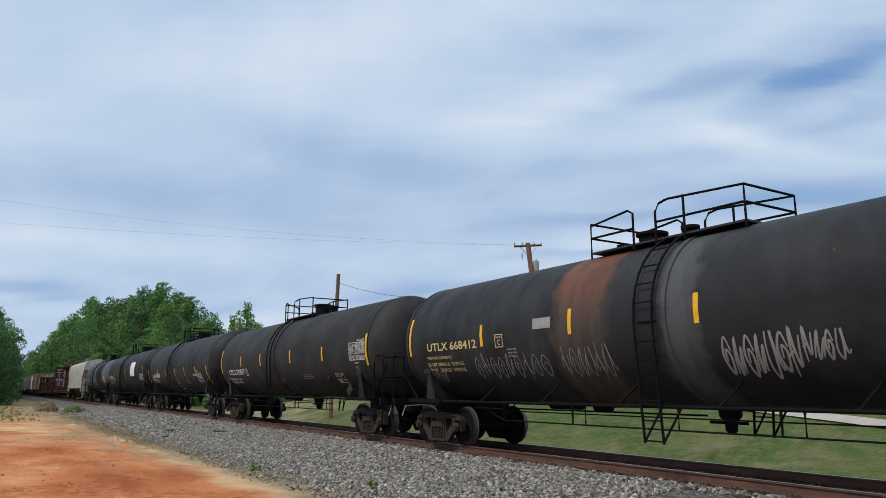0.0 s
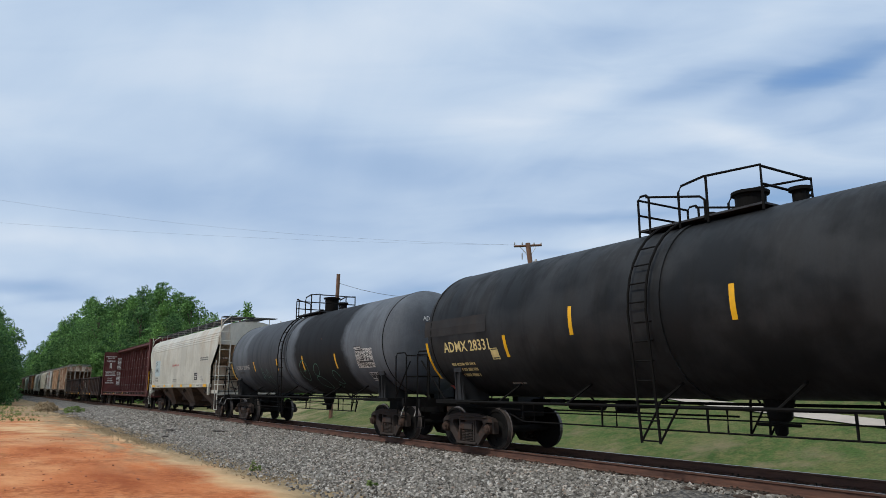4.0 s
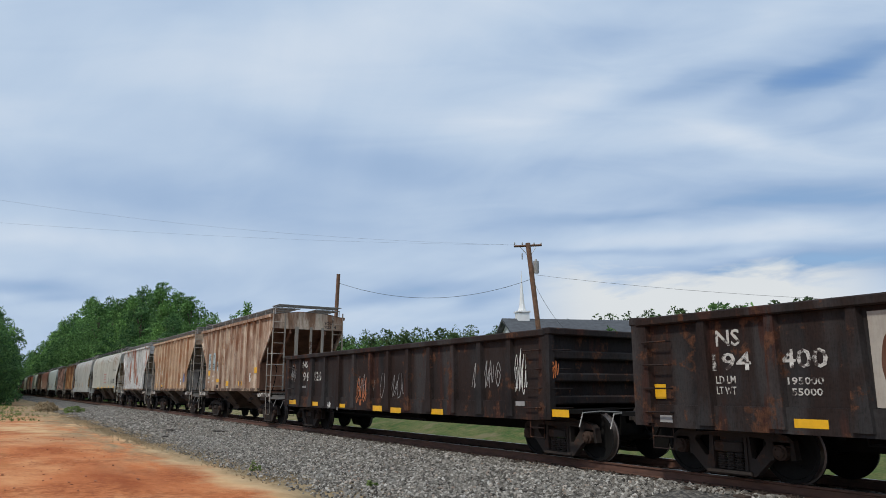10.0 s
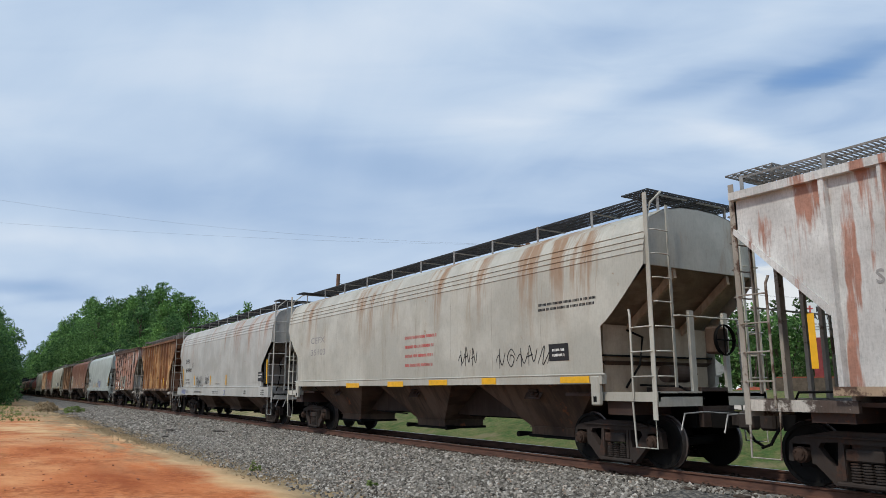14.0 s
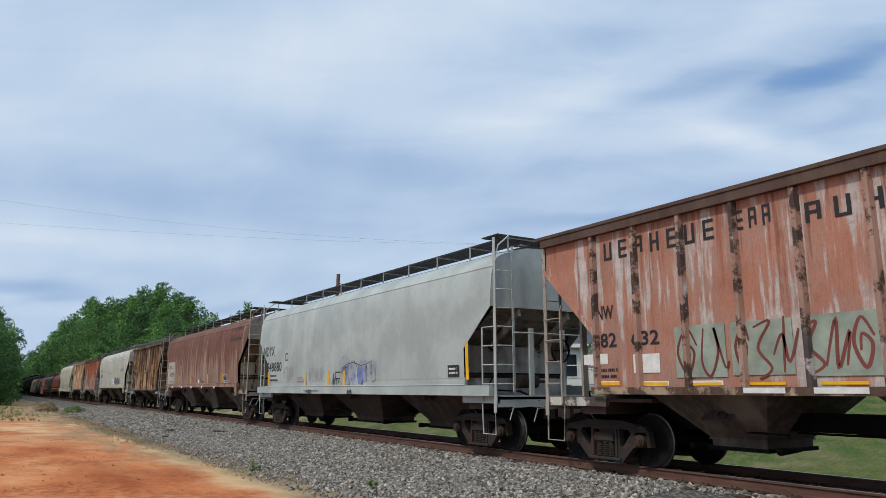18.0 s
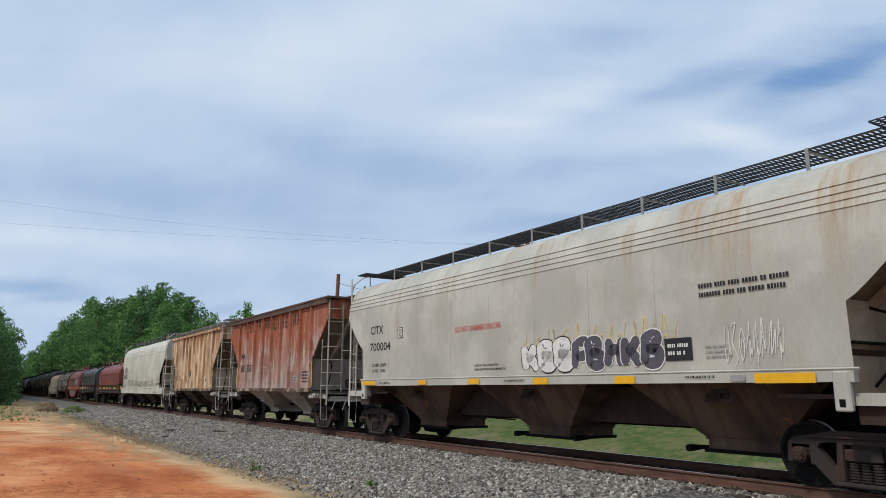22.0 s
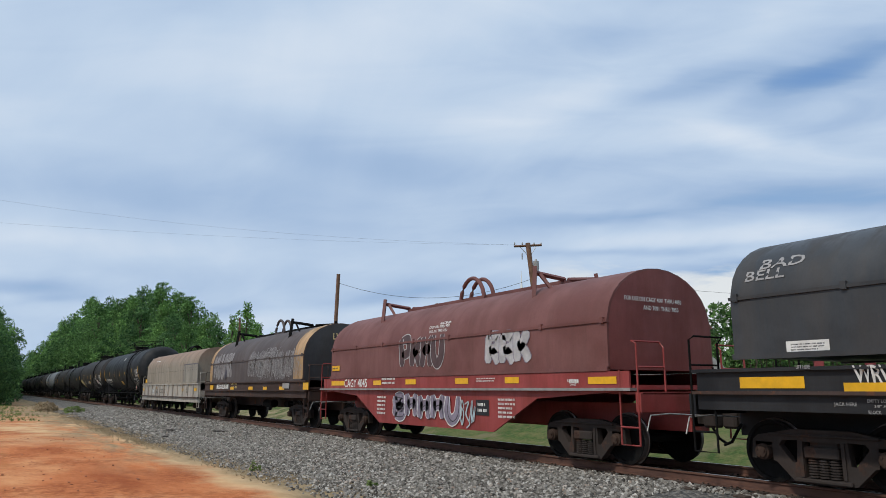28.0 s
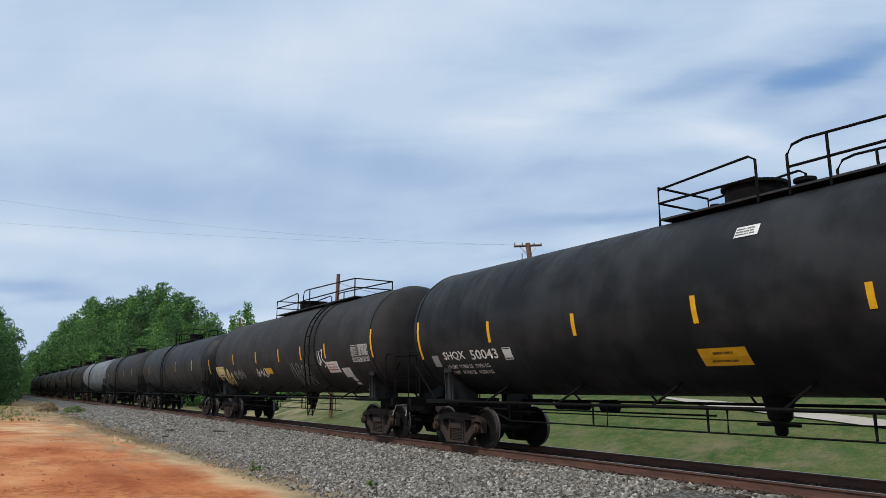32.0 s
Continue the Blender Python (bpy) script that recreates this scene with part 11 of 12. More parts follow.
def make_tree(name, seed, h, spread, leaf, count, size, label, category="tree", low=0.22, pine=False, blossoms=0, stems=1):
    rng = random.Random(seed)
    t = thing(name, (0, 0, 0), label, category)
    bm = B()
    limbs = []
    if stems == 1:
        tube(bm, [(0, 0, -0.4), (0.02 * h, 0, h * 0.25), (-0.01 * h, 0.01 * h, h * 0.55), (0, 0, h * 0.88)], 0.02 * h, 7)
        for v in bm.verts:
            k = 1.25 - 1.1 * max(0, v.co.z) / h
            v.co.x *= k
            v.co.y *= k
    for i in range(9 if stems == 1 else stems):
        a = i * 2.4 + rng.uniform(-0.4, 0.4)
        z0 = h * (low + (0.75 - low) * i / 9) if stems == 1 else -0.1
        r = spread * (0.5 + 0.35 * rng.random()) * (1.0 if stems == 1 else 0.7)
        z1 = z0 + h * (0.16 if stems == 1 else 0.7)
        if stems == 1:
            r *= max(0.15, 1 - max(0, (z1 / h - 0.35) / 0.55) ** 1.5) * 0.85
        limbs.append((math.cos(a) * r, math.sin(a) * r, z1))
        tube(bm, [(0.0 if stems == 1 else math.cos(a) * 0.15, 0 if stems == 1 else math.sin(a) * 0.15, z0), (math.cos(a) * r * 0.5, math.sin(a) * r * 0.5, z0 + (z1 - z0) * 0.6), limbs[-1]], 0.007 * h if stems == 1 else 0.03, 5)
    part("trunk", bm, "bark", t)
    lobes = []
    if pine:
        for i in range(9):
            k = i / 8
            z = h * (low + (0.97 - low) * k)
            for j in range(3 if k < 0.8 else 1):
                a = rng.uniform(0, 6.28)
                r = spread * (1.0 - 0.8 * k) * rng.uniform(0.2, 0.75)
                lobes.append((math.cos(a) * r, math.sin(a) * r, z, spread * (0.52 - 0.3 * k), h * 0.055))
    elif stems > 1:
        lobes.append((0, 0, h * 0.58, spread * 0.55, h * 0.30))
        for x, y, z in limbs:
            lobes.append((x, y, z + h * 0.04, spread * rng.uniform(0.34, 0.52), h * rng.uniform(0.09, 0.15)))
        for i in range(9):
            a = rng.uniform(0, 6.28)
            r = spread * rng.uniform(0.3, 0.9)
            lobes.append((math.cos(a) * r, math.sin(a) * r, h * rng.uniform(0.55, 0.93), spread * rng.uniform(0.16, 0.28), h * rng.uniform(0.06, 0.11)))
    else:
        # boughs in tiers: widest a third of the way up, drawn in to one or more pointed leaders
        tiers = 9
        for i in range(tiers):
            k = i / (tiers - 1)
            r = spread * (0.85 + 0.43 * k if k < 0.35 else 1.0 * (1 - ((k - 0.35) / 0.65) ** 2.1))
            z = h * (low + (0.93 - low) * k)
            m = max(2, int(7 * (1 - k) + 2))
            lobes.append((0, 0, z, max(r * 0.62, 0.05 * spread), h * 0.07))
            for q in range(m):
                a = q * 6.283 / m + i * 1.9 + rng.uniform(-0.35, 0.35)
                d = r * rng.uniform(0.62, 1.0)
                lobes.append((math.cos(a) * d, math.sin(a) * d, z + h * rng.uniform(-0.035, 0.035), spread * rng.uniform(0.26, 0.42) * (1 - 0.45 * k), h * rng.uniform(0.045, 0.085)))
        for i in range(3):
            a, d = rng.uniform(0, 6.28), spread * rng.uniform(0.0, 0.34)
            z = h * rng.uniform(0.84, 0.95)
            lobes += [(math.cos(a) * d, math.sin(a) * d, z - h * 0.04, spread * 0.17, h * 0.05), (math.cos(a) * d, math.sin(a) * d, z + h * 0.02, spread * 0.09, h * 0.045)]
    v, f = leaf_cloud(seed, lobes, count, size)
    mesh_of("crown", v, f, leaf, t)
    if blossoms:
        v, f = leaf_cloud(seed + 5, [l for l in lobes[1:]], blossoms, size * 0.9)
        tagged(mesh_of("blossom_clusters", v, f, "blossom", t), kind="stuff")
    return t


def turned(x, y, z, rz, s, sz=None):
    return Matrix.LocRotScale((x, y, z), Euler((0, 0, rz)), (s, s, sz or s))


def another(kind, m):
    """A copy at the pose and size that m gives, whatever size the first one has."""
    s = kind.scale
    return copy_thing(kind, m @ Matrix.Diagonal((1 / s.x, 1 / s.y, 1 / s.z, 1)))


def plants():
    rng = random.Random(12)
    kinds = [make_tree("broadleaf_tree", 1, 18, 5.9, "leaf_green", 17000, 0.23, "tall leafy broadleaf tree beside the track", low=0.10),
             make_tree("broadleaf_tree", 2, 18, 5.2, "leaf_bright", 16000, 0.23, "tall bright green broadleaf tree beside the track", low=0.10),
             make_tree("broadleaf_tree", 3, 18, 6.3, "leaf_deep", 18000, 0.24, "broad dark green tree beside the track", low=0.08)]
    pine = [make_tree("pine_tree", 4, 14, 3.0, "leaf_pine", 2600, 0.34, "slender dark pine in the far woods", pine=True, low=0.18),
            make_tree("pine_tree", 5, 14, 3.6, "leaf_pine", 3000, 0.36, "dark pine in the far woods", pine=True, low=0.12)]
    poplar = make_tree("poplar_tree", 6, 12, 2.3, "leaf_bright", 6500, 0.18, "narrow pointed young tree behind the track", low=0.06)
    spots = []
    # the wood beyond the track, tall far off and lower nearby
    def wood(x, y, h, kind):
        z = ground_z(x, y) - 0.1
        s = h / 18.0
        spots.append((kind, x, y, z, s))

    for i, (x, y, h) in enumerate([(-600, 17, 30), (-510, 13, 25), (-470, 20, 30), (-416, 13, 26.4), (-380, 18, 31), (-338, 13, 26), (-312, 13, 28.4), (-338, 18, 33.5), (-268, 12, 25), (-273, 18, 33.8), (-236, 14, 28.5), (-226, 18, 29), (-209, 13, 24.5), (-190, 18, 25),
                                   (-172, 13, 22), (-175, 18, 26), (-160, 14, 21.5), (-152, 18, 23.6), (-145, 13, 18.5), (-138, 18, 20), (-126, 14, 17), (-127, 18, 18), (-116, 13, 14.2), (-118, 19, 14.5), (-107, 13, 11.6), (-109, 18, 12.4), (-98, 14, 9.0), (-104, 22, 12),
                                   (-120, 26, 12.5), (-150, 28, 13), (-180, 29, 24), (-220, 30, 31), (-300, 26, 34), (-430, 24, 34), (-150, 11.5, 11), (-185, 11.5, 14), (-230, 11.5, 15), (-128, 11.5, 9.5)]):
        wood(x, y, h, kinds[(0, 2, 1, 0, 2, 0, 1)[i % 7]])
    # trees on the near side, far down the line; the tall ones also shade the track
    for i, (x, y, h) in enumerate([(-100, -11.6, 11.5), (-110, -12.2, 13.8), (-124, -12.4, 15.5), (-140, -13.0, 17.5), (-162, -13.2, 19.5), (-185, -12.8, 22), (-215, -12.2, 24), (-250, -11.6, 26), (-300, -11, 28), (-350, -10.5, 29), (-410, -10, 30), (-480, -10, 30), (-100, -17, 13), (-118, -18, 16), (-150, -17, 19),
                                   # more, mostly out of view, added to shade the train's far end
                                   (-172, -12.6, 20.5), (-200, -12.4, 23), (-232, -12, 25), (-274, -11.4, 27), (-325, -10.8, 28.5), (-380, -10.3, 29.5), (-445, -10, 30), (-104, -14.2, 7.5), (-113, -11.9, 6.0), (-132, -11.2, 7), (-170, -16, 20), (-235, -15, 25)]):
        wood(x, y, h, kinds[(2, 0, 1)[i % 3]])
    first = set()
    for kind, x, y, z, s in spots:
        m = turned(x, y, z, rng.uniform(0, 6.28), s * rng.uniform(0.94, 1.06), s)
        if kind not in first:
            first.add(kind)
            kind.matrix_basis = m
            kind["done"] = 1
        else:
            another(kind, m)
    for k in kinds:
        del k["done"]
    # pointed young trees
    poplar.matrix_basis = turned(-88.5, 16, ground_z(-88.5, 16), 0, 1.10)
    for x, y, s in ((-94.5, 16, 1.02), (-83.5, 16, 0.86), (-80.0, 16.5, 0.66), (-101.5, 19, 1.02), (-97.0, 20, 0.9), (-87.5, 19, 0.8), (-90.5, 14.5, 0.72), (-84.5, 14, 0.58), (-77.5, 15, 0.5)):
        another(poplar, turned(x, y, ground_z(x, y) - 0.2, rng.uniform(0, 6), s))
    # far woods behind the lawn
    n = 0
    for x, y, h in [(-118 + i * 3.2 + rng.uniform(-1.5, 1.5), 36 + i * 0.8 + rng.uniform(-3, 3), None) for i in range(33)] + \
                   [(-88 + i * 2.8, 64 + rng.uniform(-4, 4), rng.uniform(8.6, 10.4)) for i in range(24)] + [(-24 + i * 2.6, 50 + rng.uniform(-4, 4), rng.uniform(4.6, 6.4)) for i in range(16)]:
        if h is None:
            # their tops make one level line against the sky
            deep = -0.844 * x + 0.535 * (y + 11)
            h = 1.37 + (0.080 if x < -62 else 0.098) * deep * rng.uniform(0.88, 1.04) - ground_z(x, y)
        p = pine[n % 2]
        m = turned(x, y, ground_z(x, y) - 0.2, rng.uniform(0, 6), h / 14 * rng.uniform(0.95, 1.25), h / 14)
        if n < 2:
            p.matrix_basis = m
        else:
            another(p, m)
        n += 1
    # flowering shrubs and small trees round the church
    myrtle = make_tree("crape_myrtle", 8, 4.6, 1.9, "leaf_green", 1500, 0.15, "crape myrtle with pale blossoms in red mulch", stems=5, blossoms=90, low=0.3)
    myrtle.matrix_basis = turned(-25.6, 26.2, ground_z(-25.6, 26.2), 0, 1.15)
    small = make_tree("young_tree", 9, 3.6, 1.2, "leaf_green", 650, 0.16, "small young tree on the church lawn", low=0.35)
    small.matrix_basis = turned(-36.4, 19.4, ground_z(-36.4, 19.4), 0, 0.95)
    for x, y, s in ((-33.8, 23.5, 1.15), (-30.7, 28.3, 1.1), (-60, 24.5, 0.9)):
        another(small, turned(x, y, ground_z(x, y), rng.uniform(0, 6), s))
    for x, y, s in ((-21.5, 28, 0.95), (-25.4, 29.5, 1.0), (-18, 27, 1.0), (-23, 31, 1.1), (-15, 29, 1.0), (-12.5, 26, 0.9), (-60, 27.5, 0.8), (-64, 25.5, 0.9), (-57, 30, 0.9), (-10, 30, 1.1), (-19, 33, 1.2), (-26, 34, 1.15), (-13.5, 32, 1.1), (-28, 31.5, 1.0)):
        another(myrtle, turned(x, y, ground_z(x, y) - 0.05, rng.uniform(0, 6), s))
    bm = B()
    for i, (x, y) in enumerate(((-25.6, 26.2), (-36.4, 19.4), (-33.8, 23.5), (-30.7, 28.3), (-21.5, 28), (-35.0, 21.5), (-32.2, 26.2))):
        lathe(bm, [(-0.1, 1.15), (0.16, 0.7), (0.24, 0.05)], "z", (x, y, ground_z(x, y) - 0.02), 14)
    tagged(part("mulch_mounds", bm, "mulch", None), "red mulch mounds round the small trees", "mulch", kind="stuff")

    # dry tufts, weeds and grass
    def tufts(name, places, h, leaf, label, blades=14):
        v, f = [], []
        for x, y in places:
            z = ground_z(x, y) - 0.01
            for b in range(blades):
                a, r = rng.uniform(0, 6.28), rng.uniform(0, 0.10) * (h / 0.2)
                hh, lean = h * rng.uniform(0.4, 1.15), rng.uniform(0.1, 0.7)
                bx, by = x + math.cos(a) * r, y + math.sin(a) * r
                w = 0.012 * (h / 0.2) ** 0.5
                px, py = -math.sin(a) * w, math.cos(a) * w
                k = len(v)
                tx, ty = bx + math.cos(a) * hh * lean, by + math.sin(a) * hh * lean
                v += [(bx - px, by - py, z), (bx + px, by + py, z), ((bx + tx) / 2 + px * 0.8, (by + ty) / 2 + py * 0.8, z + hh * 0.62), (tx, ty, z + hh)]
                f += [(k, k + 1, k + 2), (k, k + 2, k + 3)]
        tagged(mesh_of(name, v, f, leaf), label, "grass", kind="stuff")

    dry = [(rng.uniform(-75, -15), -5.25 + rng.gauss(0, 0.3)) for _ in range(3600)]
    dry += [(rng.uniform(-62, -26), -5.7 + rng.gauss(0, 0.35)) for _ in range(2600)]
    dry += [(rng.uniform(-95, -60), rng.uniform(-9.5, -5.0)) for _ in range(500)]
    tufts("dry_grass", dry, 0.055, "dry_grass", "thin dry grass along the foot of the ballast", 10)
    tufts("weeds", [(rng.uniform(-110, -50), -9.5 + rng.gauss(0, 1.0)) for _ in range(500)], 0.15, "weed", "green weeds at the edge of the dirt", 10)
    for x, y, h in ((-17.6, -5.3, 0.26), (-13.1, -4.4, 0.14)):
        pl = thing("weed_plant", (x, y, ground_z(x, y)), "small green weed growing in the ballast", "plant")
        v, f = leaf_cloud(int(-x * 10), [(0, 0, h * 0.5, h * 0.35, h * 0.5), (h * 0.4, 0.1, h * 0.3, h * 0.3, h * 0.3)], 60, 0.045)
        mesh_of("leaves", v, f, "weed", pl)
        part("stem", tubes(0.006, [(0, 0, -0.05), (0.01, 0, h * 0.8)]), "bark", pl)
    # dead brush heap far along the verge
    heap = thing("brush_heap", (-74, -6.2, ground_z(-74, -6.2)), "heap of dead brown brush on the verge", "brush")
    v, f = leaf_cloud(33, [(0, 0, 0.35, 0.9, 0.5), (0.7, 0.4, 0.25, 0.7, 0.35)], 700, 0.12)
    mesh_of("dead_brush", v, f, "dry_grass", heap)
    heap2 = thing("low_bush", (-66, -4.6, ground_z(-66, -4.6)), "low grey-green bush on the verge", "bush")
    v, f = leaf_cloud(34, [(0, 0, 0.2, 0.8, 0.35)], 400, 0.10)
    mesh_of("leaves", v, f, "weed", heap2)
    # low undergrowth at the wood's edge, both sides of the line far off
    lob = [(-62 - i * 5.2 + rng.uniform(-2, 2), 8.8 + rng.uniform(0, 3) + i * 0.04, 0.8 + rng.uniform(0, 1.0), rng.uniform(1.6, 2.6), rng.uniform(1.2, 2.4)) for i in range(62)]
    lob += [(-118 - i * 7.0 + rng.uniform(-2, 2), -9.8 + rng.uniform(0, 1.6) + min(3.5, i * 0.12), 0.9 + rng.uniform(0, 1.4), rng.uniform(1.8, 2.8), rng.uniform(1.6, 3.0)) for i in range(42)]
    lob += [(-119 + i * 1.9 + rng.uniform(-0.6, 0.6), 38 + i * 0.48, 4.4 - 0.02 * i, rng.uniform(2.2, 3.2), rng.uniform(4.2, 5.6) - 0.02 * i) for i in range(58)] + [(-85 + i * 4, 68, 4.0, 3.2, 3.6) for i in range(20)] + [(-28 + i * 3, 53, 3.2, 2.4, 2.4) for i in range(16)]
    lob += [(-400 + rng.uniform(-8, 8), -30 + i * 6, 6, 9, 9) for i in range(12)]
    v, f = leaf_cloud(51, lob, 76000, 0.30)
    tagged(mesh_of("undergrowth", v, f, "leaf_green"), "tangled green undergrowth along the wood's edge", "bushes", kind="stuff")
    # two dense rows of far pines behind the lawn
    lob = []
    for n, x0, x1, y, t0, t1 in ((70, -168, -74, 50, 15.6, 10.2), (60, -150, -66, 44, 12.6, 8.9), (24, -81, -56.5, 62, 12.5, 11.6)):
        for i in range(n):
            k = i / (n - 1)
            top = (t0 + (t1 - t0) * k) * rng.uniform(0.80, 1.0)
            x, yy = x0 + (x1 - x0) * k + rng.uniform(-0.5, 0.5), y + rng.uniform(-1.5, 1.5)
            lob += [(x, yy, top - 1.3, 0.85, 1.3), (x + 0.2, yy, top - 3.6, 1.5, 2.2), (x, yy, top * 0.38, 1.8, top * 0.4)]
    v, f = leaf_cloud(52, lob, 90000, 0.24)
    tagged(mesh_of("far_woods", v, f, "leaf_pine"), "dense dark pines of the far woods behind the lawn", "woods", kind="stuff")
    # clods and bits of debris on the dirt
    bm = B()
    for i in range(120):
        x, y = rng.uniform(-36, -12), rng.uniform(-11.5, -7.4)
        r = rng.uniform(0.008, 0.026)
        z = ground_z(x, y)
        box(bm, x - r, x + r * rng.uniform(0.6, 1.4), y - r, y + r * rng.uniform(0.5, 1.2), z - 0.01, z + r * rng.uniform(0.6, 1.1))
    M["clod"] = plain("dried_dirt_clod", (0.33, 0.14, 0.075), 0.95, 0, 0.5, 9)
    tagged(part("dirt_clods", bm, "clod", None), "small clods and bits of debris on the red dirt", "debris", kind="stuff")
    M["stick"] = plain("dark_old_wood", (0.03, 0.024, 0.02), 0.9)
    for x, y, a, ln in ((-33.4, -3.9, 0.5, 0.5), (-29.2, -2.9, 0.6, 0.7), (-30.5, -4.7, 0.2, 0.35)):
        st = thing("wood_scrap", (x, y, np.interp(y, (-4.9, -2.3), (-0.53, -0.22))), "dark scrap of old tie wood lying on the ballast", "wood scrap")
        part("plank", box(B(), -ln / 2, ln / 2, -0.05, 0.05, 0, 0.05, 0.01), "stick", st)
        st.rotation_euler = (0, 0, a)


plants()

# ---- church, signs, poles and wires ----


def church():
    M["siding"] = plain("white_clapboard", (0.78, 0.78, 0.76), 0.6, 0, 0.05, 2)
    M["shingle"] = plain("dark_grey_shingles", (0.075, 0.08, 0.088), 0.85, 0, 0.25, 3)
    M["glass"] = plain("dark_window_glass", (0.02, 0.025, 0.03), 0.1)
    M["brick"] = plain("red_brown_brick", (0.20, 0.075, 0.05), 0.85, 0, 0.3, 12)
    A, Bp = Vector((-39.2, 20.5, 0)), Vector((-34.0, 32.7, 0))
    u = (Bp - A).normalized()
    ang = math.atan2(u.y, u.x)
    L, D = (Bp - A).length, 8.6
    z0 = 1.35
    ch = thing("church", (A.x, A.y, z0), "white clapboard church with a grey gable roof and slim spire", "church")
    ch.rotation_euler = (0, 0, ang)
    H, R = 3.15, 1.95
    part("wall_front", boxes((0, L, 0, 0.2, -1.8, H)), "siding", ch)
    part("wall_back", boxes((0, L, D - 0.2, D, -1.8, H)), "siding", ch)
    for x in (0.0, L - 0.2):
        bm = B()
        prism(bm, [(0.2, -1.8), (D - 0.2, -1.8), (D - 0.2, H), (D / 2, H + R), (0.2, H)], x, x + 0.2, "x")
        bmesh.ops.recalc_face_normals(bm, faces=bm.faces)
        part("gable_wall", bm, "siding", ch)
    for s in (0, 1):
        bm = B()
        y0, y1 = (-0.4, D / 2) if s == 0 else (D + 0.4, D / 2)
        zl = H - 0.2
        prism(bm, [(y0, zl), (y1, H + R + 0.02), (y1, H + R + 0.2), (y0, zl + 0.16)], -0.45, L + 0.45, "x")
        bmesh.ops.recalc_face_normals(bm, faces=bm.faces)
        part("roof", bm, "shingle", ch)
    part("fascia", boxes((-0.45, L + 0.45, -0.46, -0.40, H - 0.28, H - 0.02)), "siding", ch)
    for i in range(5):
        x = 1.3 + i * 2.1
        w = part("window", boxes((x - 0.5, x + 0.5, -0.05, 0.0, 0.8, 2.5)), "siding", ch)
        part("pane", boxes((x - 0.4, x + 0.4, -0.065, -0.052, 0.9, 2.4)), "glass", w)
        part("sash_bar", boxes((x - 0.4, x + 0.4, -0.075, -0.067, 1.62, 1.68)), "siding", w)
    # a low wing with its own roof
    part("wing", boxes((8.7, 11.3, -1.6, 0.0, -1.2, 1.7)), "siding", ch)
    bm = B()
    prism(bm, [(-1.9, 1.65), (0.0, 2.4), (0.0, 2.52), (-1.9, 1.77)], 8.4, 11.6, "x")
    bmesh.ops.recalc_face_normals(bm, faces=bm.faces)
    part("wing_roof", bm, "shingle", ch)
    st = part("steeple_base", boxes((0.7, 1.6, D / 2 - 0.45, D / 2 + 0.45, H + R - 0.7, H + R + 0.65)), "siding", ch)
    part("cornice", boxes((0.62, 1.68, D / 2 - 0.53, D / 2 + 0.53, H + R + 0.65, H + R + 0.75)), "siding", st)
    part("spire", lathe(B(), [(H + R + 0.75, 0.33), (H + R + 1.3, 0.2), (H + R + 3.4, 0.03), (H + R + 3.9, 0.015)], "z", (1.15, D / 2, 0), 8), "siding", st)
    # air conditioner by the wall
    ac = thing("air_conditioner", (A.x + u.x * 6.8 + 0.9 * u.y, A.y + u.y * 6.8 - 0.9 * u.x, ground_z(-35.7, 26.4)), "grey outdoor air conditioner beside the church wall", "air conditioner")
    part("casing", box(B(), -0.45, 0.45, -0.4, 0.4, 0, 0.85, 0.04), "galv", ac)
    part("top_grille", boxes((-0.38, 0.38, -0.34, 0.34, 0.85, 0.88)), "dark", ac)
    # a brick-clad house with a white door frame beyond the lawn
    hs = thing("house", (-62.5, 31.5, ground_z(-62, 31)), "small brick house with white trim behind shrubs", "house")
    hs.rotation_euler = (0, 0, 0.35)
    part("wall", boxes((0, 9, 0, 6, -0.5, 3.0)), "brick", hs)
    bm = B()
    prism(bm, [(-0.4, 2.9), (6.4, 2.9), (3, 4.7)], -0.4, 9.4, "x")
    bmesh.ops.recalc_face_normals(bm, faces=bm.faces)
    part("roof", bm, "shingle", hs)
    for x in (2.0, 6.0):
        w = part("window", boxes((x - 0.6, x + 0.6, -0.06, 0.0, 0.6, 2.3)), "siding", hs)
        part("pane", boxes((x - 0.45, x + 0.45, -0.08, -0.062, 0.75, 2.15)), "glass", w)


church()


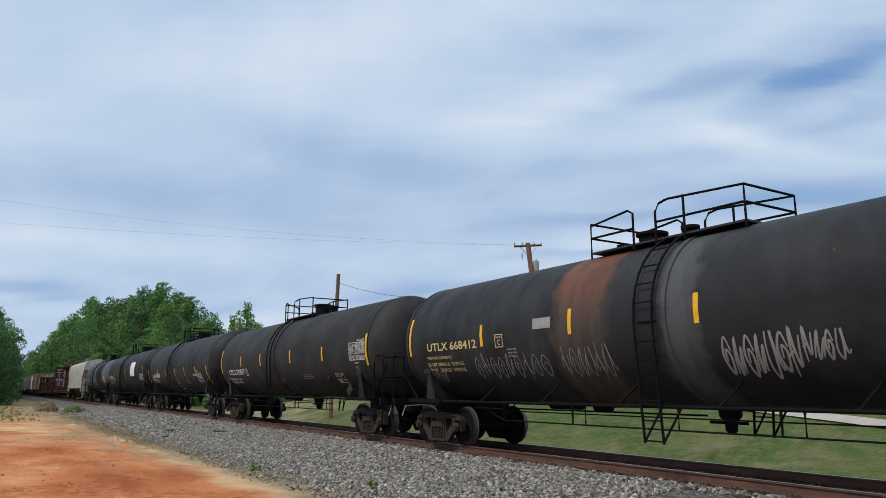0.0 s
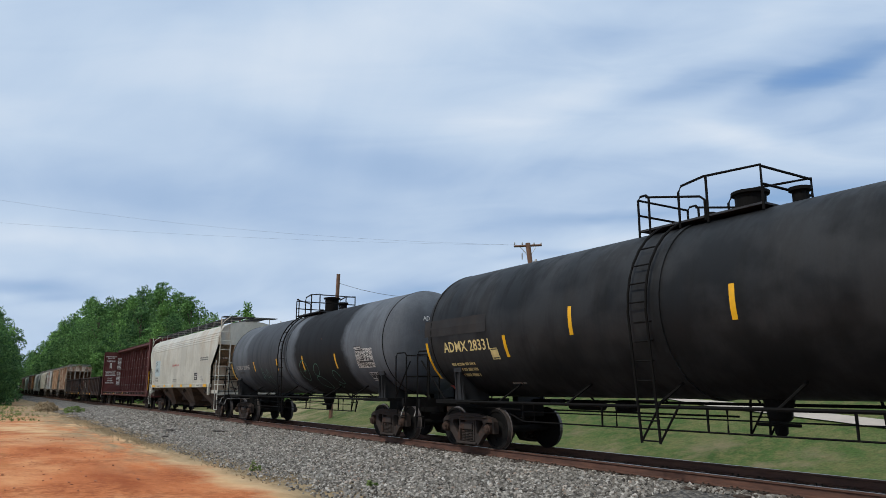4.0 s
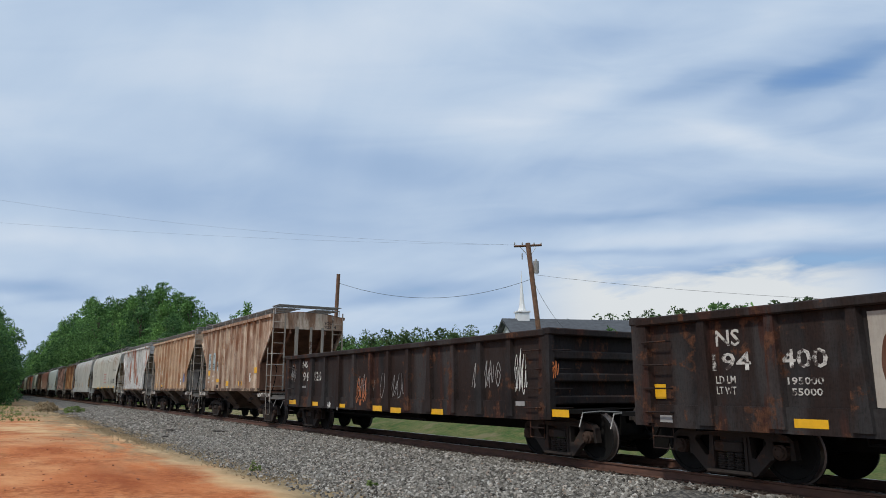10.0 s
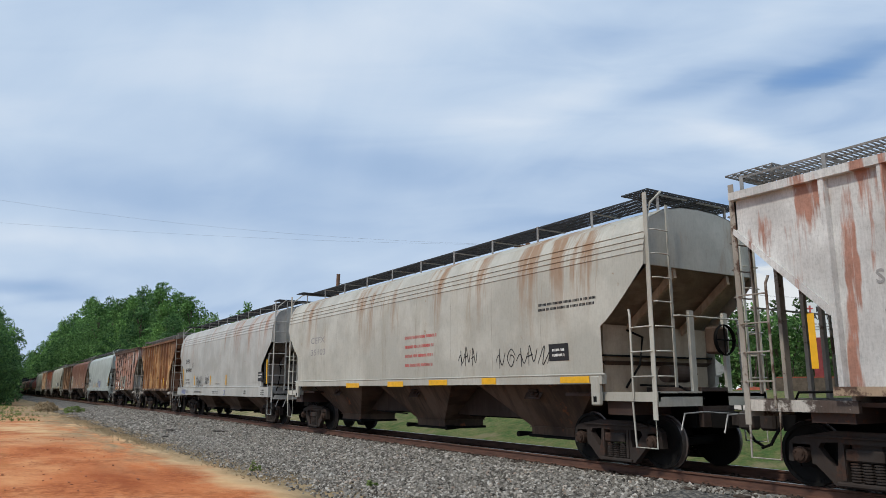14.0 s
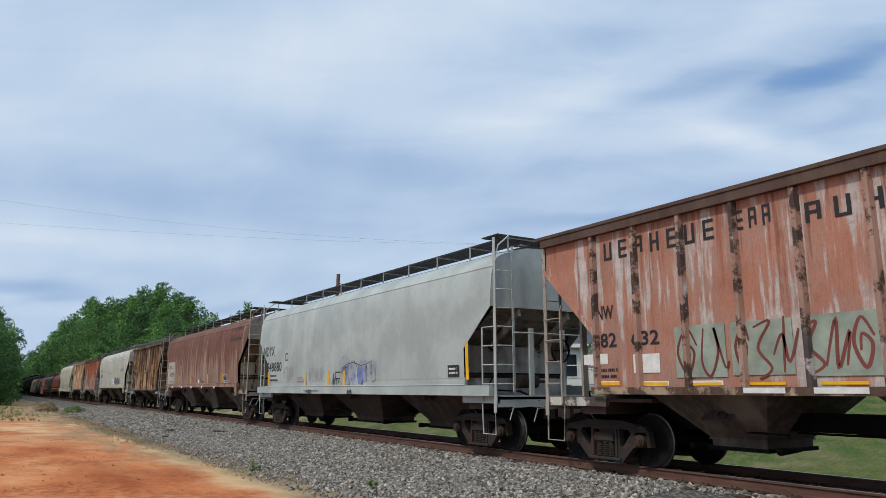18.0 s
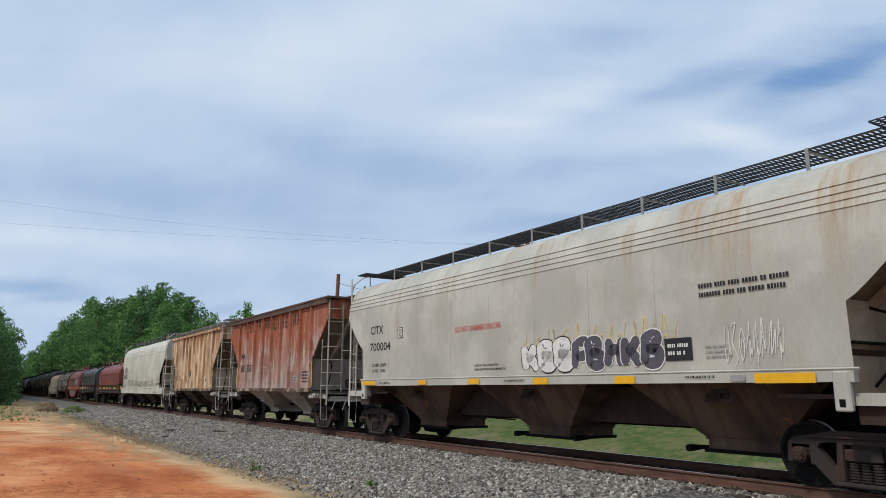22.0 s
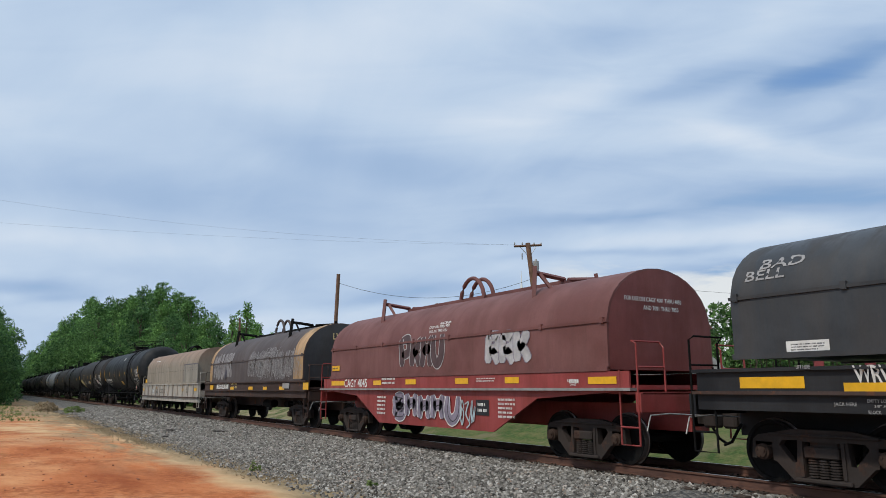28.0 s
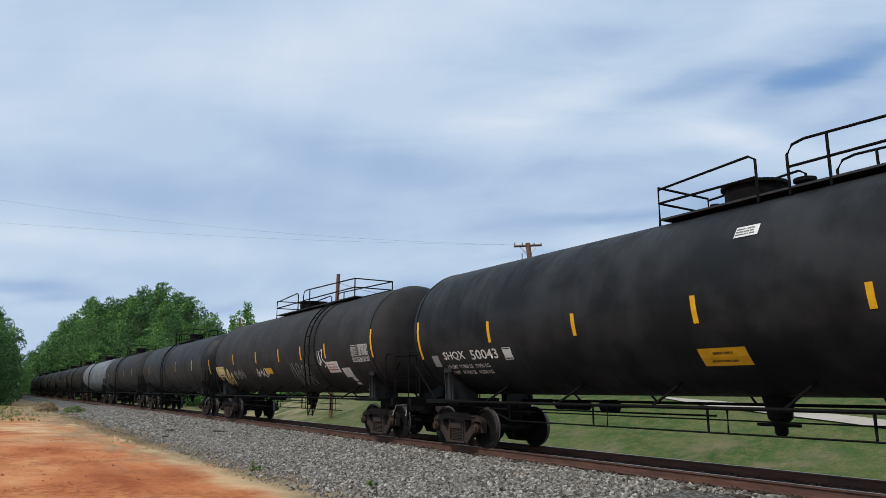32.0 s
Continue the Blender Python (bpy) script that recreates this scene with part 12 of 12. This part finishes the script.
def signs_and_poles():
    M["sign_white"] = plain("white_sign_board", (0.72, 0.74, 0.74), 0.5, 0, 0.06, 2)
    M["post_red"] = plain("dark_red_sign_post", (0.20, 0.035, 0.035), 0.7)
    M["pole"] = plain("weathered_pole_wood", (0.16, 0.088, 0.055), 0.9, 0, 0.35, 4)
    M["wire"] = plain("weathered_wire", (0.09, 0.095, 0.105), 0.7)
    # church sign: the board faces the road
    x, y = -16.95, 20.2
    z = ground_z(x, y)
    s = thing("church_sign", (x, y, z), "white church sign board on two dark red posts", "sign")
    s.rotation_euler = (0, 0, radians(35))
    w = 1.42
    zb, zt = 3.57 - z, 5.12 - z
    part("board", box(B(), -w, w, -0.09, 0.09, zb, zt, 0.02), "sign_white", s)
    for px in (-w + 0.45, w - 0.45):
        part("post", box(B(), px - 0.19, px + 0.19, -0.16, 0.16, -0.3, zb, 0.02), "post_red", s)
    face = flat_side(-0.092)
    words(s, "MACEDONIA", -0.88, zb + 1.12, 0.25, "ink_black", face, width=1.72)
    words(s, "BAPTIST CHURCH", -1.2, zb + 0.78, 0.25, "ink_black", face, width=2.4)
    rows_of_bars(s, -1.0, zb + 0.3, 2.0, 0.36, 3, "ink_grey", face, 2)
    for px in (-1.12, 1.08):
        bm = boxes((px - 0.04, px + 0.04, -0.105, -0.093, zb + 1.08, zb + 1.42), (px - 0.12, px + 0.12, -0.105, -0.0935, zb + 1.26, zb + 1.32))
        part("red_cross", bm, "ink_red", s)
    bed = thing("timber_planter", (x, y - 0.4, z), "low timber planter under the church sign", "planter")
    bed.rotation_euler = (0, 0, radians(35))
    part("timber_wall", boxes((-2.6, 2.6, -0.7, 0.5, -0.3, 0.55)), "bark", bed)
    part("mulch", boxes((-2.5, 2.5, -0.6, 0.4, 0.55, 0.6)), "mulch", bed)
    # back of a diamond road sign
    x, y = -21.0, 16.4
    z = ground_z(x, y)
    d = thing("road_sign", (x, y, z), "grey back of a diamond road sign on a thin post", "road sign")
    d.rotation_euler = (0, 0, radians(40))
    bm = B()
    prism(bm, [(-0.80, 2.24 - z), (0, 1.45 - z), (0.80, 2.24 - z), (0, 3.03 - z)], -0.01, 0.0)
    bmesh.ops.recalc_face_normals(bm, faces=bm.faces)
    part("panel", bm, "galv", d)
    part("post", boxes((-0.035, 0.035, -0.05, -0.012, -0.3, 2.8 - z)), "galv", d)

    def pole(name, base, top, r, label):
        p = thing(name, base, label, "utility pole")
        off = Vector(top) - Vector(base)
        bm = tube(B(), [(0, 0, -0.5), off * 0.5, off], r, 10)
        part("shaft", bm, "pole", p)
        return p, off

    p, off = pole("utility_pole", (-32.7, 16.9, ground_z(-32.7, 16.9)), (-33.35, 16.3, 10.15), 0.15, "leaning wooden utility pole with crossarm and transformer")
    a = Vector((0.53, 0.84, 0)) * 0.86
    bm = tube(B(), [off - a + Vector((0, 0, -0.2)), off + a + Vector((0, 0, -0.12))], 0.07, 4)
    part("crossarm", bm, "pole", p)
    for k in (-0.95, -0.4, 0.45, 0.95):
        bm = lathe(B(), [(0, 0.03), (0.05, 0.05), (0.12, 0.035), (0.16, 0.015)], "z", off + a * k + Vector((0, 0, -0.1)), 8)
        part("insulator", bm, "galv", p)
    for k in (-0.6, 0.6):
        part("arm_brace", tubes(0.02, [off + a * k + Vector((0, 0, -0.2)), off * 0.9]), "galv", p)
    c = off * 0.80 + Vector((0.15, 0.26, 0))
    part("transformer", lathe(B(), [(-0.1, 0.02), (-0.1, 0.17), (0.62, 0.17), (0.66, 0.1), (0.78, 0.03)], "z", c, 14), "galv", p)
    part("cutout_fuse", tubes(0.035, [off * 0.93 - a * 0.5, off * 0.885 - a * 0.55]), "galv", p)
    pole("utility_pole", (-41.2, 7.0, ground_z(-41.2, 7.0)), (-41.15, 7.25, 8.5), 0.12, "slim brown wooden pole with one line")
    pole("utility_pole", (-67.2, 9.2, ground_z(-67, 9)), (-67.15, 8.8, 8.0), 0.10, "thin grey wooden pole in front of the trees")

    def wire(a, b, sag, r, label):
        a, b = Vector(a), Vector(b)
        pts = [a.lerp(b, i / 24) - Vector((0, 0, sag * 4 * (i / 24) * (1 - i / 24))) for i in range(25)]
        w = part("power_line", tube(B(), pts, r, 5), "wire", None)
        tagged(w, label, "wire")

    wire((-41.15, 7.25, 7.95), (-33.2, 16.35, 7.9), 1.05, 0.013, "slack black service line between two poles")
    top = Vector((-33.35, 16.3, 10.05))
    wire(top - a, (-54.3, -20.0, 14.2), 0.9, 0.0035, "thin power line high over the track")
    wire(top - a * 0.4, (-39.5, -17.3, 9.0), 0.35, 0.0025, "thin power line high over the track")
    wire((-33.2, 16.4, 8.0), (-38.6, 24.5, 5.2), 0.5, 0.011, "service line running to the church")
    wire((-33.2, 16.4, 8.2), (10, 44, 5.0), 1.6, 0.008, "power line running off over the lawn")


signs_and_poles()

# ---- what moves ----


def motions():
    """The whole train rolls past at one speed; the wheelsets turn with it."""
    wheels = [[c for c in t.children if c.name.startswith("wheelset")] for t in TRUCKS]
    first = wheels[0]
    for j in (0, 1):
        w = first[j]
        x = w.location.x
        rows = [(i / 30, pose(x, 0, WHEEL_R, 0, math.degrees(travelled(i / 30) / WHEEL_R) % 360, 0)) for i in range(0, 961)]
        walk(w, rows)
        act, slot = w.animation_data.action, w.animation_data.action_slot
        for others in wheels[1:]:
            o = min(others, key=lambda q: abs(q.location.x - x))
            o.rotation_mode = "QUATERNION"
            o.animation_data_create()
            o.animation_data.action = act
            o.animation_data.action_slot = slot
    for car in CARS:
        x0 = car.location.x
        walk(car, [(float(t), pose(x0 + travelled(t), 0, 0)) for t in range(33)])


motions()
